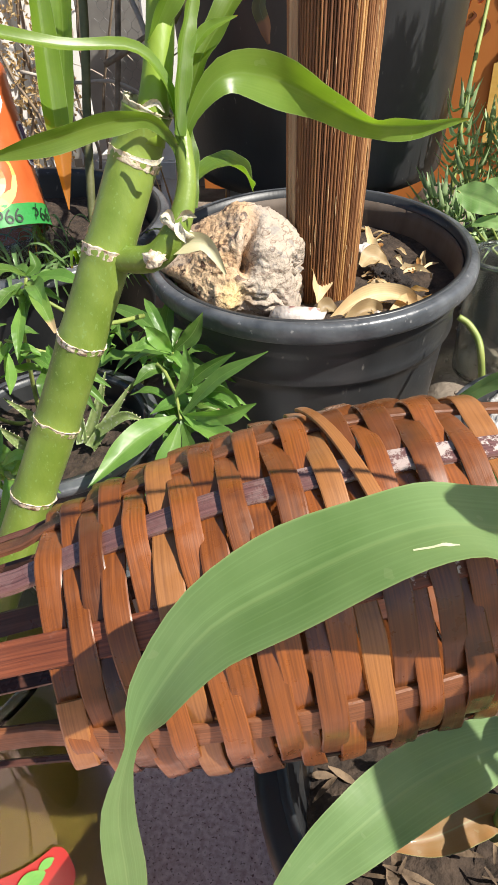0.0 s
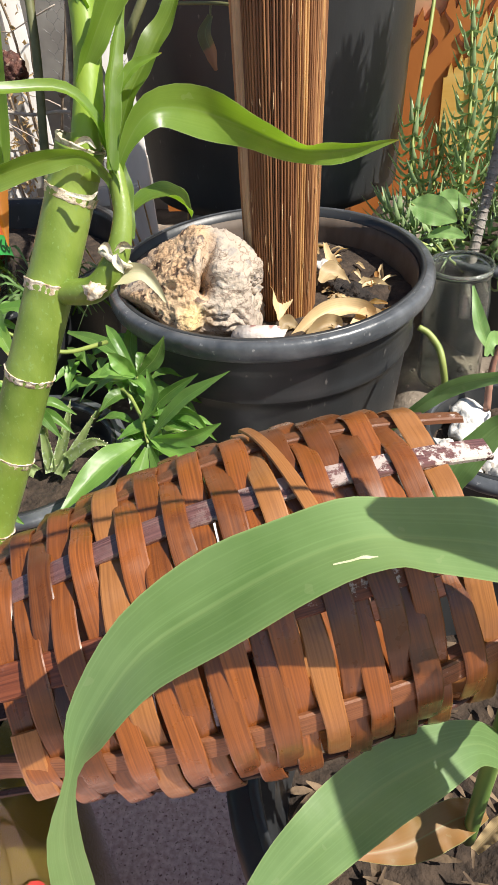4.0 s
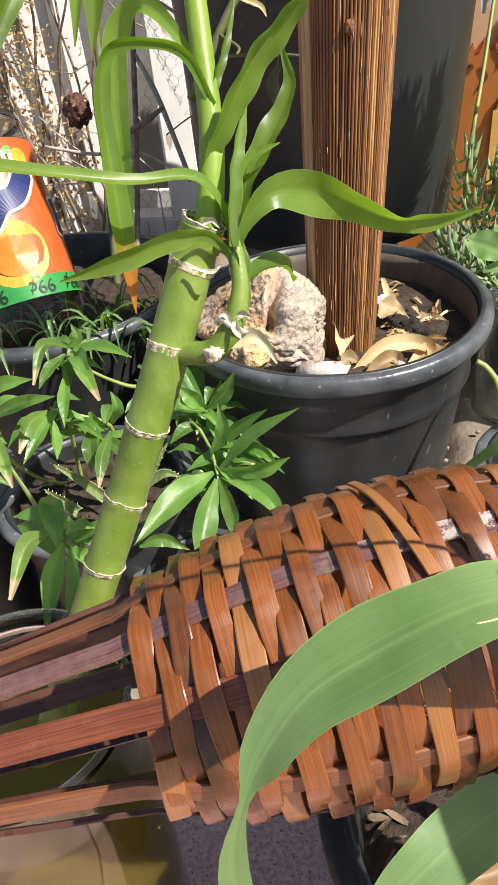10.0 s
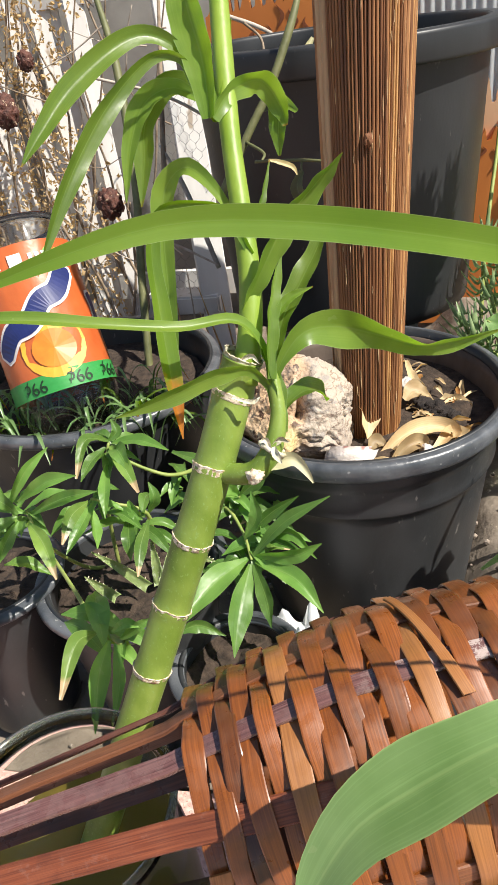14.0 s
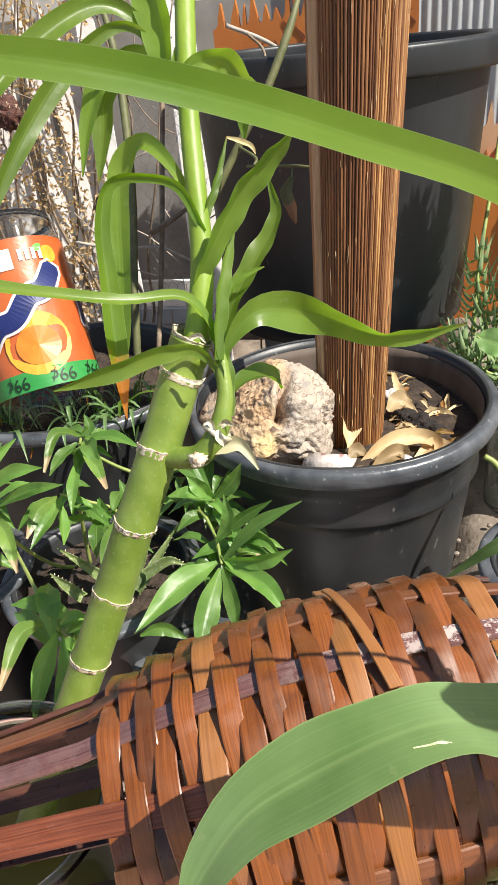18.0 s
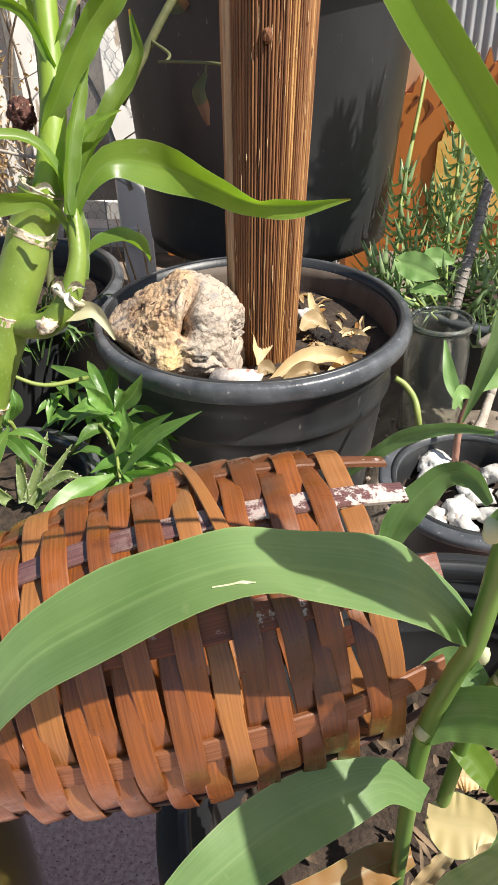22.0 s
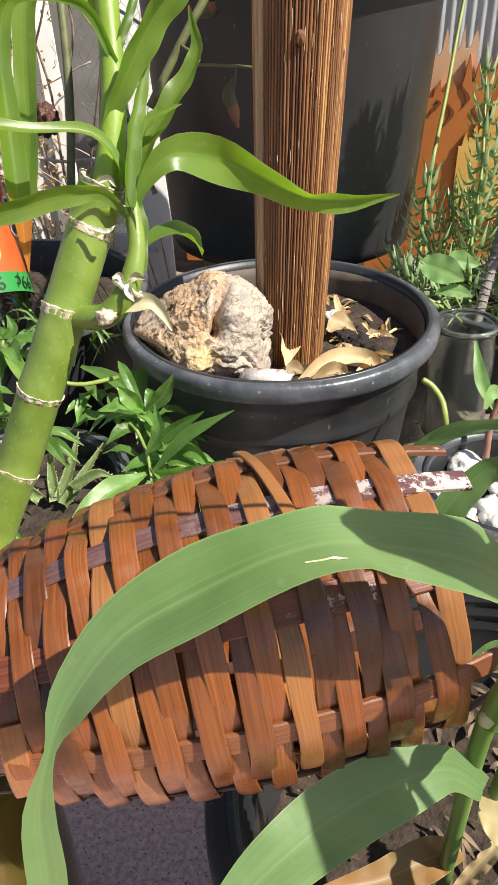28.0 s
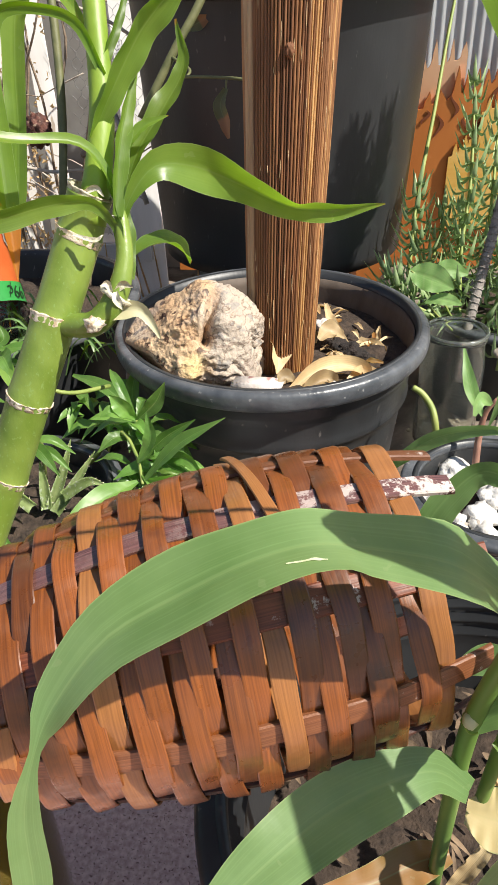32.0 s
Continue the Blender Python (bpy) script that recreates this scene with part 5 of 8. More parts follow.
for key, rows in (
    ("bush_leaf", [(-0.2567, -0.2296, 0.2741, 0.0013, 0.47, -0.88, -0.03), (-0.2386, -0.2212, 0.3008, 0.0053, 0.47, -0.88, 0.07), (-0.2229, -0.2086, 0.3135, 0.0004, 0.52, -0.84, 0.18)]),
    ("bush_leaf", [(-0.2497, -0.2264, 0.276, 0.0014, -0.43, -0.79, 0.44), (-0.2191, -0.2308, 0.2976, 0.0068, -0.38, -0.71, 0.6), (-0.1932, -0.2321, 0.3046, 0.0004, -0.24, -0.6, 0.76)]),
    ("bush_leaf", [(-0.2427, -0.23, 0.2668, 0.0013, -0.36, -0.81, 0.47), (-0.2073, -0.2343, 0.2862, 0.0068, -0.3, -0.76, 0.58), (-0.1788, -0.235, 0.2933, 0.0004, -0.19, -0.71, 0.68)]),
    ("bush_leaf", [(-0.2498, -0.2308, 0.2688, 0.0013, 0.86, -0.34, 0.37), (-0.259, -0.2364, 0.2857, 0.0067, 0.62, -0.39, 0.68), (-0.2772, -0.2393, 0.2896, 0.0004, 0.25, -0.5, 0.83)]),
    ("bush_leaf_brown", [(-0.2427, -0.2327, 0.2624, 0.0013, -0.23, -0.31, 0.92), (-0.2212, -0.2544, 0.2603, 0.0072, -0.02, -0.41, 0.91), (-0.2069, -0.2734, 0.2445, 0.0012, 0.16, -0.55, 0.82)]),
    ("bush_leaf", [(-0.2498, -0.2337, 0.2641, 0.0013, 0.84, -0.3, 0.46), (-0.253, -0.2516, 0.2583, 0.0063, 0.78, -0.51, 0.37), (-0.259, -0.2617, 0.2449, 0.0004, 0.7, -0.68, 0.2)]),
    ("bush_leaf", [(-0.2505, -0.2321, 0.2671, 0.0014, 0.46, -0.25, 0.85), (-0.261, -0.2478, 0.2682, 0.0065, 0.44, -0.26, 0.86), (-0.2707, -0.2641, 0.2679, 0.0004, 0.42, -0.28, 0.86)]),
    ("bush_leaf", [(-0.2547, -0.2308, 0.2712, 0.0013, 0.81, -0.52, 0.27), (-0.263, -0.2307, 0.2969, 0.0056, 0.76, -0.54, 0.35), (-0.267, -0.2238, 0.3098, 0.0004, 0.71, -0.5, 0.49)]),
    ("bush_leaf_brown", [(-0.1973, -0.1625, 0.29, 0.0014, 0.89, -0.08, 0.46), (-0.2057, -0.1836, 0.303, 0.0056, 0.42, -0.19, 0.89), (-0.2076, -0.2085, 0.2849, 0.0013, 0.14, -0.59, 0.8)]),
    ("bush_leaf_brown", [(-0.1959, -0.1646, 0.286, 0.0014, -0.05, -0.13, 0.99), (-0.1783, -0.1874, 0.2839, 0.0063, 0.12, -0.28, 0.95), (-0.1629, -0.2048, 0.27, 0.0013, 0.28, -0.43, 0.86)]),
    ("bush_leaf", [(-0.1995, -0.1658, 0.2857, 0.0015, 0.26, -0.25, 0.93), (-0.2062, -0.1827, 0.2832, 0.0067, 0.16, -0.29, 0.94), (-0.2091, -0.2007, 0.2768, 0.0006, 0.07, -0.34, 0.94)]),
    ("bush_leaf", [(-0.1943, -0.1627, 0.288, 0.0017, -0.22, -0.42, 0.88), (-0.1696, -0.1664, 0.2923, 0.0065, -0.09, -0.33, 0.94), (-0.1442, -0.1748, 0.2883, 0.0006, 0.06, -0.26, 0.96)]),
    ("bush_leaf", [(-0.1969, -0.1624, 0.2899, 0.0014, 0.45, -0.84, 0.3), (-0.1912, -0.1574, 0.2953, 0.0046, 0.54, -0.73, 0.43), (-0.1955, -0.1531, 0.3043, 0.0004, 0.5, -0.66, 0.56)]),
    ("bush_leaf", [(-0.1991, -0.1728, 0.2741, 0.0014, 0.12, -0.15, 0.98), (-0.1918, -0.2005, 0.269, 0.0063, 0.13, -0.31, 0.94), (-0.187, -0.22, 0.2569, 0.0004, 0.15, -0.5, 0.86)]),
    ("bush_leaf_brown", [(-0.2132, -0.1912, 0.251, 0.0014, 0.88, -0.03, 0.48), (-0.2163, -0.2159, 0.2557, 0.0067, 0.74, -0.18, 0.65), (-0.2184, -0.2367, 0.2448, 0.0009, 0.64, -0.41, 0.65)]),
    ("bush_leaf", [(-0.2088, -0.1903, 0.2504, 0.0014, 0.27, -0.11, 0.96), (-0.2101, -0.2191, 0.2474, 0.0065, 0.24, -0.27, 0.93), (-0.2155, -0.24, 0.2379, 0.0004, 0.2, -0.45, 0.87)]),
    ("bush_leaf", [(-0.2157, -0.185, 0.2407, 0.0017, 0.68, -0.1, 0.73), (-0.2079, -0.202, 0.2312, 0.0063, 0.68, -0.07, 0.73), (-0.2021, -0.2173, 0.225, 0.0006, 0.68, -0.03, 0.73)]),
    ("bush_leaf", [(-0.1866, -0.1825, 0.231, 0.0014, -0.04, -0.1, 0.99), (-0.1784, -0.2082, 0.2287, 0.0065, 0.04, -0.44, 0.9), (-0.1771, -0.2172, 0.2135, 0.0004, 0.13, -0.85, 0.52)]),
    ("bush_leaf_brown", [(-0.1672, -0.1894, 0.2323, 0.0014, 0.6, -0.07, 0.8), (-0.1658, -0.2179, 0.2286, 0.0067, 0.56, -0.22, 0.8), (-0.1639, -0.2382, 0.2165, 0.0009, 0.53, -0.4, 0.75)]),
    ("bush_leaf", [(-0.171, -0.178, 0.2309, 0.0015, 0.38, -0.88, -0.28), (-0.1627, -0.1794, 0.2463, 0.006, 0.68, -0.73, 0.03), (-0.1671, -0.1737, 0.2577, 0.0006, 0.69, -0.5, 0.53)]),
    ("bush_leaf", [(-0.1867, -0.1764, 0.2409, 0.0015, -0.41, -0.43, 0.8), (-0.1781, -0.1886, 0.2387, 0.0051, -0.29, -0.69, 0.66), (-0.1715, -0.1903, 0.2329, 0.0006, 0.05, -0.94, 0.34)]),
    ("bush_leaf", [(-0.0894, -0.1788, 0.188, 0.0021, -0.5, -0.72, 0.48), (-0.0608, -0.1761, 0.2212, 0.0079, -0.49, -0.66, 0.57), (-0.0233, -0.1763, 0.2471, 0.0004, -0.46, -0.6, 0.66)]),
    ("bush_leaf", [(-0.0871, -0.1784, 0.1877, 0.0021, -0.37, -0.92, 0.13), (-0.0545, -0.19, 0.1985, 0.0077, -0.22, -0.97, 0.08), (-0.0309, -0.189, 0.2112, 0.0006, 0.01, -1, 0.07)]),
    ("bush_leaf", [(-0.0871, -0.181, 0.1839, 0.0019, -0.22, -0.42, 0.88), (-0.0524, -0.1996, 0.1836, 0.0091, -0.02, -0.43, 0.9), (-0.0296, -0.2188, 0.167, 0.0004, 0.18, -0.51, 0.84)]),
    ("bush_leaf", [(-0.089, -0.1827, 0.1822, 0.0021, -0.41, -0.43, 0.8), (-0.075, -0.2122, 0.1736, 0.0089, -0.36, -0.47, 0.8), (-0.0688, -0.2321, 0.1621, 0.0004, -0.31, -0.55, 0.78)]),
    ("bush_leaf", [(-0.0916, -0.1831, 0.1825, 0.002, 0.55, -0.33, 0.76), (-0.095, -0.2205, 0.1687, 0.0112, 0.53, -0.44, 0.73), (-0.0969, -0.2497, 0.1465, 0.0004, 0.51, -0.54, 0.67)]),
    ("bush_leaf", [(-0.0915, -0.189, 0.1938, 0.0019, 0.41, -0.24, 0.88), (-0.1123, -0.2206, 0.1951, 0.0127, 0.3, -0.32, 0.9), (-0.1366, -0.2617, 0.1836, 0.0004, 0.22, -0.39, 0.89)]),
    ("bush_leaf", [(-0.1402, -0.2465, 0.1673, 0.0014, 0.25, -0.88, 0.4), (-0.1232, -0.2403, 0.1702, 0.007, 0.19, -0.88, 0.44), (-0.1028, -0.2412, 0.1612, 0.0004, 0.15, -0.87, 0.46)]),
    ("bush_leaf", [(-0.0961, -0.1621, 0.195, 0.0015, 0.13, -0.98, 0.12), (-0.0756, -0.1571, 0.2147, 0.0059, 0.08, -0.99, 0.13), (-0.0514, -0.1538, 0.2306, 0.0004, 0.04, -0.99, 0.15)]),
    ("bush_leaf", [(-0.0984, -0.1639, 0.1932, 0.0017, -0.48, -0.78, 0.4), (-0.0869, -0.1603, 0.2143, 0.008, -0.35, -0.85, 0.39), (-0.0913, -0.1494, 0.2319, 0.0006, -0.29, -0.84, 0.45)]),
    ("bush_leaf", [(-0.1078, -0.1276, 0.2101, 0.0015, -0.03, -0.99, 0.14), (-0.0912, -0.1259, 0.2266, 0.0083, 0.03, -1, 0.08), (-0.0815, -0.1241, 0.2454, 0.0004, 0.11, -0.99, 0.04)]),
    ("bush_leaf", [(-0.1087, -0.1272, 0.2111, 0.0015, 0.48, -0.88, -0.06), (-0.1169, -0.1328, 0.2258, 0.0079, 0.32, -0.93, 0.17), (-0.1275, -0.1298, 0.2342, 0.0006, 0.06, -0.91, 0.42)]),
    ("bush_leaf", [(-0.1102, -0.128, 0.2104, 0.0017, 0.73, -0.33, 0.6), (-0.1239, -0.1367, 0.2227, 0.0075, 0.51, -0.36, 0.78), (-0.1333, -0.141, 0.2199, 0.0006, -0.01, -0.55, 0.84)]),
    ("bush_leaf", [(-0.1068, -0.1288, 0.208, 0.0015, 0.37, -0.7, 0.61), (-0.1242, -0.114, 0.2362, 0.005, 0.26, -0.6, 0.76), (-0.1352, -0.0996, 0.2415, 0.0006, 0.01, -0.34, 0.94)]),
    ("bush_leaf", [(-0.0869, -0.1527, 0.2054, 0.0015, 0.26, -0.25, 0.93), (-0.0735, -0.1684, 0.1974, 0.0072, 0.09, -0.28, 0.96), (-0.0495, -0.1781, 0.1941, 0.0006, -0.01, -0.33, 0.94)]),
    ("bush_leaf", [(-0.0826, -0.17, 0.1985, 0.0015, -0.15, -0.96, 0.22), (-0.0583, -0.172, 0.2064, 0.0068, -0.31, -0.87, 0.39), (-0.0358, -0.1881, 0.1944, 0.0004, -0.3, -0.8, 0.52)]),
    ("bush_leaf", [(-0.1863, -0.0608, 0.2135, 0.0017, -0.21, -0.43, 0.88), (-0.1466, -0.0823, 0.2126, 0.0074, 0.02, -0.4, 0.92), (-0.1117, -0.1037, 0.1929, 0.0006, 0.23, -0.42, 0.88)]),
    ("bush_leaf", [(-0.117, -0.084, 0.1837, 0.0015, 0.21, -0.98, 0.02), (-0.102, -0.0806, 0.2055, 0.0076, 0.2, -0.98, 0.04), (-0.0824, -0.0751, 0.229, 0.0006, 0.2, -0.98, 0.07)]),
    ("bush_leaf", [(-0.1196, -0.0829, 0.1858, 0.0015, 0.14, -0.81, 0.56), (-0.1283, -0.0715, 0.2048, 0.0083, 0.18, -0.91, 0.38), (-0.1188, -0.0619, 0.2365, 0.0006, 0.12, -0.96, 0.26)]),
    ("bush_leaf", [(-0.1145, -0.0512, 0.2119, 0.0011, 0.44, -0.89, -0.09), (-0.104, -0.0485, 0.2335, 0.0032, 0.47, -0.88, -0.05), (-0.092, -0.0427, 0.2593, 0.0006, 0.48, -0.87, -0.02)]),
    ("bush_leaf", [(-0.122, -0.0841, 0.1846, 0.0017, 0.58, -0.48, 0.66), (-0.1404, -0.0939, 0.194, 0.0074, 0.32, -0.57, 0.76), (-0.1622, -0.0996, 0.1904, 0.0006, 0.05, -0.68, 0.73)]),
    ("bush_leaf_brown", [(-0.1307, -0.3661, 0.2947, 0.001, 0.77, 0.12, 0.63), (-0.1343, -0.3818, 0.3022, 0.0056, 0.44, -0.11, 0.89), (-0.1348, -0.4078, 0.2914, 0.0011, 0.33, -0.36, 0.87)]),
    ("bush_leaf", [(-0.124, -0.367, 0.29, 0.001, 0.55, -0.13, 0.83), (-0.123, -0.3885, 0.2858, 0.0062, 0.51, -0.21, 0.83), (-0.1185, -0.4134, 0.2746, 0.0003, 0.49, -0.28, 0.82)]),
    ("bush_leaf", [(-0.121, -0.3672, 0.2883, 0.001, -0.19, -0.31, 0.93), (-0.1125, -0.3871, 0.2832, 0.0049, -0.12, -0.29, 0.95), (-0.1099, -0.41, 0.2764, 0.0003, -0.06, -0.29, 0.95)]),
    ("bush_leaf", [(-0.1181, -0.3654, 0.2897, 0.001, -0.02, -1, 0.04), (-0.1063, -0.3654, 0.3001, 0.0038, 0.09, -0.98, 0.17), (-0.0991, -0.3616, 0.303, 0.0003, 0.34, -0.88, 0.33)]),
    ("bush_leaf", [(-0.1225, -0.3643, 0.2936, 0.001, -0.51, -0.68, 0.52), (-0.1121, -0.3658, 0.3021, 0.0035, -0.29, -0.5, 0.82), (-0.1042, -0.3651, 0.2996, 0.0003, 0.31, -0.35, 0.88)]),
):
    lance(rows, key)
hubs = [(-0.2555, -0.223, 0.2627), (-0.1991, -0.1598, 0.2846), (-0.2133, -0.1879, 0.2458), (-0.1234, -0.3649, 0.2878), (-0.1797, -0.1777, 0.2247), (-0.2733, -0.2393, 0.2447)] + [(-0.0931, -0.1735, 0.1771), (-0.1008, -0.1556, 0.1864), (-0.11, -0.1234, 0.207), (-0.0765, -0.1545, 0.1889)] + [(-0.1233, -0.0753, 0.1782), (-0.1537, -0.0794, 0.1788), (-0.0898, -0.0922, 0.1756), (-0.179, -0.0548, 0.1811)]
rnd = random.Random(17)
for k, h in enumerate(hubs):
    for i in range(9):
        ang = rnd.uniform(0, 6.28)
        d = Vector((math.cos(ang), math.sin(ang) * 0.8, rnd.uniform(-0.35, 0.35)))
        L = rnd.uniform(0.024, 0.048)
        w = L * rnd.uniform(0.14, 0.2)
        b = Vector(h) + Vector((rnd.uniform(-0.006, 0.006), rnd.uniform(-0.004, 0.012), rnd.uniform(-0.016, 0.0)))
        nn = (rnd.uniform(-0.5, 0.5), rnd.uniform(-0.7, 0.1), 0.9)
        lance([(*b, 0.0009, *nn), (*(b + d * L * 0.5 + Vector((0, 0, 0.005))), w, *nn), (*(b + d * L + Vector((0, 0, -0.004))), 0.0004, *nn)], "bush_leaf_brown" if i == 4 and k % 3 == 0 else "bush_leaf")
for pts in (
    [(-0.232, -0.2383, 0.2484), (-0.1854, -0.2909, 0.2542), (-0.1509, -0.3314, 0.2637), (-0.1174, -0.3646, 0.2855)],
    [(-0.2427, -0.2294, 0.2679), (-0.2374, -0.2306, 0.2418), (-0.249, -0.1654, 0.1588), (-0.2372, -0.137, 0.1346)],
    [(-0.1973, -0.1634, 0.2885), (-0.209, -0.1634, 0.2511), (-0.2266, -0.1419, 0.1863), (-0.232, -0.1359, 0.1339)],
    [(-0.2044, -0.1501, 0.2703), (-0.1787, -0.1427, 0.2486), (-0.1591, -0.1317, 0.2356), (-0.1397, -0.0942, 0.2226)],
    [(-0.0907, -0.1808, 0.1854), (-0.1032, -0.1519, 0.1926), (-0.1249, -0.127, 0.1974), (-0.1618, -0.1122, 0.1529)],
    [(-0.1078, -0.1276, 0.2101), (-0.1008, -0.1401, 0.1892), (-0.1258, -0.121, 0.1266), (-0.1579, -0.1217, 0.0975)],
    [(-0.211, -0.1896, 0.2526), (-0.1999, -0.1713, 0.2338), (-0.1788, -0.1628, 0.2162), (-0.197, -0.1317, 0.1458)],
    [(-0.1196, -0.0829, 0.1858), (-0.143, -0.0836, 0.1701), (-0.1604, -0.0819, 0.1369), (-0.183, -0.0697, 0.1005)],
):
    part("stem", tube(pts, [0.0012, 0.0015, 0.0018, 0.002][:len(pts)], 6, 14), M["stem_yellow"], bush)

aloe = thing("spiny_succulent", (-0.2, -0.18, 0.145), "pale green toothed succulent spears in a pot", "plant")
for pts in (
    [(-0.1783, -0.1974, 0.168), (-0.1928, -0.2049, 0.1934), (-0.2106, -0.2135, 0.2184)],
    [(-0.2034, -0.2071, 0.164), (-0.2129, -0.2123, 0.1804), (-0.2204, -0.2176, 0.1957)],
    [(-0.1695, -0.1784, 0.1478), (-0.1527, -0.1662, 0.1712), (-0.1369, -0.1538, 0.1954)],
    [(-0.1747, -0.1719, 0.1494), (-0.1651, -0.1593, 0.1755), (-0.1589, -0.1474, 0.2013)],
    [(-0.1783, -0.1737, 0.1476), (-0.1801, -0.1667, 0.1682), (-0.1831, -0.1613, 0.1867)],
    [(-0.1604, -0.176, 0.164), (-0.1387, -0.1734, 0.1784), (-0.1234, -0.1756, 0.178)],
):
    bm = blade([(*p, w, 0.15, -0.75, 0.65) for p, w in zip(pts, (0.0048, 0.004, 0.0004))], 14, 6, 0.7)
    bmesh.ops.solidify(bm, geom=bm.faces[:], thickness=0.0018)
    rnd = random.Random(len(aloe.children))
    spear = part("spear", bm, M["aloe"], aloe)
    line_a = smooth_line(pts, 9)
    teeth = bmesh.new()
    for i in range(1, 9):
        for sgn in (-1, 1):
            c = Vector(line_a[i])
            t = Vector(line_a[i] - line_a[i - 1]).normalized()
            s = t.cross(Vector((0, -0.6, 0.8))).normalized() * sgn
            w = 0.0044 * (1 - i / 10)
            tube([c + s * w * 0.8, c + s * (w + 0.0016) + t * 0.001], [0.0008, 0.0001], 4, 1, teeth)
    part("teeth", teeth, M["scar"], spear, "pale marginal teeth")

# ---- glass jar with the cane ----
JAR = (-0.1156, -0.4562, 0.0)
jar = thing("glass_jar", JAR, "glass jar of murky water holding a cane", "jar")
jp = [(0.001, 0.004), (0.044, 0.002), (0.0495, 0.01), (0.0505, 0.14), (0.0505, 0.232), (0.0478, 0.258), (0.0487, 0.274), (0.05, 0.284)]
inner = [(r - 0.0025, z + (0.004 if z < 0.02 else 0)) for r, z in jp[::-1]]
part("glass", move(lathe(jp + inner, 56), Matrix.Translation(JAR)), M["glass"], jar, "clear thin glass wall")
wp = [(0.001, 0.0052), (0.042, 0.0046), (0.0484, 0.011), (0.0492, 0.14), (0.0492, 0.233), (0.0478, 0.241), (0.001, 0.241)]
part("rim", move(lathe([(0.0487, 0.2818), (0.0505, 0.2818), (0.0513, 0.2835), (0.0505, 0.2852), (0.0487, 0.2852), (0.0481, 0.2835)], 56, close=True), Matrix.Translation(JAR)), M["rim_glass"], jar, "thick pale glass rim")
part("water", move(lathe(wp, 48), Matrix.Translation(JAR)), M["water"], jar, "murky olive water")
lab = bmesh.new()
rows = []
for j in range(9):
    z = 0.139 + 0.0445 * j / 8
    inset = 0.25 * (abs(j - 4) / 4) ** 4
    rows.append([lab.verts.new((JAR[0] + 0.0513 * math.cos(a), JAR[1] + 0.0513 * math.sin(a), z)) for a in (radians(-120 + inset * 20 + (90 - inset * 40) * i / 20) for i in range(21))])
for p, q in zip(rows, rows[1:]):
    for i in range(20):
        lab.faces.new((p[i], p[i + 1], q[i + 1], q[i]))
jar_label = part("label", lab, M["label_red"], jar, "red printed label with rounded ends")
for k, (a0, z0, w, h, key) in enumerate(((-50, 0.171, 14, 0.016, "label_leaf"), (-41, 0.1763, 8, 0.009, "label_leaf"), (-84, 0.170, 24, 0.0025, "label_white"), (-84, 0.164, 20, 0.0025, "label_white"), (-84, 0.157, 22, 0.0025, "label_white"))):
    b2 = bmesh.new()
    vs = [[b2.verts.new((JAR[0] + 0.0518 * math.cos(radians(a0 - w / 2 + w * i / 8)), JAR[1] + 0.0518 * math.sin(radians(a0 - w / 2 + w * i / 8)), z0 + sg * h / 2 * (math.sin(math.pi * (i + 0.5) / 9) if key == "label_leaf" else 1))) for i in range(9)] for sg in (-1, 1)]
    for i in range(8):
        b2.faces.new((vs[0][i], vs[0][i + 1], vs[1][i + 1], vs[1][i]))
    part("print", b2, M[key], jar_label, "green leaf print" if key == "label_leaf" else "pale print bar", smooth=False)

CANE = [(-0.143, -0.485, 0.165), (-0.121, -0.461, 0.22), (-0.0889, -0.4265, 0.2995), (-0.0781, -0.4148, 0.3263), (-0.0673, -0.4031, 0.3531), (-0.055, -0.3935, 0.3841), (-0.0441, -0.3821, 0.4125), (-0.0347, -0.3691, 0.4398), (-0.0292, -0.3659, 0.4544)]
CR = [0.0076, 0.0078, 0.0079, 0.0081, 0.0083, 0.0083, 0.0083, 0.0083, 0.008]
cane = thing("lucky_bamboo", CANE[0], "green jointed cane with pale rings and strap leaves", "plant")
cl = smooth_line([(*p, r) for p, r in zip(CANE, CR)], 80)
bm = tube([tuple(q[:3]) for q in cl], [q[3] * (1 + 0.05 * math.exp(-((i % 10) / 1.2) ** 2)) for i, q in enumerate(cl)], 24, 160)
part("cane", bm, M["cane"], cane)


def node_ring(c, axis, r, seed, thick=0.0011):
    bm = bmesh.new()
    axis = axis.normalized()
    s = axis.orthogonal().normalized()
    u = axis.cross(s)
    pts = []
    for k in range(25):
        a = 2 * math.pi * (k % 24) / 24
        j = 0.0012 * noise.noise(Vector((math.cos(a) * 1.5, math.sin(a) * 1.5, seed)))
        pts.append(c + (s * math.cos(a) + u * math.sin(a)) * (r + 0.0003) + axis * (j + 0.001 * math.sin(a + seed)))
    tube(pts, [thick * (1 + 0.5 * noise.noise(Vector((k * 0.8, seed, 0)))) for k in range(24)] + [thick], 7, 72, bm, cap=False)
    for v in bm.verts:
        v.co += Vector((noise.noise(v.co * 900), noise.noise(v.co * 900 + Vector((5, 0, 0))), noise.noise(v.co * 900 + Vector((0, 5, 0))))) * 0.0003
    return bm


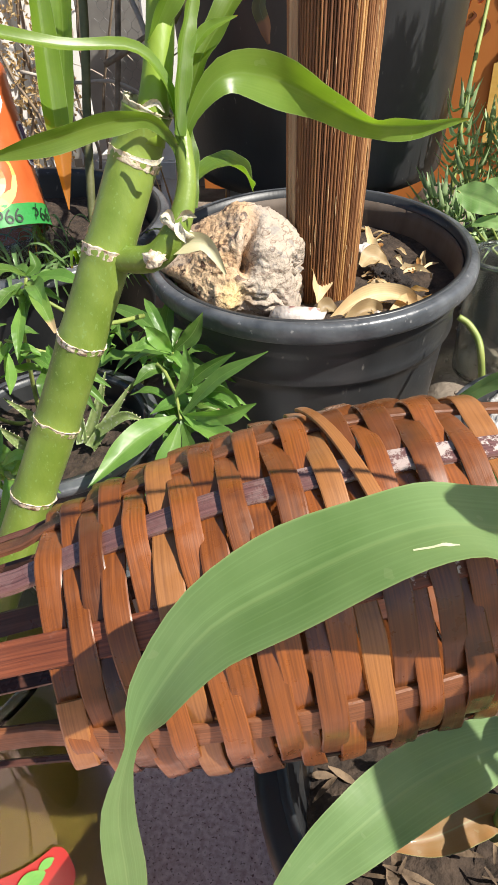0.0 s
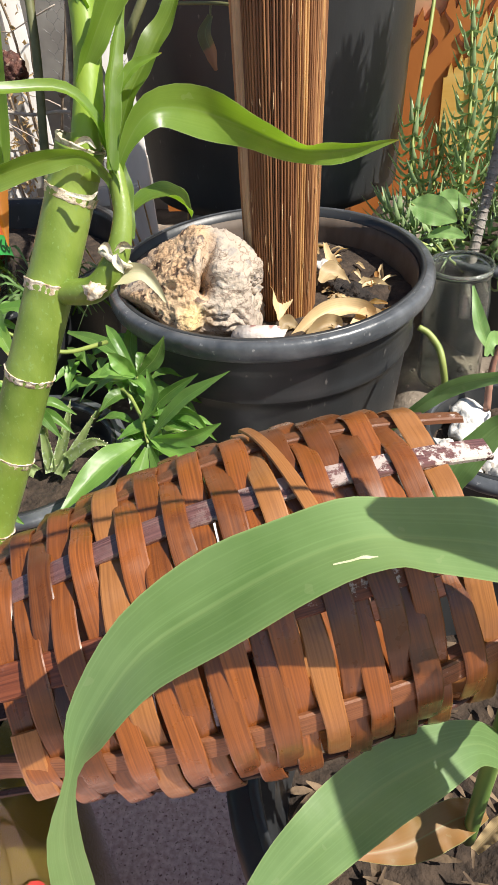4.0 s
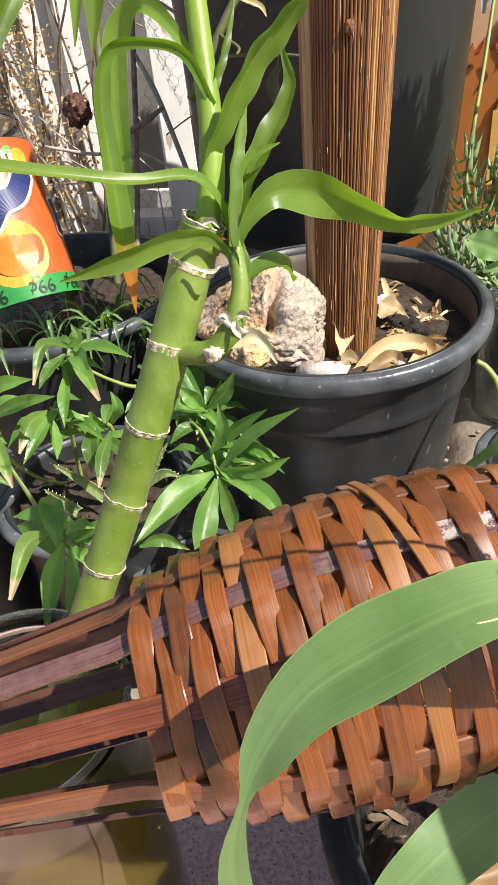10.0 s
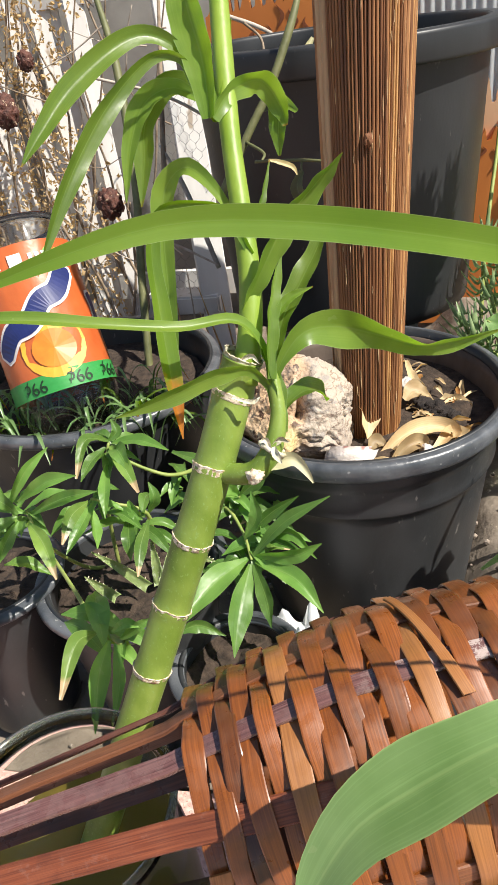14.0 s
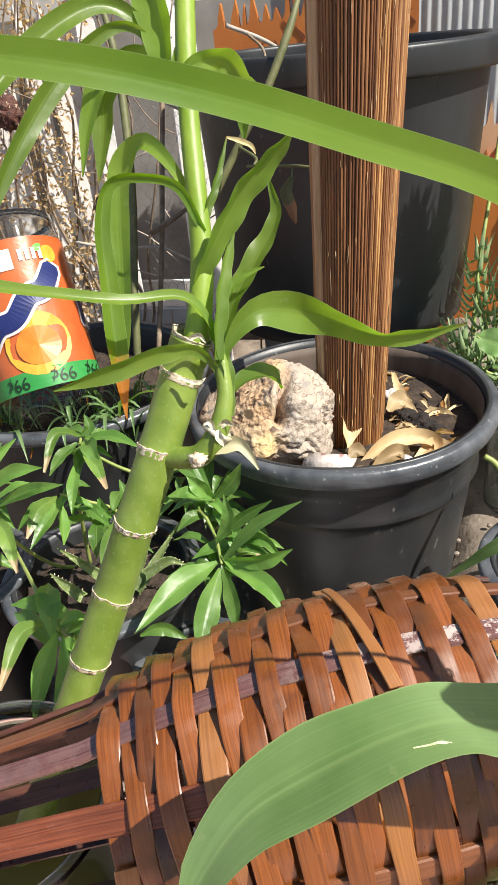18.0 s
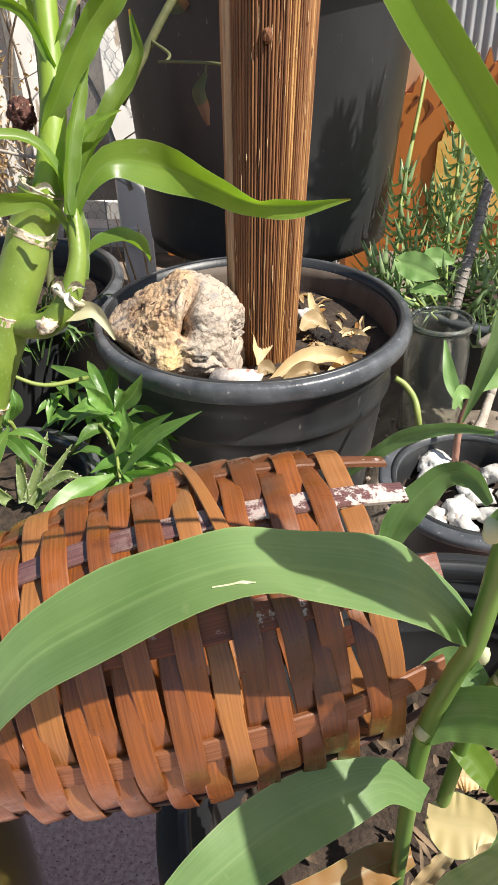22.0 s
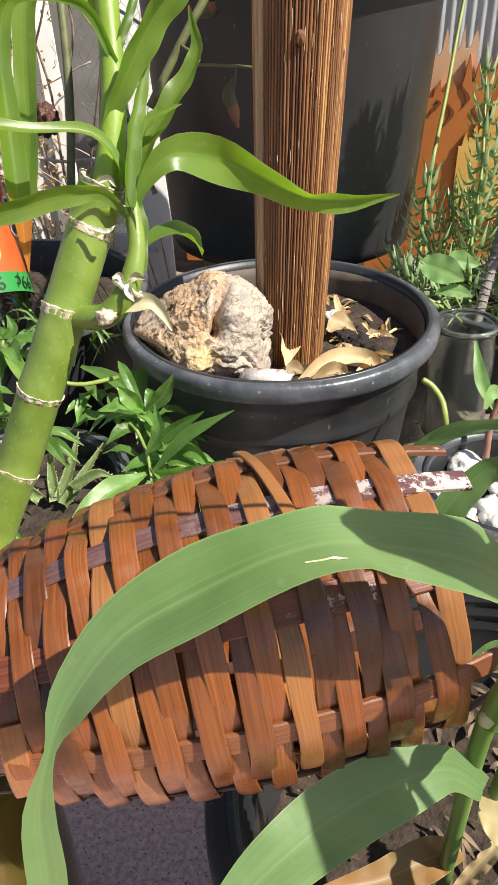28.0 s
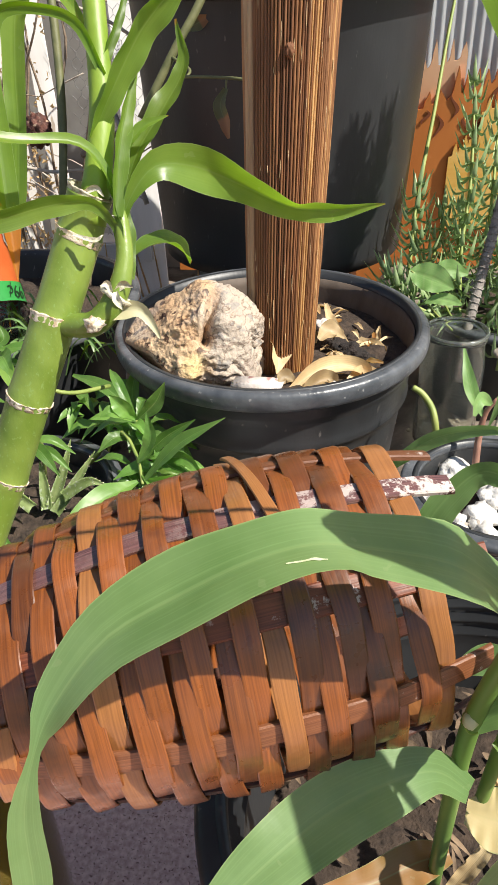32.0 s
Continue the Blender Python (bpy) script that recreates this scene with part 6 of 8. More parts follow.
def papery_ring(c, axis, r, seed, high=0.0026):
    """A thin, uneven, slightly flared scar band round the cane."""
    bm = bmesh.new()
    axis = axis.normalized()
    s = axis.orthogonal().normalized()
    u = axis.cross(s)
    n = 60
    rows = []
    for j, (h, dr) in enumerate(((-0.5, 0.0001), (-0.42, 0.0003), (-0.05, 0.0003), (0.3, 0.0005), (0.5, 0.0009), (0.46, 0.0002))):
        ring = []
        for k in range(n):
            a = 2 * math.pi * k / n
            q = Vector((math.cos(a) * 2.2, math.sin(a) * 2.2, seed))
            lift = 0.0008 * math.sin(a + seed * 2) + 0.0005 * noise.noise(q)
            edge = 0.0005 * noise.noise(q * 3 + Vector((j * 2.1, 0, 0)))
            ring.append(bm.verts.new(c + (s * math.cos(a) + u * math.sin(a)) * (r + dr + 0.0004 * noise.noise(q * 5)) + axis * (lift + h * high + edge)))
        rows.append(ring)
    for p, q in zip(rows, rows[1:]):
        for k in range(n):
            bm.faces.new((p[k], p[(k + 1) % n], q[(k + 1) % n], q[k]))
    return bm


cv = [Vector(q[:3]) for q in CANE]
for i, th_ in ((3, 0.001), (4, 0.0012), (5, 0.0012), (6, 0.0016), (7, 0.0015)):
    part("node_ring", papery_ring(cv[i], cv[min(i + 1, 8)] - cv[i - 1], CR[i], i * 1.3, th_ * 2.1), M["scar"], cane, "pale papery node scar")
part("cut_top", papery_ring(cv[8], cv[8] - cv[7], 0.0076, 9.1, 0.0032), M["scar"], cane, "torn pale sheath at the cane top")
SH = [(-0.0401, -0.3843, 0.4116), (-0.0256, -0.388, 0.4148), (-0.0178, -0.3852, 0.4238), (-0.0151, -0.3788, 0.4348), (-0.0165, -0.3724, 0.4459), (-0.0185, -0.366, 0.4568)]
shoot = part("side_shoot", tube(SH, [0.0044, 0.0046, 0.0042, 0.0032, 0.0026, 0.002], 14, 40), M["cane"], cane)
part("shoot_scar", node_ring(Vector(SH[2]), Vector(SH[3]) - Vector(SH[1]), 0.0046, 4.4, 0.0012), M["scar_white"], shoot, "white torn scar on the side shoot")
part("bud_scar", move(lump(0.0034, 7, 0.5, 0.8, 3, 3), Matrix.Translation((-0.024, -0.3936, 0.4167))), M["scar"], cane, "brown dried bud scar")
for pts in ([(-0.0167, -0.3876, 0.427, 0.0007, 0.41, -0.91, -0.11), (-0.0138, -0.3866, 0.4294, 0.0015, 0.05, -0.99, -0.1), (-0.0103, -0.3875, 0.4284, 0.0002, -0.22, -0.97, 0.12)], [(-0.0175, -0.3884, 0.426, 0.0007, -0.1, -0.98, 0.15), (-0.0193, -0.3877, 0.4299, 0.0012, 0.22, -0.97, -0.09), (-0.0214, -0.3896, 0.4295, 0.0002, 0.68, -0.73, 0.02)], [(-0.0163, -0.3887, 0.427, 0.0007, -0.22, -0.57, 0.79), (-0.0148, -0.3919, 0.4251, 0.0016, -0.21, -0.69, 0.69), (-0.0128, -0.394, 0.4228, 0.0002, -0.17, -0.8, 0.58)], [(-0.0306, -0.3735, 0.4556, 0.0005, 0.2, -0.98, -0.09), (-0.0244, -0.3726, 0.4584, 0.0011, -0.1, -1, 0.02), (-0.021, -0.3744, 0.4558, 0.0002, -0.21, -0.9, 0.39)], [(-0.0322, -0.3798, 0.4442, 0.0005, 0.05, -0.64, 0.77), (-0.0243, -0.3812, 0.4425, 0.0009, -0.05, -0.7, 0.71), (-0.021, -0.3803, 0.4444, 0.0002, -0.1, -0.83, 0.54)]):
    part("torn_sheath", blade(pts, 10, 4, 0.6, 0.3, len(cane.children)), M["scar_white"], cane, "white torn leaf sheath")
part("husk", blade([(-0.0208, -0.3895, 0.4182, 0.0018, 0.01, -0.97, 0.23), (-0.0153, -0.3872, 0.4195, 0.0031, -0.03, -0.96, 0.27), (-0.0092, -0.3856, 0.4193, 0.0026, -0.16, -0.87, 0.47), (-0.005, -0.3872, 0.4149, 0.0015, -0.06, -0.8, 0.6), (-0.0021, -0.3884, 0.4098, 0.0004, -0.01, -0.82, 0.57)], 18, 6, 0.5), M["husk_green"], shoot, "pale curling dry husk")
STEM = [(-0.0293, -0.3693, 0.4446), (-0.0259, -0.3611, 0.4641), (-0.0257, -0.3507, 0.4826), (-0.0288, -0.3378, 0.5047), (-0.0326, -0.3229, 0.5265), (-0.0356, -0.3064, 0.5486), (-0.039, -0.2839, 0.5769)]
part("stem", tube(STEM, [0.0056, 0.0049, 0.0044, 0.0041, 0.004, 0.0042, 0.004], 16, 40), M["stem_pale"], cane)
for key, rows, fold, wave in (
    ("cane_leaf", [(-0.0176, -0.3731, 0.4413, 0.0014, 0.26, -0.92, 0.29), (-0.0135, -0.3706, 0.4536, 0.0019, 0.27, -0.9, 0.34), (-0.0041, -0.3657, 0.464, 0.0052, 0.58, -0.73, 0.35), (0.0085, -0.3553, 0.4612, 0.0077, 0.68, -0.73, -0.1), (0.0236, -0.3432, 0.4514, 0.0062, 0.4, -0.8, -0.45), (0.037, -0.3344, 0.4427, 0.0049, 0.27, -0.74, -0.62), (0.0457, -0.3285, 0.4393, 0.0052, 0.49, -0.68, -0.55), (0.0592, -0.3167, 0.4361, 0.0038, 0.58, -0.72, -0.39), (0.0764, -0.3067, 0.4362, 0.0003, 0.57, -0.78, -0.27)], 0.25, 0.1),
    ("cane_leaf", [(-0.0166, -0.3733, 0.4463, 0.0016, 0.83, -0.45, 0.33), (-0.0206, -0.369, 0.4614, 0.0018, 0.81, -0.42, 0.41), (-0.0291, -0.3708, 0.4724, 0.0023, 0.63, -0.35, 0.7), (-0.0459, -0.3843, 0.476, 0.0024, 0.46, -0.38, 0.8), (-0.067, -0.3949, 0.4822, 0.0026, 0.41, -0.42, 0.81), (-0.0905, -0.4024, 0.4886, 0.0027, 0.36, -0.45, 0.82), (-0.1128, -0.4111, 0.4928, 0.0024, 0.28, -0.5, 0.82), (-0.1395, -0.4204, 0.4937, 0.0006, 0.23, -0.54, 0.81)], 0.35, 0.1),
    ("cane_leaf", [(-0.0165, -0.3777, 0.4355, 0.0013, -0.19, -0.98, 0.12), (-0.0184, -0.3744, 0.4455, 0.0015, -0.04, -0.99, -0.1), (-0.0258, -0.376, 0.4539, 0.0024, 0.43, -0.87, -0.27), (-0.0372, -0.3832, 0.4549, 0.0039, 0.63, -0.76, -0.16), (-0.0543, -0.3955, 0.4523, 0.0036, 0.62, -0.77, -0.15), (-0.0703, -0.4048, 0.4503, 0.0002, 0.58, -0.8, -0.15)], 0.25, 0.1),
    ("cane_leaf", [(-0.0166, -0.3817, 0.4289, 0.0013, -0.51, -0.69, 0.52), (-0.0134, -0.3705, 0.4344, 0.0030, -0.43, -0.6, 0.68), (-0.0071, -0.3591, 0.4353, 0.0050, 0.04, -0.36, 0.93), (-0.0024, -0.3465, 0.4285, 0.0050, 0.69, -0.25, 0.68), (-0.0016, -0.3364, 0.4188, 0.0012, 0.85, -0.34, 0.4)], 0.3, 0.06),
    ("cane_leaf", [(-0.0172, -0.3661, 0.4523, 0.0025, -0.2, -0.71, 0.67), (-0.0133, -0.356, 0.4664, 0.0039, -0.15, -0.68, 0.72), (-0.0051, -0.3441, 0.4797, 0.0043, -0.12, -0.67, 0.73), (0.0011, -0.3347, 0.4919, 0.0027, -0.3, -0.73, 0.62), (-0.0026, -0.3268, 0.5058, 0.0004, -0.42, -0.79, 0.45)], 0.3, 0.15),
    ("cane_leaf", [(-0.0275, -0.3599, 0.472, 0.0021, 0.76, -0.65, 0.01), (-0.0192, -0.3577, 0.4865, 0.0042, 0.75, -0.66, 0), (-0.0085, -0.3533, 0.5035, 0.0050, 0.73, -0.68, -0.07), (0.0036, -0.3512, 0.516, 0.0040, 0.68, -0.72, -0.16), (0.013, -0.3517, 0.5253, 0.0002, 0.67, -0.73, -0.17)], 0.3, 0.15),
    ("cane_leaf", [(-0.0253, -0.3466, 0.493, 0.0017, 0.85, -0.52, 0.09), (-0.0209, -0.3373, 0.5061, 0.0018, 0.85, -0.51, 0.12), (-0.0174, -0.3274, 0.5205, 0.0003, 0.85, -0.51, 0.15)], 0.4, 0.1),
    ("leaf_yellow", [(-0.018, -0.3256, 0.52, 0.0004, 0.41, -0.78, 0.46), (-0.0139, -0.3243, 0.5184, 0.0010, 0.4, -0.79, 0.47), (-0.0093, -0.3233, 0.5161, 0.0010, 0.44, -0.78, 0.44), (-0.0074, -0.3236, 0.513, 0.0002, 0.51, -0.77, 0.39)], 0.4, 0.1),
    ("cane_leaf", [(-0.0157, -0.3617, 0.4685, 0.0014, -0.05, -0.87, 0.49), (-0.0096, -0.3582, 0.4753, 0.0019, -0.04, -0.86, 0.51), (-0.0006, -0.3562, 0.4786, 0.0002, -0.02, -0.83, 0.55)], 0.35, 0.1),
    ("cane_leaf", [(-0.0178, -0.3752, 0.4494, 0.0023, 0.84, -0.48, 0.26), (-0.0172, -0.3639, 0.4693, 0.0034, 0.84, -0.49, 0.23), (-0.015, -0.3547, 0.4832, 0.0023, 0.85, -0.5, 0.19), (-0.0124, -0.3456, 0.4968, 0.0003, 0.85, -0.5, 0.19)], 0.5, 0.1),
    ("cane_leaf", [(-0.0138, -0.381, 0.4288, 0.0022, 0.89, -0.35, 0.28), (-0.0153, -0.3732, 0.4439, 0.0032, 0.88, -0.33, 0.35), (-0.0202, -0.3688, 0.4569, 0.0029, 0.85, -0.31, 0.42), (-0.0226, -0.3658, 0.4646, 0.0008, 0.86, -0.31, 0.39)], 0.4, 0.1),
    ("cane_leaf", [(-0.0278, -0.3434, 0.4934, 0.0013, 0.44, -0.59, 0.68), (-0.0374, -0.3336, 0.5094, 0.0021, 0.3, -0.59, 0.75), (-0.0514, -0.3247, 0.52, 0.0036, -0.34, -0.76, 0.55), (-0.0632, -0.3227, 0.5111, 0.0048, -0.01, -0.99, 0.14), (-0.0648, -0.3304, 0.4921, 0.0045, 0.04, -0.94, 0.33), (-0.0643, -0.3386, 0.4713, 0.0039, 0.04, -0.93, 0.35), (-0.0648, -0.3498, 0.4462, 0.0035, 0.04, -0.9, 0.43), (-0.0641, -0.358, 0.4345, 0.0008, 0.04, -0.85, 0.53)], 0.25, 0.1),
    ("cane_leaf_brown", [(-0.024, -0.35, 0.4906, 0.0014, -0.12, -0.96, 0.23), (-0.0325, -0.3467, 0.5061, 0.0019, -0.12, -0.99, 0.1), (-0.0443, -0.3484, 0.511, 0.0018, 0.06, -0.98, -0.2), (-0.0576, -0.352, 0.5098, 0.0024, 0.53, -0.82, -0.24), (-0.0611, -0.3583, 0.4961, 0.0032, 0.74, -0.65, 0.15), (-0.0596, -0.3656, 0.4771, 0.0038, 0.73, -0.62, 0.28), (-0.0564, -0.3762, 0.452, 0.0042, 0.73, -0.61, 0.31), (-0.0531, -0.3858, 0.4291, 0.0002, 0.73, -0.61, 0.31)], 0.3, 0.1),
    ("cane_leaf", [(-0.0388, -0.3163, 0.5342, 0.0017, 0.37, -0.6, 0.71), (-0.0466, -0.3075, 0.5458, 0.0036, 0.05, -0.73, 0.68), (-0.0602, -0.305, 0.5478, 0.0050, 0, -0.96, 0.27), (-0.0703, -0.3102, 0.536, 0.0045, 0.11, -0.95, 0.3), (-0.0723, -0.3145, 0.5223, 0.0041, 0.08, -0.93, 0.35), (-0.0745, -0.3221, 0.5053, 0.0004, 0.09, -0.91, 0.4)], 0.3, 0.1),
    ("cane_leaf", [(-0.046, -0.3151, 0.5488, 0.0019, 0.41, -0.89, 0.17), (-0.052, -0.3154, 0.5628, 0.0025, 0.47, -0.88, 0.1), (-0.0654, -0.3236, 0.5675, 0.0036, 0.6, -0.75, 0.26), (-0.0834, -0.3432, 0.5558, 0.0044, 0.55, -0.73, 0.41), (-0.0935, -0.3589, 0.5427, 0.0029, 0.51, -0.72, 0.47), (-0.0995, -0.3688, 0.5335, 0.0003, 0.49, -0.73, 0.47)], 0.3, 0.1),
    ("cane_leaf", [(-0.0426, -0.319, 0.5448, 0.0015, -0.14, -0.99, 0.04), (-0.0488, -0.3177, 0.5576, 0.0017, -0.02, -0.98, -0.21), (-0.0596, -0.3219, 0.5597, 0.0023, 0.67, -0.7, -0.22), (-0.0727, -0.3376, 0.5482, 0.0038, 0.8, -0.6, 0.02), (-0.0827, -0.3535, 0.533, 0.0040, 0.81, -0.58, 0.12), (-0.0899, -0.3675, 0.5175, 0.0028, 0.8, -0.58, 0.16), (-0.0972, -0.383, 0.4979, 0.0002, 0.79, -0.58, 0.17)], 0.3, 0.12),
    ("cane_leaf", [(-0.0438, -0.3159, 0.5426, 0.0014, 0.06, -0.76, 0.64), (-0.0556, -0.3124, 0.548, 0.0034, -0.09, -0.85, 0.52), (-0.0682, -0.3127, 0.5438, 0.0048, -0.03, -0.93, 0.36), (-0.0753, -0.3189, 0.5294, 0.0035, -0.03, -0.91, 0.41), (-0.0787, -0.3279, 0.5088, 0.0003, -0.05, -0.91, 0.41)], 0.3, 0.1),
    ("cane_leaf", [(-0.0376, -0.3258, 0.5371, 0.0024, 0.83, -0.5, 0.24), (-0.0324, -0.3141, 0.5442, 0.0039, 0.88, -0.48, 0.01), (-0.0227, -0.2984, 0.5456, 0.0051, 0.54, -0.67, -0.51), (-0.0164, -0.2937, 0.5349, 0.0042, -0.11, -0.97, -0.21), (-0.0145, -0.2954, 0.5273, 0.0011, -0.24, -0.96, 0.16)], 0.3, 0.15),
    ("cane_leaf", [(-0.0382, -0.3292, 0.5377, 0.0028, -0.28, -0.85, 0.45), (-0.0409, -0.3185, 0.5563, 0.0065, -0.31, -0.86, 0.41), (-0.0461, -0.3095, 0.5735, 0.0072, -0.33, -0.87, 0.38), (-0.0503, -0.3001, 0.5905, 0.0034, -0.31, -0.86, 0.4)], 0.35, 0.05),
    ("cane_leaf", [(-0.0389, -0.3194, 0.5385, 0.0022, -0.34, -0.6, 0.73), (-0.0361, -0.3016, 0.5545, 0.0034, -0.37, -0.61, 0.7), (-0.0349, -0.2883, 0.5676, 0.0023, -0.4, -0.63, 0.67)], 0.35, 0.05),
    ("cane_leaf", [(-0.0098, -0.2923, 0.5318, 0.0010, -0.28, -0.46, 0.84), (-0.0182, -0.2802, 0.5358, 0.0032, -0.67, -0.72, -0.17), (-0.0199, -0.2812, 0.5253, 0.0039, -0.13, -0.98, 0.13), (-0.0203, -0.2827, 0.5133, 0.0007, -0.13, -0.98, 0.14)], 0.3, 0.1),
):
    part("leaf", blade(rows, 32, 8, fold * 1.35, wave * 1.2, len(cane.children)), M[key], cane)

# ---- woven torch ----
def crisp(bm, angle=0.35):
    """Keep the long edges of cut strips sharp."""
    bm.normal_update()
    for e in bm.edges:
        if len(e.link_faces) == 2 and e.calc_face_angle(0) > angle:
            e.smooth = False
    return bm


TL, TR = Vector((-0.0428, -0.4787, 0.3297)), Vector((0.0948, -0.4301, 0.3453))
AX = (TR - TL).normalized()
UPV = (Vector((0, 0, 1)) - AX * AX.z).normalized()
SIDE = AX.cross(UPV)
LEN = (TR - TL).length
# where the ten splints stand round the basket, in degrees
SPLINT_AT = (7.0, 47.0, 81.5, 107.0, 143.0, 179.0, 215.0, 251.0, 288.0, 328.0)
NS = len(SPLINT_AT)


def torch_r(s):
    """A barrel: narrow at the neck, widest past the middle, drawn in at the mouth."""
    u = s / LEN
    if u < 0:
        return 0.0348 + 0.12 * s
    return 0.0348 + 0.0082 * u + 0.0436 * u * (1 - u)


def torch_point(s, a, r):
    return TL + AX * s + (UPV * math.sin(a) + SIDE * math.cos(a)) * r


def weave_phase(a):
    """Runs on by one at each splint, so that a strip goes over every other one."""
    d = math.degrees(a) % 360
    for j in range(NS):
        d0 = SPLINT_AT[j]
        d1 = SPLINT_AT[(j + 1) % NS] + (360 if j == NS - 1 else 0)
        if d0 <= d < d1 or d0 <= d + 360 < d1:
            return j + ((d if d >= d0 else d + 360) - d0) / (d1 - d0)
    return 0.0


torch = thing("woven_torch", TL, "woven brown bamboo torch head lying on its side", "torch")
for j in range(NS):
    a = radians(SPLINT_AT[j])
    s0, s1 = -0.2, LEN + (0.004, 0.008, 0.006, 0.006, 0.002, 0.004, 0.0, 0.003, 0.001, 0.004)[j]
    hw = (0.0038, 0.0047, 0.0037, 0.0029, 0.0042, 0.004, 0.0043, 0.0038, 0.0042, 0.0038)[j]
    bm = bmesh.new()
    rows = []
    for i in range(61):
        s = s0 + (s1 - s0) * i / 60
        r = torch_r(s) + 0.0006 * noise.noise(Vector((s * 30, j, 0)))
        tan = (torch_point(s, a + 0.02, r) - torch_point(s, a - 0.02, r)).normalized()
        ring = []
        for dr, da in ((0.0009, -0.9), (0.0011, 0), (0.0009, 0.9), (0.0003, 1), (-0.001, 0.95), (-0.001, -0.95), (0.0003, -1)):
            ring.append(bm.verts.new(torch_point(s, a, r + dr) + tan * (da * hw + 0.0007 * noise.noise(Vector((s * 18, j * 3.1, 4))))))
        rows.append(ring)
    uv = bm.loops.layers.uv.verify()
    for i, (p, q) in enumerate(zip(rows, rows[1:])):
        for k in range(7):
            f = bm.faces.new((p[k], p[(k + 1) % 7], q[(k + 1) % 7], q[k]))
            for loop, (c_, i_) in zip(f.loops, ((k, i), (k + 1, i), (k + 1, i + 1), (k, i + 1))):
                loop[uv].uv = (c_ * 0.003, i_ * 0.0066)
    bm.faces.new(rows[0])
    bm.faces.new(rows[-1][::-1])
    key = ("tan", "red", "purple", "tan", "dark", "dark", "dark", "dark", "dark", "dark")[j]
    part("splint", crisp(bm), M["splint_" + key], torch, {"purple": "purplish glossy splint"}.get(key, ""))
NR = 20
rnd = random.Random(3)
for k in range(NR):
    s = 0.0105 + 0.1235 * k / (NR - 1) + rnd.uniform(-0.0006, 0.0006)
    w = rnd.uniform(0.0031, 0.0037)
    tilt, ph = rnd.uniform(-0.0014, 0.0014), rnd.random() * 6
    lean = rnd.uniform(-0.0012, 0.0012)
    bm = bmesh.new()
    uv = bm.loops.layers.uv.verify()
    rows = []
    NA = 160
    for i in range(NA + 1):
        a = 2 * math.pi * i / NA
        wave = math.cos(math.pi * (weave_phase(a) + k))
        off = 0.0018 * math.copysign(abs(wave) ** 1.7, wave) + 0.0006
        ss = s + tilt * math.sin(a + ph) + lean * math.sin(2 * a + ph) + 0.0009 * noise.noise(Vector((math.cos(a) * 2, math.sin(a) * 2, k)))
        ww = w * (1 + 0.12 * noise.noise(Vector((math.cos(a) * 3, math.sin(a) * 3, k + 9))))
        twist = 0.0009 * noise.noise(Vector((math.cos(a) * 2.4, math.sin(a) * 2.4, k + 31)))
        ring = []
        for dr, ds in ((0.0002, -1), (0.0004, -0.88), (0.00055, 0), (0.0004, 0.88), (0.0002, 1), (-0.0004, 0.95), (-0.0004, -0.95)):
            ring.append(bm.verts.new(torch_point(ss + ds * ww, a, torch_r(ss) + off + dr + twist * ds)))
        rows.append(ring)
    for i, (p, q) in enumerate(zip(rows, rows[1:])):
        for c in range(7):
            f = bm.faces.new((p[c], p[(c + 1) % 7], q[(c + 1) % 7], q[c]))
            for loop, (cu_, iv) in zip(f.loops, ((c, i), (c + 1, i), (c + 1, i + 1), (c, i + 1))):
                loop[uv].uv = (cu_ / 4.0 * 0.007, iv / NA * 0.33)
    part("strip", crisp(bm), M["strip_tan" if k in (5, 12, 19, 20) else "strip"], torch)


def strip_piece(s0, s1, a0, a1, w0, w1, lift, key, label):
    """A loose length of strip from angle a0 to a1 round the basket."""
    bm = bmesh.new()
    uv = bm.loops.layers.uv.verify()
    rows = []
    for i in range(31):
        u = i / 30
        a = radians(a0 + (a1 - a0) * u)
        ss, ww = s0 + (s1 - s0) * u, w0 + (w1 - w0) * u
        rows.append([bm.verts.new(torch_point(ss + ds * ww, a, torch_r(ss) + lift + dr)) for dr, ds in ((0.0001, -1), (0.0005, -0.85), (0.0006, 0), (0.0005, 0.85), (0.0001, 1), (-0.0004, 0.95), (-0.0004, -0.95))])
    for i, (p, q) in enumerate(zip(rows, rows[1:])):
        for c in range(7):
            f = bm.faces.new((p[c], p[(c + 1) % 7], q[(c + 1) % 7], q[c]))
            for loop, (cu_, iv) in zip(f.loops, ((c, i), (c + 1, i), (c + 1, i + 1), (c, i + 1))):
                loop[uv].uv = (cu_ / 4.0 * 0.007, iv * 0.0012)
    bm.faces.new(rows[0])
    bm.faces.new(rows[-1][::-1])
    part("strip", crisp(bm), M[key], torch, label)


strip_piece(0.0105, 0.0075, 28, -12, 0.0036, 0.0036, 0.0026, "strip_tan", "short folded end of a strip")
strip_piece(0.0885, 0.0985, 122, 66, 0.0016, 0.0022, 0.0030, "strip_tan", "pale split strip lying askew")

# ---- stalk plant and its pot ----
FRONT = (0.15, -0.43, 0.0)
pot("front_pot", FRONT, 0.132, 0.105, 0.235, "black plastic pot with a leafy stalk and soil", lip=0.014, grooves=(0.19, 0.2, 0.21, 0.22), key="pot_tall")
soil_disc((FRONT[0], FRONT[1], 0.145), 0.122, 9, amp=0.008)
rnd = random.Random(31)
bm = bmesh.new()
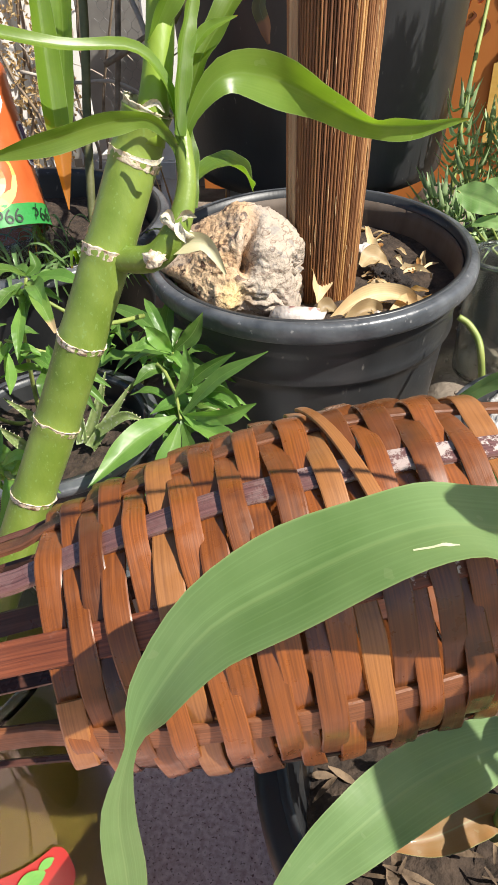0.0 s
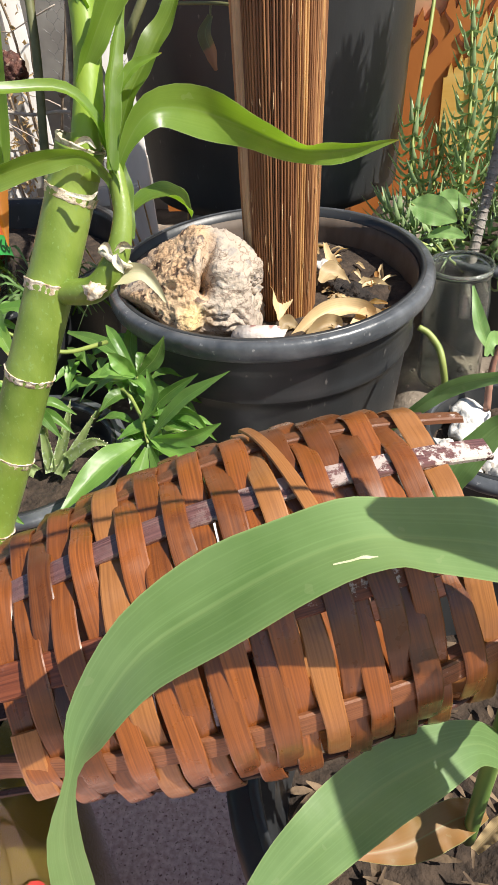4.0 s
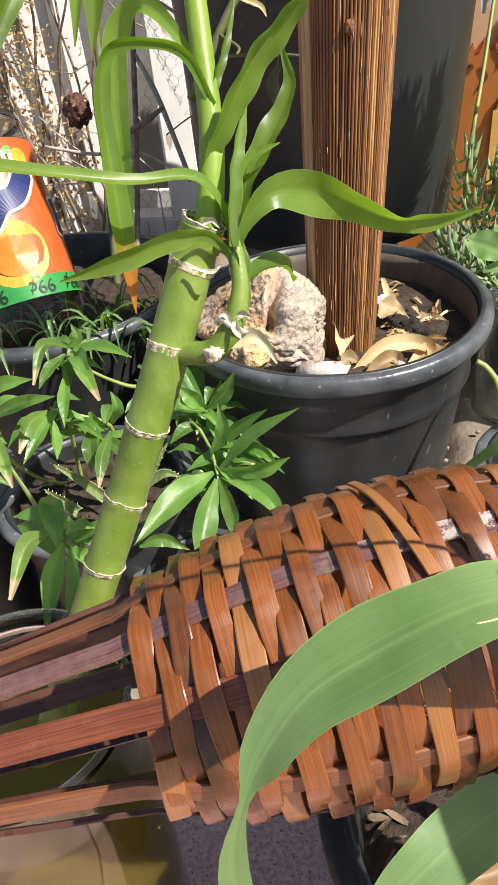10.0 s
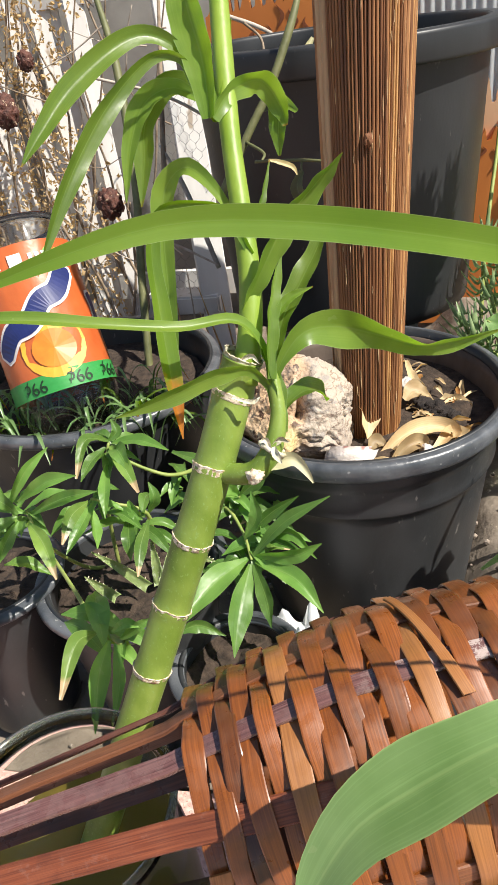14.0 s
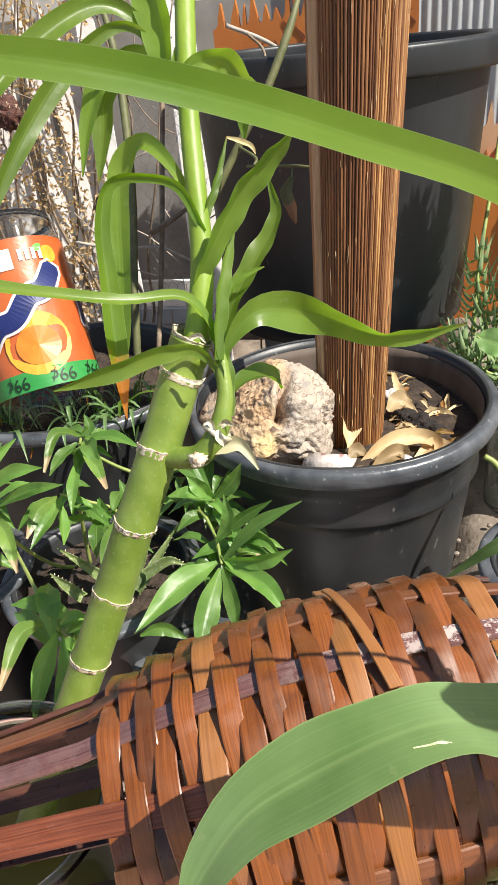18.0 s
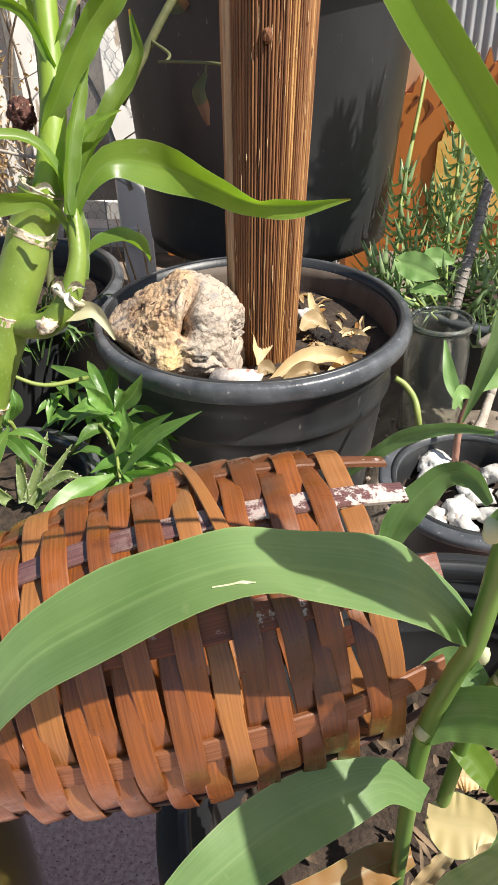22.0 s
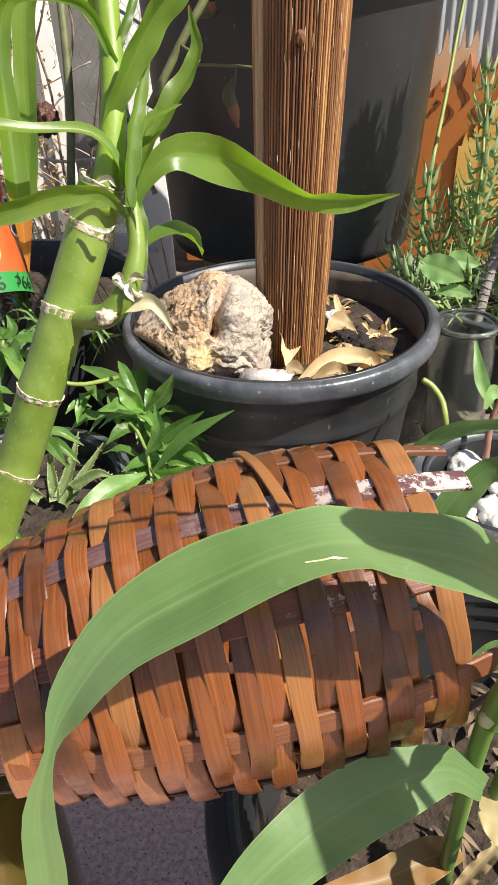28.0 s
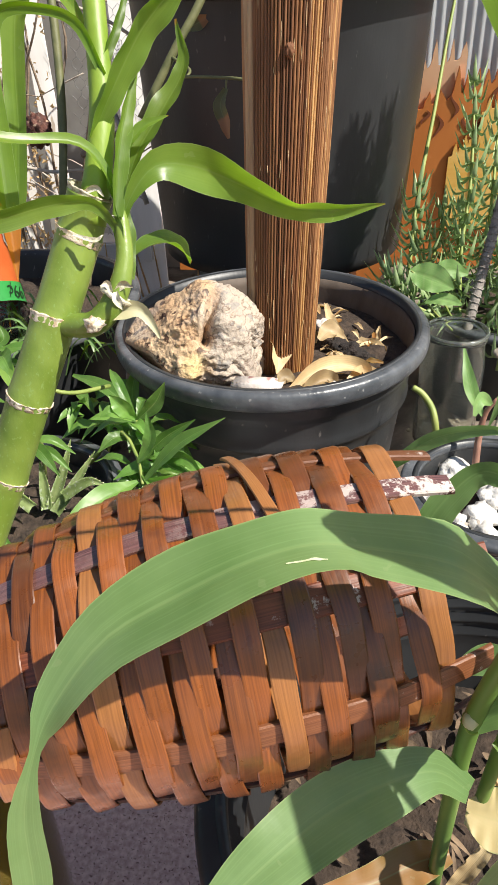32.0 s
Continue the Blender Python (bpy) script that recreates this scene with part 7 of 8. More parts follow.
for k in range(260):
    a, r = rnd.uniform(0, 6.28), 0.118 * math.sqrt(rnd.random())
    c = Vector((FRONT[0] + r * math.cos(a), FRONT[1] + r * math.sin(a), 0.149 + rnd.uniform(0, 0.006)))
    d = Vector((rnd.uniform(-1, 1), rnd.uniform(-1, 1), rnd.uniform(-0.3, 0.5))).normalized() * rnd.uniform(0.003, 0.012)
    n_ = Vector((rnd.uniform(-0.5, 0.5), rnd.uniform(-0.5, 0.5), 1))
    blade([(*(c - d), 0.0004, *n_), (*c, rnd.uniform(0.0008, 0.003), *n_), (*(c + d), 0.0004, *n_)], 3, 2, 0.4, bm=bm)
single("bark_mulch", bm, M["mulch"], "dry brown bark chips and straw bits on soil", "mulch", kind="stuff")

fore = thing("stalk_plant", (0.12, -0.436, 0.15), "tall green stalk with broad strap leaves", "plant")
STALK = [(0.1115, -0.4582, 0.1975), (0.1086, -0.4695, 0.2775), (0.1083, -0.4753, 0.328), (0.1118, -0.4809, 0.3621), (0.1142, -0.4853, 0.3814), (0.1157, -0.486, 0.4122), (0.1184, -0.4832, 0.4388), (0.1218, -0.4795, 0.4616), (0.1241, -0.4752, 0.474)]
part("stalk", tube(STALK, [0.0030, 0.0030, 0.0030, 0.0028, 0.0027, 0.0026, 0.0026, 0.0025, 0.0022], 16, 60), M["stalk"], fore)
for k, (p, q) in enumerate(((2, 3), (7, 8))):
    part("node", node_ring(Vector(STALK[p]), Vector(STALK[q]) - Vector(STALK[p]), 0.0027, k * 2.2, 0.0004), M["stem_pale"], fore, "pale swollen stalk node")
for p, r_ in (((0.1168, -0.485, 0.3761), 0.0019), ((0.1121, -0.4879, 0.4194), 0.0024), ((0.1073, -0.4774, 0.3317), 0.0024), ((0.1094, -0.4745, 0.3353), 0.0018), ((0.1307, -0.459, 0.3352), 0.0018)):
    part("leaf_collar", move(lump(r_, p[0] * 900, 0.35, 1.5, 2, 1.6), Matrix.Translation(p)), M["collar"], fore, "cream leaf collar on the stalk")
ST2 = [(0.1233, -0.4534, 0.2453), (0.1268, -0.4557, 0.3083), (0.132, -0.4585, 0.3366), (0.1396, -0.4562, 0.3552), (0.1478, -0.4542, 0.3734)]
part("stalk", tube(ST2, [0.0026] * 5, 14, 30), M["stalk"], fore)
for key, rows, fold, wave in (
    ("leaf", [(0.1175, -0.484, 0.3762, 0.0009, 0.35, -0.89, 0.3), (0.1119, -0.4852, 0.3844, 0.0037, 0.58, -0.57, 0.58), (0.1021, -0.4876, 0.3963, 0.0095, 0.63, -0.07, 0.77), (0.0907, -0.4925, 0.4069, 0.0106, 0.58, -0.11, 0.81)] + [(0.0716, -0.4989, 0.4148, 0.0094, 0.2, -0.09, 0.97), (0.0612, -0.5048, 0.42, 0.0098, -0.04, -0.09, 0.99), (0.0487, -0.5119, 0.4204, 0.0105, -0.34, -0.16, 0.93), (0.0344, -0.519, 0.4157, 0.0114, -0.45, -0.25, 0.86), (0.0216, -0.5264, 0.4102, 0.0088, -0.52, -0.46, 0.72), (0.0129, -0.5348, 0.4006, 0.0057, -0.49, -0.63, 0.6), (0.0089, -0.5401, 0.3915, 0.0012, 0.23, -0.92, 0.32), (0.0058, -0.5458, 0.3768, 0.0033, 0.41, -0.86, 0.32), (0.0066, -0.551, 0.3601, 0.004, 0.48, -0.8, 0.37), (0.0073, -0.557, 0.3433, 0.0024, 0.47, -0.78, 0.41)], 0.12, 0.03),
    ("leaf", [(0.1115, -0.4779, 0.297, 0.004, 0.66, -0.58, 0.47), (0.0992, -0.481, 0.31, 0.0064, 0.63, -0.4, 0.67), (0.0842, -0.4901, 0.315, 0.0095, 0.35, -0.35, 0.87), (0.0673, -0.5012, 0.3142, 0.0105, 0.19, -0.42, 0.89), (0.0516, -0.5145, 0.3099, 0.0092, 0.09, -0.5, 0.86), (0.0392, -0.5252, 0.3027, 0.0062, 0.01, -0.61, 0.8), (0.0271, -0.5366, 0.2928, 0.001, -0.01, -0.64, 0.77)], 0.1, 0.04),
    ("leaf", [(0.108, -0.4757, 0.3272, 0.0031, -0.63, -0.77, 0.13), (0.1138, -0.4782, 0.3408, 0.0065, -0.77, -0.59, 0.22), (0.1229, -0.4855, 0.3531, 0.0076, -0.92, -0.19, 0.34), (0.1288, -0.5019, 0.3692, 0.0064, -0.89, -0.02, 0.45), (0.1342, -0.508, 0.3743, 0.0054, -0.69, -0.31, 0.66), (0.1389, -0.5109, 0.3757, 0.0005, -0.49, -0.45, 0.75)], 0.15, 0.05),
    ("leaf", [(0.1122, -0.4853, 0.4166, 0.0018, -0.73, -0.63, -0.27), (0.1149, -0.4919, 0.4248, 0.0043, -0.78, -0.61, -0.13), (0.1198, -0.4987, 0.4322, 0.0049, -0.73, -0.67, 0.13), (0.1276, -0.5033, 0.4372, 0.0049, -0.49, -0.8, 0.34), (0.1355, -0.5054, 0.4392, 0.0041, -0.28, -0.86, 0.42), (0.1434, -0.5075, 0.4396, 0.001, -0.24, -0.88, 0.42)], 0.2, 0.05),
    ("leaf", [(0.131, -0.4583, 0.3337, 0.0022, -0.46, -0.56, 0.69), (0.137, -0.4606, 0.3359, 0.0042, -0.2, -0.62, 0.76), (0.1425, -0.4655, 0.3309, 0.0039, -0.05, -0.79, 0.61), (0.1441, -0.4678, 0.3274, 0.001, -0.07, -0.86, 0.5)], 0.2, 0.1),
    ("leaf", [(0.1284, -0.5112, 0.3804, 0.0025, -0.03, -0.98, 0.22), (0.1291, -0.5134, 0.3704, 0.0059, -0.02, -0.99, 0.12), (0.1306, -0.514, 0.3561, 0.0073, -0.2, -0.98, 0.05), (0.128, -0.515, 0.3373, 0.0076, -0.45, -0.89, 0.11), (0.1209, -0.5141, 0.3153, 0.0092, -0.54, -0.82, 0.17), (0.1123, -0.5138, 0.293, 0.0065, -0.54, -0.82, 0.2)], 0.2, 0.05),
    ("leaf", [(0.1559, -0.4564, 0.3138, 0.0062, -0.63, -0.49, 0.6), (0.1527, -0.4725, 0.2976, 0.0088, -0.64, -0.47, 0.61), (0.1472, -0.4864, 0.2817, 0.014, -0.64, -0.37, 0.68), (0.1356, -0.5009, 0.2662, 0.0119, -0.61, -0.3, 0.73)], 0.2, 0.05),
    # unseen leaf beside the second stalk, added to shade the basket
    ("leaf", [(0.1442, -0.4723, 0.3642, 0.0022, -0.61, -0.7, -0.37), (0.1434, -0.4841, 0.3875, 0.0085, -0.74, -0.65, -0.19), (0.149, -0.4881, 0.3988, 0.0116, -0.69, -0.65, 0.3), (0.1577, -0.4904, 0.4072, 0.011, -0.44, -0.69, 0.58), (0.1708, -0.4905, 0.4127, 0.0024, -0.28, -0.7, 0.66)], 0.15, 0.05),
    ("leaf_top", [(0.1245, -0.4539, 0.2945, 0.0043, 0.06, -0.71, 0.71), (0.1325, -0.459, 0.2888, 0.0051, 0.07, -0.75, 0.65), (0.1392, -0.4653, 0.2799, 0.0006, 0.06, -0.79, 0.6)], 0.2, 0.05),
    ("leaf_yellow", [(0.1179, -0.4583, 0.2536, 0.0043, -0.13, -0.5, 0.86), (0.1274, -0.4605, 0.2538, 0.011, -0.12, -0.5, 0.86), (0.1366, -0.461, 0.2547, 0.008, -0.07, -0.51, 0.85), (0.1428, -0.4637, 0.2531, 0.001, -0.02, -0.55, 0.83)], 0.2, 0.03),
    ("leaf_brown", [(0.1168, -0.4542, 0.2151, 0.0033, 0.32, -0.33, 0.89), (0.1035, -0.4606, 0.2175, 0.0078, 0.25, -0.34, 0.91), (0.0838, -0.4719, 0.2174, 0.0067, 0.24, -0.35, 0.9), (0.0603, -0.4799, 0.2213, 0.0004, 0.27, -0.37, 0.89)], 0.25, 0.08),
    ("husk", [(0.1294, -0.4354, 0.2401, 0.0019, -0.08, -0.54, 0.84), (0.135, -0.4334, 0.2419, 0.0061, 0.08, -0.53, 0.84), (0.1421, -0.4338, 0.2399, 0.0028, 0.19, -0.59, 0.78)], 0.3, 0.2),
    ("husk", [(0.1191, -0.4497, 0.1676, 0.0021, -0.45, -0.75, 0.49), (0.127, -0.4454, 0.1812, 0.0036, -0.43, -0.75, 0.5), (0.1357, -0.4398, 0.1966, 0.003, -0.34, -0.79, 0.51), (0.1365, -0.4354, 0.2028, 0.001, -0.16, -0.8, 0.58)], 0.4, 0.2),
    ("husk", [(0.143, -0.4332, 0.2226, 0.0039, -0.13, -0.51, 0.85), (0.1453, -0.4425, 0.2175, 0.0057, -0.13, -0.51, 0.85), (0.142, -0.4542, 0.2098, 0.0014, -0.14, -0.51, 0.85)], 0.4, 0.2),
    ("husk", [(0.1632, -0.4189, 0.311, 0.0042, -0.2, -0.62, 0.75), (0.1605, -0.4266, 0.3039, 0.0054, -0.21, -0.65, 0.73), (0.1591, -0.4351, 0.2952, 0.0012, -0.22, -0.68, 0.7)], 0.4, 0.2),
    ("leaf", [(0.1151, -0.4122, 0.2772, 0.0023, -0.32, -0.68, 0.66), (0.1283, -0.4119, 0.2839, 0.0069, -0.27, -0.61, 0.74), (0.1384, -0.4191, 0.2802, 0.0045, -0.19, -0.57, 0.8), (0.1416, -0.4276, 0.2759, 0.0011, -0.19, -0.49, 0.85)], 0.2, 0.05),
    ("leaf", [(0.1016, -0.3421, 0.2757, 0.0045, 0.28, -0.96, -0.04), (0.1091, -0.3411, 0.3025, 0.0093, 0.2, -0.98, 0), (0.1246, -0.3374, 0.3226, 0.0066, -0, -1, 0.03), (0.1371, -0.3406, 0.3242, 0.0054, -0.5, -0.85, 0.17), (0.1447, -0.3501, 0.3176, 0.0023, -0.61, -0.72, 0.33)], 0.25, 0.05),
    ("leaf", [(0.0764, -0.2777, 0.2682, 0.001, -0.18, -0.98, -0.12), (0.0936, -0.2837, 0.2915, 0.0033, -0.19, -0.98, -0.06), (0.1124, -0.2869, 0.3097, 0.0045, -0.28, -0.96, 0.03), (0.1346, -0.2946, 0.3206, 0.0028, -0.4, -0.91, 0.12), (0.1518, -0.3022, 0.3238, 0.0015, -0.42, -0.89, 0.17)], 0.3, 0.05),
    ("leaf", [(0.1508, -0.4444, 0.3388, 0.0015, -0.07, -0.54, 0.84), (0.1483, -0.4344, 0.3451, 0.0042, -0.08, -0.58, 0.81), (0.1429, -0.4239, 0.3526, 0.0043, -0.08, -0.59, 0.8), (0.1383, -0.4141, 0.359, 0.002, -0.09, -0.57, 0.81)], 0.2, 0.05),
    ("leaf", [(0.142, -0.2668, 0.3063, 0.0006, 0, -1, -0.01), (0.1499, -0.267, 0.3401, 0.0043, 0.01, -1, 0.02), (0.1591, -0.2648, 0.3773, 0.007, 0.03, -0.99, 0.1), (0.1679, -0.2597, 0.4098, 0.0073, 0.05, -0.98, 0.17), (0.176, -0.254, 0.4344, 0.0027, 0.06, -0.98, 0.21)], 0.25, 0.05),
    ("leaf", [(0.1562, -0.3264, 0.341, 0.0021, -0.15, -0.59, 0.8), (0.1635, -0.3348, 0.3362, 0.0037, -0.13, -0.63, 0.76), (0.1754, -0.343, 0.3305, 0.0021, -0.1, -0.66, 0.74)], 0.25, 0.05),
    ("leaf_top", [(0.1239, -0.4786, 0.4617, 0.0015, -0.05, -0.99, 0.11), (0.1173, -0.4785, 0.4741, 0.0030, 0, -1, 0.06), (0.1083, -0.4812, 0.4865, 0.0038, 0.06, -1, -0.02), (0.0985, -0.4865, 0.4998, 0.0038, 0.16, -0.98, -0.1), (0.0877, -0.4942, 0.5136, 0.0035, 0.25, -0.95, -0.1), (0.0768, -0.5039, 0.5275, 0.0029, 0.4, -0.9, -0.1), (0.0625, -0.5149, 0.5373, 0.0024, 0.5, -0.85, -0.05), (0.0487, -0.5265, 0.5442, 0.0022, 0.55, -0.8, 0.05), (0.0363, -0.5377, 0.5504, 0.0020, 0.5, -0.82, 0.1), (0.0234, -0.5459, 0.5551, 0.0018, 0.4, -0.88, 0.1), (0.0112, -0.5516, 0.5574, 0.0015, 0.25, -0.95, 0.12), (0.0002, -0.5567, 0.5562, 0.0010, 0.15, -0.97, 0.12), (-0.0118, -0.5607, 0.5532, 0.0002, 0.1, -0.98, 0.1)], 0.18, 0.02),
):
    part("leaf", blade(rows, 44, 8, fold, wave, len(fore.children)), M[key], fore)
part("vein_streak", blade([(*p, w, 0.02, 0.1, 0.99) for p, w in (((0.0562, -0.5134, 0.4215), 0.0001), ((0.0598, -0.5119, 0.4214), 0.0003), ((0.0624, -0.5107, 0.4210), 0.0004), ((0.0643, -0.5104, 0.4208), 0.0001))], 14, 2, 0.0, 0.3), M["collar"], fore, "whitish streak along a leaf vein")
# unseen stalk and two leaves, added to cast shade bands on the leaves below
part("stalk", tube([(0.2, -0.48, 0.15), (0.222, -0.51, 0.27), (0.232, -0.545, 0.4), (0.226, -0.55, 0.455)], [0.0028, 0.0026, 0.0022, 0.0016], 12, 30), M["stalk"], fore)
SUNWARD = (0.60, -0.18, 0.78)
part("leaf", blade([(*p, w, *SUNWARD) for p, w in (((0.2265, -0.545, 0.452), 0.002), ((0.206, -0.525, 0.466), 0.002), ((0.1745, -0.5095, 0.485), 0.0035), ((0.1673, -0.5128, 0.4967), 0.0085), ((0.1592, -0.514, 0.5048), 0.0085), ((0.1515, -0.5147, 0.5105), 0.008), ((0.1431, -0.5177, 0.5139), 0.006), ((0.1365, -0.5197, 0.516), 0.001))], 34, 8, 0.1, 0.02, 5), M["leaf"], fore)
part("leaf", blade([(*p, w, *SUNWARD) for p, w in (((0.2315, -0.5455, 0.425), 0.0015), ((0.230, -0.569, 0.432), 0.004), ((0.210, -0.568, 0.45), 0.0115), ((0.1922, -0.534, 0.4708), 0.014), ((0.187, -0.525, 0.476), 0.012), ((0.180, -0.516, 0.482), 0.0005))], 34, 8, 0.1, 0.02, 6), M["leaf"], fore)

# ---- pebble pot and right side ----
PEB = (0.1806, -0.1566, 0.0)
pot("pebble_pot", PEB, 0.065, 0.05, 0.188, "black plastic pot topped with white pebbles", lip=0.009)
soil_disc((PEB[0], PEB[1], 0.158), 0.059, 11)
rnd = random.Random(44)
spots = []
while len(spots) < 19:
    a, r = rnd.uniform(0, 6.28), 0.051 * math.sqrt(rnd.random())
    p = Vector((PEB[0] + r * math.cos(a), PEB[1] + r * math.sin(a), 0))
    if all((p - q).length < 99 and (p - q).length > 0.0155 for q in spots):
        spots.append(p)
    elif rnd.random() < 0.01:
        break
for k, p in enumerate(spots):
    b = lump(rnd.uniform(0.0098, 0.0145), 60 + k, 0.5, 0.66, 3, 1.3)
    single("pebble", move(b, Matrix.Translation((p.x, p.y, 0.163 + rnd.uniform(0, 0.006)))), M["pebble"], "white tumbled pebble on potting soil", "pebble", group="white pebbles")
part_stem = thing("young_shrub", (PEB[0], PEB[1], 0.16), "young reddish stem with small serrated leaves", "plant")
SB = [(0.1685, -0.117, 0.1748), (0.1686, -0.111, 0.1994), (0.1714, -0.1069, 0.2209), (0.1783, -0.1076, 0.2346)]
part("stem", tube(SB, [0.003, 0.0028, 0.0022, 0.0015], 10, 16), M["red_stem"], part_stem)
for rows in (
    [(0.1694, -0.1084, 0.2191, 0.0014, -0.11, -0.88, 0.47), (0.1591, -0.0971, 0.2377, 0.0054, -0.17, -0.77, 0.62), (0.1536, -0.0719, 0.2595, 0.0009, -0.17, -0.67, 0.72)],
    [(0.1783, -0.1076, 0.2346, 0.0014, 0.27, -0.89, 0.38), (0.1948, -0.098, 0.2453, 0.0085, 0.27, -0.9, 0.35), (0.2116, -0.0908, 0.2524, 0.0009, 0.26, -0.91, 0.31)],
    [(0.1742, -0.1106, 0.231, 0.0014, 0.43, -0.88, -0.19), (0.1641, -0.1173, 0.2392, 0.0056, 0.59, -0.66, 0.45), (0.1597, -0.1252, 0.2286, 0.0014, 0.25, -0.82, 0.51)],
    [(0.2002, -0.1297, 0.2139, 0.0014, -0.69, -0.66, 0.31), (0.2094, -0.1397, 0.2134, 0.0091, -0.43, -0.86, 0.26), (0.2227, -0.144, 0.2045, 0.0009, -0.22, -0.97, 0.14)],
):
    part("leaf", blade(rows, 16, 6, 0.25, 0.12, len(part_stem.children)), M["mint_leaf"], part_stem)
pot("square_pot", (0.32, -0.02, 0.0), 0.075, 0.06, 0.15, "black plastic pot under green shoots", lip=0.008)
soil_disc((0.32, -0.02, 0.13), 0.068, 23)

JB = (0.173, 0.120, 0.046)
jar2 = thing("glass_jar", JB, "empty dusty clear glass jar standing beside the pot", "jar")
jp = [(0.001, 0.003), (0.030, 0.002), (0.0345, 0.009), (0.0345, 0.105), (0.0325, 0.122), (0.0318, 0.134), (0.0335, 0.136), (0.0335, 0.143)]
part("glass", move(lathe(jp + [(r - 0.002, z + (0.004 if z < 0.02 else 0)) for r, z in jp[::-1]], 48), Matrix.Translation(JB)), M["glass_dusty"], jar2, "dusty clear glass")
part("rim", move(lathe([(0.0317, 0.140), (0.0341, 0.140), (0.0348, 0.1422), (0.0341, 0.1444), (0.0317, 0.1444), (0.031, 0.1422)], 48, close=True), Matrix.Translation(JB)), M["rim_glass"], jar2, "thick pale glass rim")
pot("round_pot", (0.252, 0.248, 0.0), 0.1, 0.08, 0.17, "black plastic pot with needle-leaved shrub", lip=0.01)
soil_disc((0.252, 0.248, 0.15), 0.092, 19)

shrub = thing("needle_shrub", (0.235, 0.2, 0.15), "grey-green shrub with whorls of needle leaves", "plant")


def needle_stem(pts, parent, seed, size=0.029):
    rnd = random.Random(seed)
    stalk_ob = part("stem", tube(pts, [0.0022] * (len(pts) - 1) + [0.0012], 7, 20), M["stem_yellow"], parent)
    bm = bmesh.new()
    span = sum((Vector(p) - Vector(q)).length for p, q in zip(pts, pts[1:]))
    n = max(5, int(span / 0.0145))
    sl = smooth_line(pts, n)
    for i in range(1, n + 1):
        c = Vector(sl[i])
        t = Vector(sl[i] - sl[i - 1]).normalized()
        s = t.orthogonal().normalized()
        u = t.cross(s)
        top = i / n
        for k in range(5):
            a = k * 1.2566 + i * 0.63 + rnd.uniform(-0.25, 0.25)
            d = s * math.cos(a) + u * math.sin(a)
            L = size * rnd.uniform(0.7, 1.2) * (1.05 - 0.5 * top ** 5)
            up = 0.42 + 0.8 * top ** 4 + rnd.uniform(-0.15, 0.25)
            p0, p1, p2 = c + d * 0.001, c + d * L * 0.58 - t * L * 0.16, c + d * L * 0.96 + t * L * up
            blade([(*p0, 0.0015, *t), (*p1, 0.0033, *(t - d * 0.2)), (*p2, 0.0003, *(t * 0.5 - d))], 7, 2, 0.6, bm=bm)
    part("needles", bm, M["rosemary"], stalk_ob, "whorled narrow grey-green leaves")


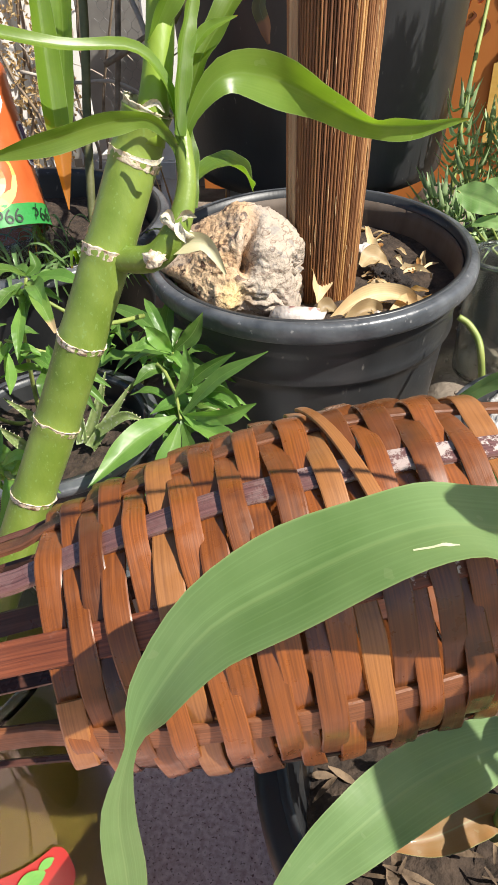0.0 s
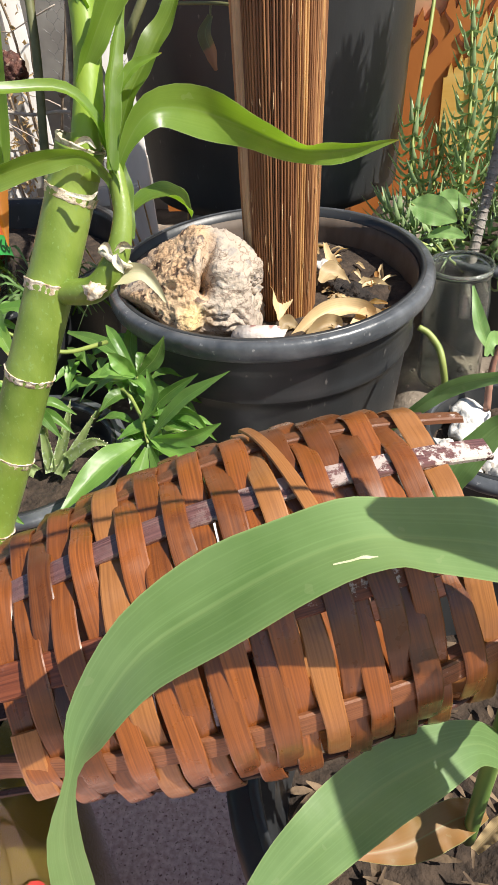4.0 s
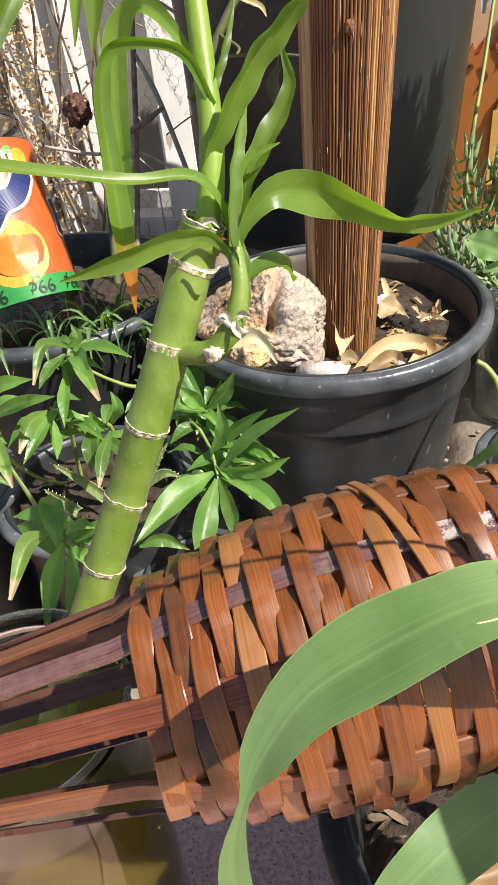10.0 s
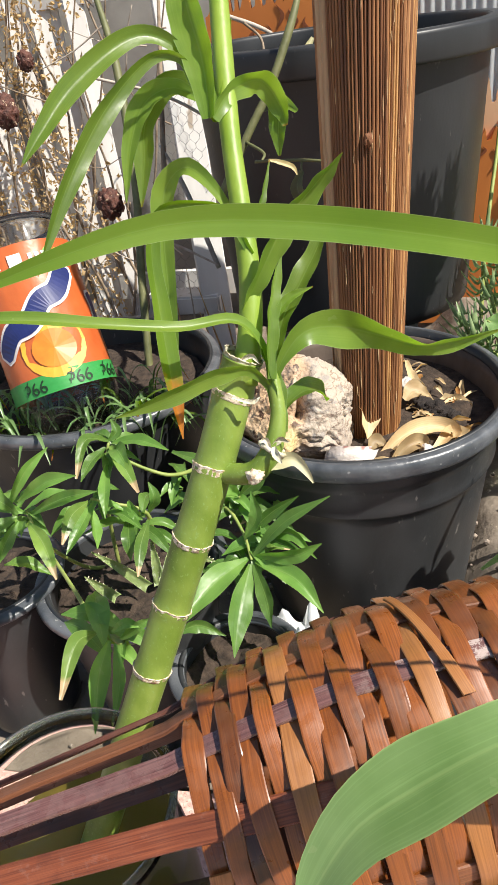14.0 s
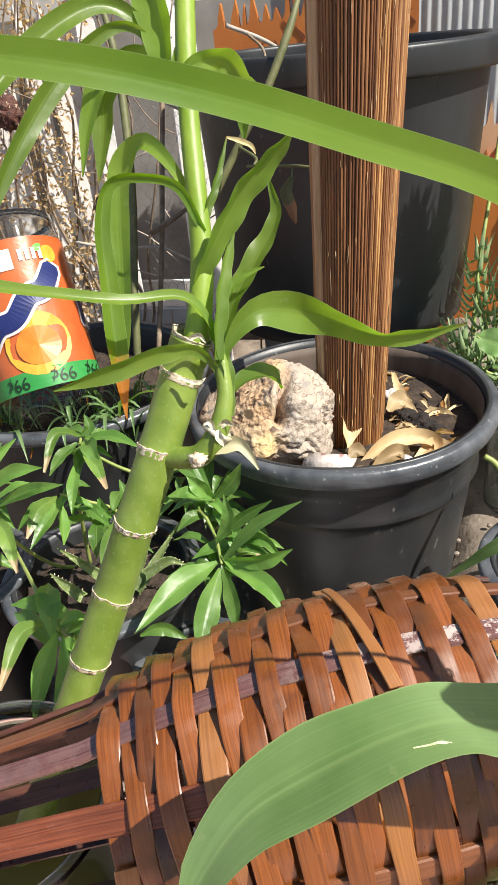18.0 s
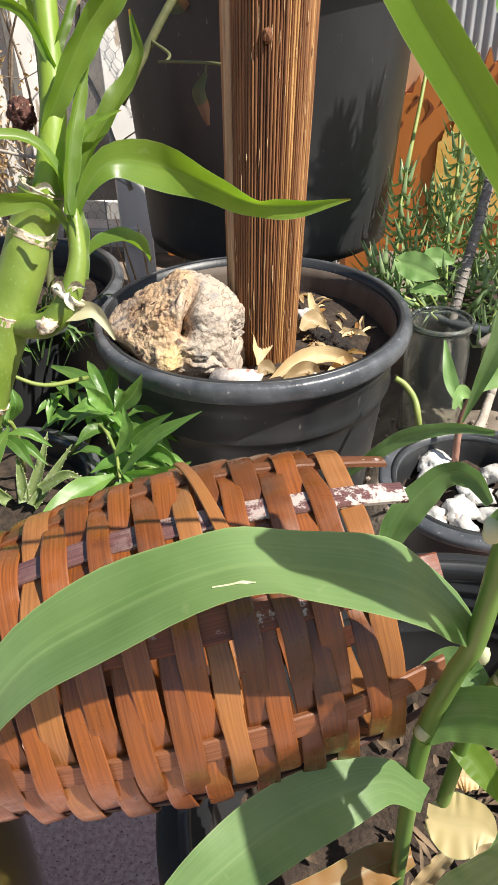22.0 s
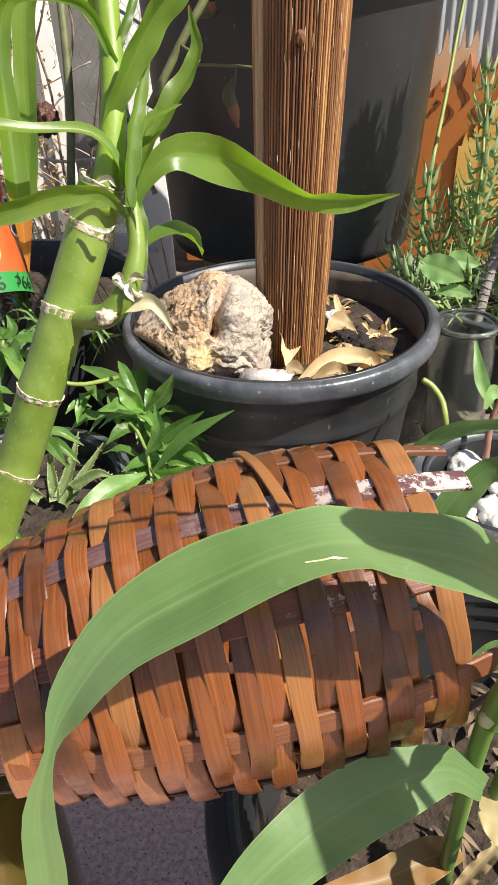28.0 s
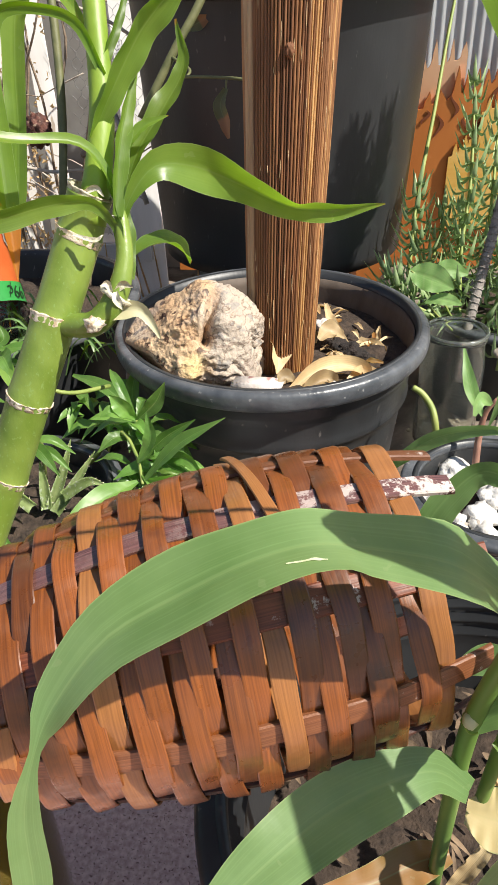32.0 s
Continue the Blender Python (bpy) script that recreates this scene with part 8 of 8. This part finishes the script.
for k, pts in enumerate((
    [(0.156, 0.2492, 0.1668), (0.1401, 0.2788, 0.2136), (0.1306, 0.3013, 0.2487), (0.1346, 0.3295, 0.2894)],
    [(0.1908, 0.2538, 0.1663), (0.1901, 0.2933, 0.2245), (0.1968, 0.3417, 0.2943), (0.1952, 0.4088, 0.3932)],
    [(0.1795, 0.2809, 0.1548), (0.1881, 0.3025, 0.1847), (0.1901, 0.3314, 0.2268), (0.1901, 0.3518, 0.2569)],
    [(0.2285, 0.2778, 0.1579), (0.2242, 0.3177, 0.2175), (0.2274, 0.3545, 0.271), (0.2303, 0.4076, 0.3483)],
    [(0.2493, 0.2501, 0.1846), (0.2587, 0.2901, 0.2414), (0.2661, 0.3182, 0.2811), (0.2695, 0.3496, 0.3266)],
    [(0.2898, 0.3311, 0.1699), (0.3, 0.3743, 0.2312), (0.3029, 0.4164, 0.2926), (0.3016, 0.4623, 0.3602)],
    [(0.1215, 0.2179, 0.1638), (0.1146, 0.2305, 0.1838), (0.1068, 0.2392, 0.1981), (0.1009, 0.2481, 0.2125)],
    [(0.2009, 0.2094, 0.1706), (0.1738, 0.2096, 0.1766), (0.1545, 0.2014, 0.1686), (0.1376, 0.2011, 0.1716)],
    # two unseen tall stems, added to cast their shadow on the tall pot
    [(0.26, 0.19, 0.16), (0.285, 0.185, 0.38), (0.272, 0.184, 0.513), (0.295, 0.196, 0.556), (0.316, 0.209, 0.613), (0.329, 0.217, 0.675)],
    [(0.27, 0.2, 0.16), (0.295, 0.183, 0.40), (0.283, 0.188, 0.594), (0.295, 0.185, 0.662)],
    [(0.2622, 0.2473, 0.142), (0.2527, 0.2698, 0.177), (0.2401, 0.288, 0.2063), (0.2315, 0.3027, 0.2297)],
    [(0.1308, 0.1889, 0.173), (0.1199, 0.1968, 0.1869), (0.1125, 0.2033, 0.198), (0.11, 0.2142, 0.2145)],
    [(0.1603, 0.1778, 0.1684), (0.1497, 0.1838, 0.1795), (0.1329, 0.1871, 0.1879), (0.1254, 0.1954, 0.2016)],
    [(0.2079, 0.1859, 0.1526), (0.2132, 0.1979, 0.169), (0.2254, 0.2088, 0.1825), (0.2295, 0.2206, 0.199)],
    [(0.2699, 0.1958, 0.1362), (0.262, 0.2061, 0.153), (0.267, 0.2219, 0.1752), (0.2738, 0.2341, 0.1918)],
    [(0.2254, 0.1388, 0.1333), (0.2302, 0.1539, 0.1545), (0.2324, 0.1632, 0.1677), (0.2396, 0.1731, 0.1808)],
    [(0.157, 0.3179, 0.1781), (0.1625, 0.3353, 0.2025), (0.1696, 0.353, 0.227), (0.17, 0.3697, 0.2516)],
)):
    needle_stem(pts, shrub, 70 + k)
mint = thing("mint_plant", (0.16, 0.22, 0.15), "crinkled broad green leaf among shoots", "plant")
for rows in (
    [(0.1214, 0.1698, 0.2364, 0.0019, 0.08, -0.88, 0.47), (0.1303, 0.1689, 0.2331, 0.0114, -0.12, -0.84, 0.53), (0.144, 0.163, 0.2306, 0.0158, -0.24, -0.79, 0.56), (0.1575, 0.1564, 0.2271, 0.0119, -0.26, -0.77, 0.58), (0.1684, 0.1496, 0.2237, 0.0012, -0.28, -0.75, 0.6)],
    [(0.1403, 0.1519, 0.2061, 0.0013, -0.31, -0.74, 0.59), (0.1521, 0.1508, 0.2109, 0.0059, -0.27, -0.72, 0.63), (0.1659, 0.1471, 0.2116, 0.0066, -0.22, -0.7, 0.68), (0.178, 0.1411, 0.2093, 0.0013, -0.2, -0.68, 0.71)],
    [(0.1527, 0.2491, 0.2031, 0.0021, 0.12, -0.83, 0.55), (0.1728, 0.2548, 0.2074, 0.0126, 0.12, -0.86, 0.5), (0.1969, 0.2549, 0.2025, 0.0021, 0.1, -0.88, 0.47)],
):
    part("leaf", blade(rows, 24, 12, 0.18, 0.1, len(mint.children)), M["mint_leaf"], mint)
for end in [(0.1227, 0.1696, 0.2358), (0.1416, 0.152, 0.206), (0.154, 0.2492, 0.2031)]:
    part("stalk", tube([end, (0.5 * end[0] + 0.095, 0.5 * end[1] + 0.09, end[2] - 0.03), (0.19, 0.18, 0.15)], [0.0012, 0.0014, 0.0016], 6, 12), M["stem_yellow"], mint)

branch = thing("ringed_branch", (0.1883, 0.1557, 0.148), "grey leafless ringed succulent branch", "branch")
BR = [(0.187, 0.1444, 0.1137), (0.191, 0.167, 0.1641), (0.2029, 0.1972, 0.2238), (0.2139, 0.221, 0.2744), (0.2288, 0.2621, 0.3496), (0.2367, 0.3054, 0.4115), (0.2419, 0.3553, 0.4839), (0.2462, 0.3911, 0.5356)]
part("limb", tube(BR, [0.0062, 0.0058, 0.0056, 0.0056, 0.0058, 0.0055, 0.0052, 0.005], 14, 60), M["grey_bark"], branch)
bl = smooth_line(BR, 60)
for i in range(2, 34, 1):
    part("ring", node_ring(Vector(bl[i]), Vector(bl[i + 1] - bl[i]), 0.0056, i * 0.9, 0.0007), M["grey_bark"], branch)
part("side_limb", tube([(0.2288, 0.2621, 0.3496), (0.233, 0.2546, 0.3557), (0.2361, 0.2531, 0.3617)], [0.005, 0.0045, 0.004], 10, 8), M["grey_bark"], branch)
for rows in ([(0.2388, 0.3267, 0.4426, 0.0019, -0.31, -0.89, 0.33), (0.229, 0.336, 0.4582, 0.0075, -0.3, -0.92, 0.24), (0.2206, 0.3377, 0.4625, 0.0087, 0.28, -0.88, 0.39), (0.2196, 0.3299, 0.4511, 0.0019, -0.1, -0.81, 0.57)], [(0.2417, 0.3342, 0.4529, 0.0019, 0.21, -0.85, 0.49), (0.2515, 0.3425, 0.4631, 0.0075, 0.13, -0.99, 0.06), (0.2615, 0.3368, 0.4526, 0.0019, -0.31, -0.93, 0.21)]):
    part("leaf", blade(rows, 14, 6, 0.3), M["bush_leaf"], branch)
for pts, r in (([(0.2181, 0.1297, 0.1573), (0.2403, 0.1311, 0.1727), (0.277, 0.1329, 0.1856)], 0.005), ([(0.2338, 0.1008, 0.1115), (0.2468, 0.1488, 0.1436), (0.2551, 0.1882, 0.1819), (0.2725, 0.2369, 0.2319)], 0.0048), ([(0.1918, 0.0435, 0.0718), (0.2175, 0.0606, 0.0916), (0.2338, 0.1008, 0.1115)], 0.0055)):
    part("side_limb", tube(pts, [r] * (len(pts) - 1) + [r * 0.8], 10, 20), M["twig_pale"], branch, "pale bare side limb")
thin = thing("thin_stem", (0.1316, 0.3055, 0.2189), "thin upright green stem", "stem")
part("stem", tube([(0.1284, 0.2946, 0.1856), (0.1358, 0.3466, 0.2783), (0.1497, 0.4051, 0.3614), (0.1601, 0.455, 0.4327), (0.169, 0.4926, 0.4861)], [0.0028, 0.0026, 0.0024, 0.0022, 0.002], 8, 24), M["stem_yellow"], thin)
hose = thing("yellow_stem", (0.1474, -0.0071, 0.1499), "curved yellow-green stem beside the pot", "stem")
part("stem", tube([(0.1237, 0.0088, 0.1783), (0.1333, 0.0064, 0.1727), (0.1428, -0, 0.1613), (0.1471, -0.0087, 0.1476), (0.1537, -0.0081, 0.1113), (0.1634, -0.013, 0.0664)], [0.003, 0.0032, 0.0034, 0.0034, 0.0034, 0.003], 10, 30), M["stem_yellow"], hose)

# ---- dry vines and twigs at the fence ----
vine = thing("dry_vine", (-0.6, 0.66, 0.02), "dead straw-coloured vine with twigs and pods", "dry vine")
rnd = random.Random(91)
for k in range(22):
    x = rnd.uniform(-0.86, -0.42)
    pts = [Vector((x, 0.64 + rnd.uniform(-0.03, 0.05), 0.0))]
    for i in range(5):
        pts.append(pts[-1] + Vector((rnd.uniform(-0.05, 0.05), rnd.uniform(-0.02, 0.02), rnd.uniform(0.08, 0.17))))
    part("twig", tube(pts, [0.0032, 0.003, 0.0026, 0.0022, 0.0018, 0.0012], 6, 24), M["twig"], vine)
for k in range(46):
    a = Vector((rnd.uniform(-0.86, -0.3), 0.62 + rnd.uniform(-0.04, 0.05), rnd.uniform(0.15, 0.65)))
    b = a + Vector((rnd.uniform(-0.12, 0.12), rnd.uniform(-0.03, 0.03), rnd.uniform(-0.06, 0.1)))
    c = (a + b) / 2 + Vector((0, 0, rnd.uniform(-0.02, 0.02)))
    part("twiglet", tube([a, c, b], [0.0014, 0.0012, 0.0008], 5, 8), M[("twig", "twig_pale")[k % 2]], vine)
bm = bmesh.new()
for k in range(1900):
    cx = rnd.choice((-0.82, -0.76, -0.7, -0.63, -0.58, -0.53))
    c = Vector((cx + rnd.gauss(0, 0.035), 0.63 + rnd.gauss(0, 0.025), rnd.uniform(0.05, 0.66)))
    for _ in range(2):
        c = c + Vector((rnd.gauss(0, 0.006), rnd.gauss(0, 0.004), rnd.gauss(0, 0.006)))
        d = Vector((rnd.uniform(-1, 1), rnd.uniform(-0.8, 0.8), rnd.uniform(-1, 0.6))).normalized() * rnd.uniform(0.002, 0.0065)
        n_ = Vector((rnd.uniform(-1, 1), -0.7, rnd.uniform(-1, 1)))
        bend = n_.normalized() * rnd.uniform(-0.004, 0.004)
        blade([(*(c - d), 0.0006, *n_), (*(c + bend), rnd.uniform(0.0012, 0.0036), *(n_ + d * 90)), (*(c + d), 0.0005, *n_)], 4, 2, 0.9, 0.5, k, bm=bm)
part("withered_leaves", bm, M["straw"], vine, "withered straw-coloured leaves")
for k, p in enumerate([(-0.4061, 0.4591, 0.3297), (-0.5597, 0.5024, 0.469), (-0.5445, 0.5809, 0.5293)]):
    part("seed_pod", move(lump((0.018, 0.019, 0.012)[k], 80 + k, 0.3, 1.3, 4, 3.4), Matrix.Translation(p)), M["pod"], vine, "dark brown dried seed pod")

stems = thing("bare_shrub", (-0.3, 0.45, 0.0), "upright bare green and brown branches", "shrub")
for pts, r, key in (
    ([(-0.3062, 0.2141, 0.1254), (-0.3111, 0.2761, 0.2655), (-0.3118, 0.3277, 0.3872), (-0.3304, 0.3919, 0.5176), (-0.3596, 0.4409, 0.6093)], 0.0055, "stem_olive"),
    ([(-0.2837, 0.2519, 0.1756), (-0.2842, 0.3304, 0.3014), (-0.2886, 0.4041, 0.4211), (-0.2931, 0.5108, 0.5938)], 0.0036, "twig"),
    ([(-0.2961, 0.328, 0.3224), (-0.2705, 0.3311, 0.3351), (-0.2417, 0.3376, 0.3516)], 0.004, "twig"),
    ([(-0.2208, 0.3449, 0.2569), (-0.2388, 0.3522, 0.3156), (-0.2618, 0.3765, 0.3648), (-0.2923, 0.3991, 0.4149)], 0.0035, "twig_pale"),
    ([(-0.3981, 0.3089, 0.3189), (-0.3373, 0.3174, 0.3047), (-0.2842, 0.3304, 0.3014), (-0.2158, 0.328, 0.2664)], 0.0022, "twig_pale"),
    ([(-0.3837, 0.4299, 0.5058), (-0.2926, 0.4364, 0.4745), (-0.2317, 0.4324, 0.4405), (-0.1861, 0.4211, 0.4017)], 0.0022, "twig_pale"),
    ([(-0.2218, 0.5682, 0.5561), (-0.1659, 0.5689, 0.5318), (-0.118, 0.5636, 0.5015)], 0.003, "twig_pale"),
    ([(-0.1533, 0.1297, 0.3986), (-0.1195, 0.1528, 0.4567), (-0.0966, 0.1706, 0.4936), (-0.0747, 0.1964, 0.5435), (-0.0649, 0.2186, 0.5751)], 0.0042, "stem_olive"),
    ([(-0.1078, 0.1107, 0.437), (-0.0837, 0.106, 0.4373), (-0.0444, 0.0934, 0.4362), (-0.024, 0.0942, 0.429)], 0.0014, "stem_olive"),
    ([(-0.0604, 0.0947, 0.436), (-0.0607, 0.0919, 0.4316), (-0.0601, 0.0892, 0.4271)], 0.0009, "stem_olive"),
    ([(-0.122, 0.1478, 0.4498), (-0.1022, 0.1309, 0.4409), (-0.1025, 0.1166, 0.4357)], 0.0016, "stem_olive"),
    ([(-0.1684, 0.4549, 0.5446), (-0.1466, 0.4476, 0.523), (-0.1429, 0.4267, 0.488)], 0.0018, "twig"),
):
    part("branch", tube(pts, [r] * (len(pts) - 1) + [r * 0.6], 8, 20), M[key], stems)
part("hanging_leaf", blade([(-0.0599, 0.0888, 0.429, 0.0023, 0.02, -0.7, 0.71), (-0.0641, 0.0776, 0.4181, 0.0056, -0.17, -0.76, 0.62), (-0.0584, 0.0686, 0.4048, 0.0054, -0.27, -0.86, 0.43), (-0.0545, 0.0619, 0.3926, 0.0014, -0.24, -0.88, 0.4)], 16, 6, 0.5, 0.2), M["leaf_hang"], stems, "half-withered hanging leaf")
part("hanging_leaf", blade([(-0.0706, 0.3601, 0.5232, 0.002, 0.36, -0.82, 0.44), (-0.0836, 0.3432, 0.502, 0.0067, 0.36, -0.82, 0.43), (-0.0979, 0.326, 0.481, 0.002, 0.37, -0.83, 0.42)], 12, 6, 0.5, 0.2), M["husk_green"], stems, "half-withered hanging leaf")
part("hanging_leaf", blade([(-0.1227, 0.2206, 0.4681, 0.0017, 0.37, -0.92, 0.12), (-0.1119, 0.2256, 0.4732, 0.0069, 0.37, -0.92, 0.12), (-0.0985, 0.2317, 0.4793, 0.0017, 0.36, -0.92, 0.12)], 12, 6, 0.5, 0.2), M["leaf_hang"], stems, "half-withered hanging leaf")
dead = thing("dry_stalks", (-0.3, 0.35, 0.0), "short dry stalks and grass at the pot's back", "dry grass")
rnd = random.Random(55)
for k in range(30):
    x, y = rnd.uniform(-0.5, -0.18), rnd.uniform(0.3, 0.55)
    b = Vector((x, y, -0.01))
    t = b + Vector((rnd.uniform(-0.05, 0.05), rnd.uniform(-0.03, 0.03), rnd.uniform(0.08, 0.22)))
    part("stalk", tube([b, (b + t) / 2 + Vector((rnd.uniform(-0.01, 0.01), 0, 0)), t], [0.002, 0.0017, 0.0008], 5, 6), M[rnd.choice(("straw", "twig_pale"))], dead)

# white stones on the ground in front of the big pot
for k, (x, y, z) in enumerate([(-0.0645, -0.1977, 0.1366), (-0.0311, -0.18, 0.1324), (-0.0117, -0.1863, 0.1344), (0.0389, -0.1659, 0.1459), (-0.0457, -0.2143, 0.1419)]):
    single("white_stone", move(lump(0.016, 90 + k, 0.3, 0.7, 3, 1.8), Matrix.Translation((x, y, 0.006))), M["pebble"], "white stone lying on the ground by the pot", "stone", group="white ground stones")
# crumpled bag behind the torch
bag = lump(0.036, 5.3, 0.55, 1.0, 5, 2.6)
for v in bag.verts:
    q = v.co * 60
    v.co += v.co.normalized() * (0.004 * abs(noise.noise(q)) + 0.0025 * abs(noise.noise(q * 2.3)))
    v.co.z = max(v.co.z * 1.5, -0.045)
BAG = (-0.0511, -0.1918, 0.1267)
single("plastic_bag", move(bag, Matrix.Translation((BAG[0], BAG[1] + 0.015, 0.045))), M["bag"], "crumpled white plastic bag on the ground", "bag")
# grit on the floor
bm = bmesh.new()
rnd = random.Random(66)
for k in range(800):
    x, y = rnd.uniform(-0.45, 0.45), rnd.uniform(-0.25, 0.3)
    r_ = min(1, max(0, (x - 0.06) / 0.08)) * min(1, max(0, (y + 0.2) / 0.08))
    g = bmesh.ops.create_icosphere(bm, subdivisions=1, radius=rnd.uniform(0.001, 0.005), matrix=Matrix.Translation((x, y, -0.008 + 0.06 * r_ * r_ * (3 - 2 * r_))))
single("grit", bm, M["pebble_brown"], "scattered brown grit and small stones", "grit", kind="stuff", smooth=False)
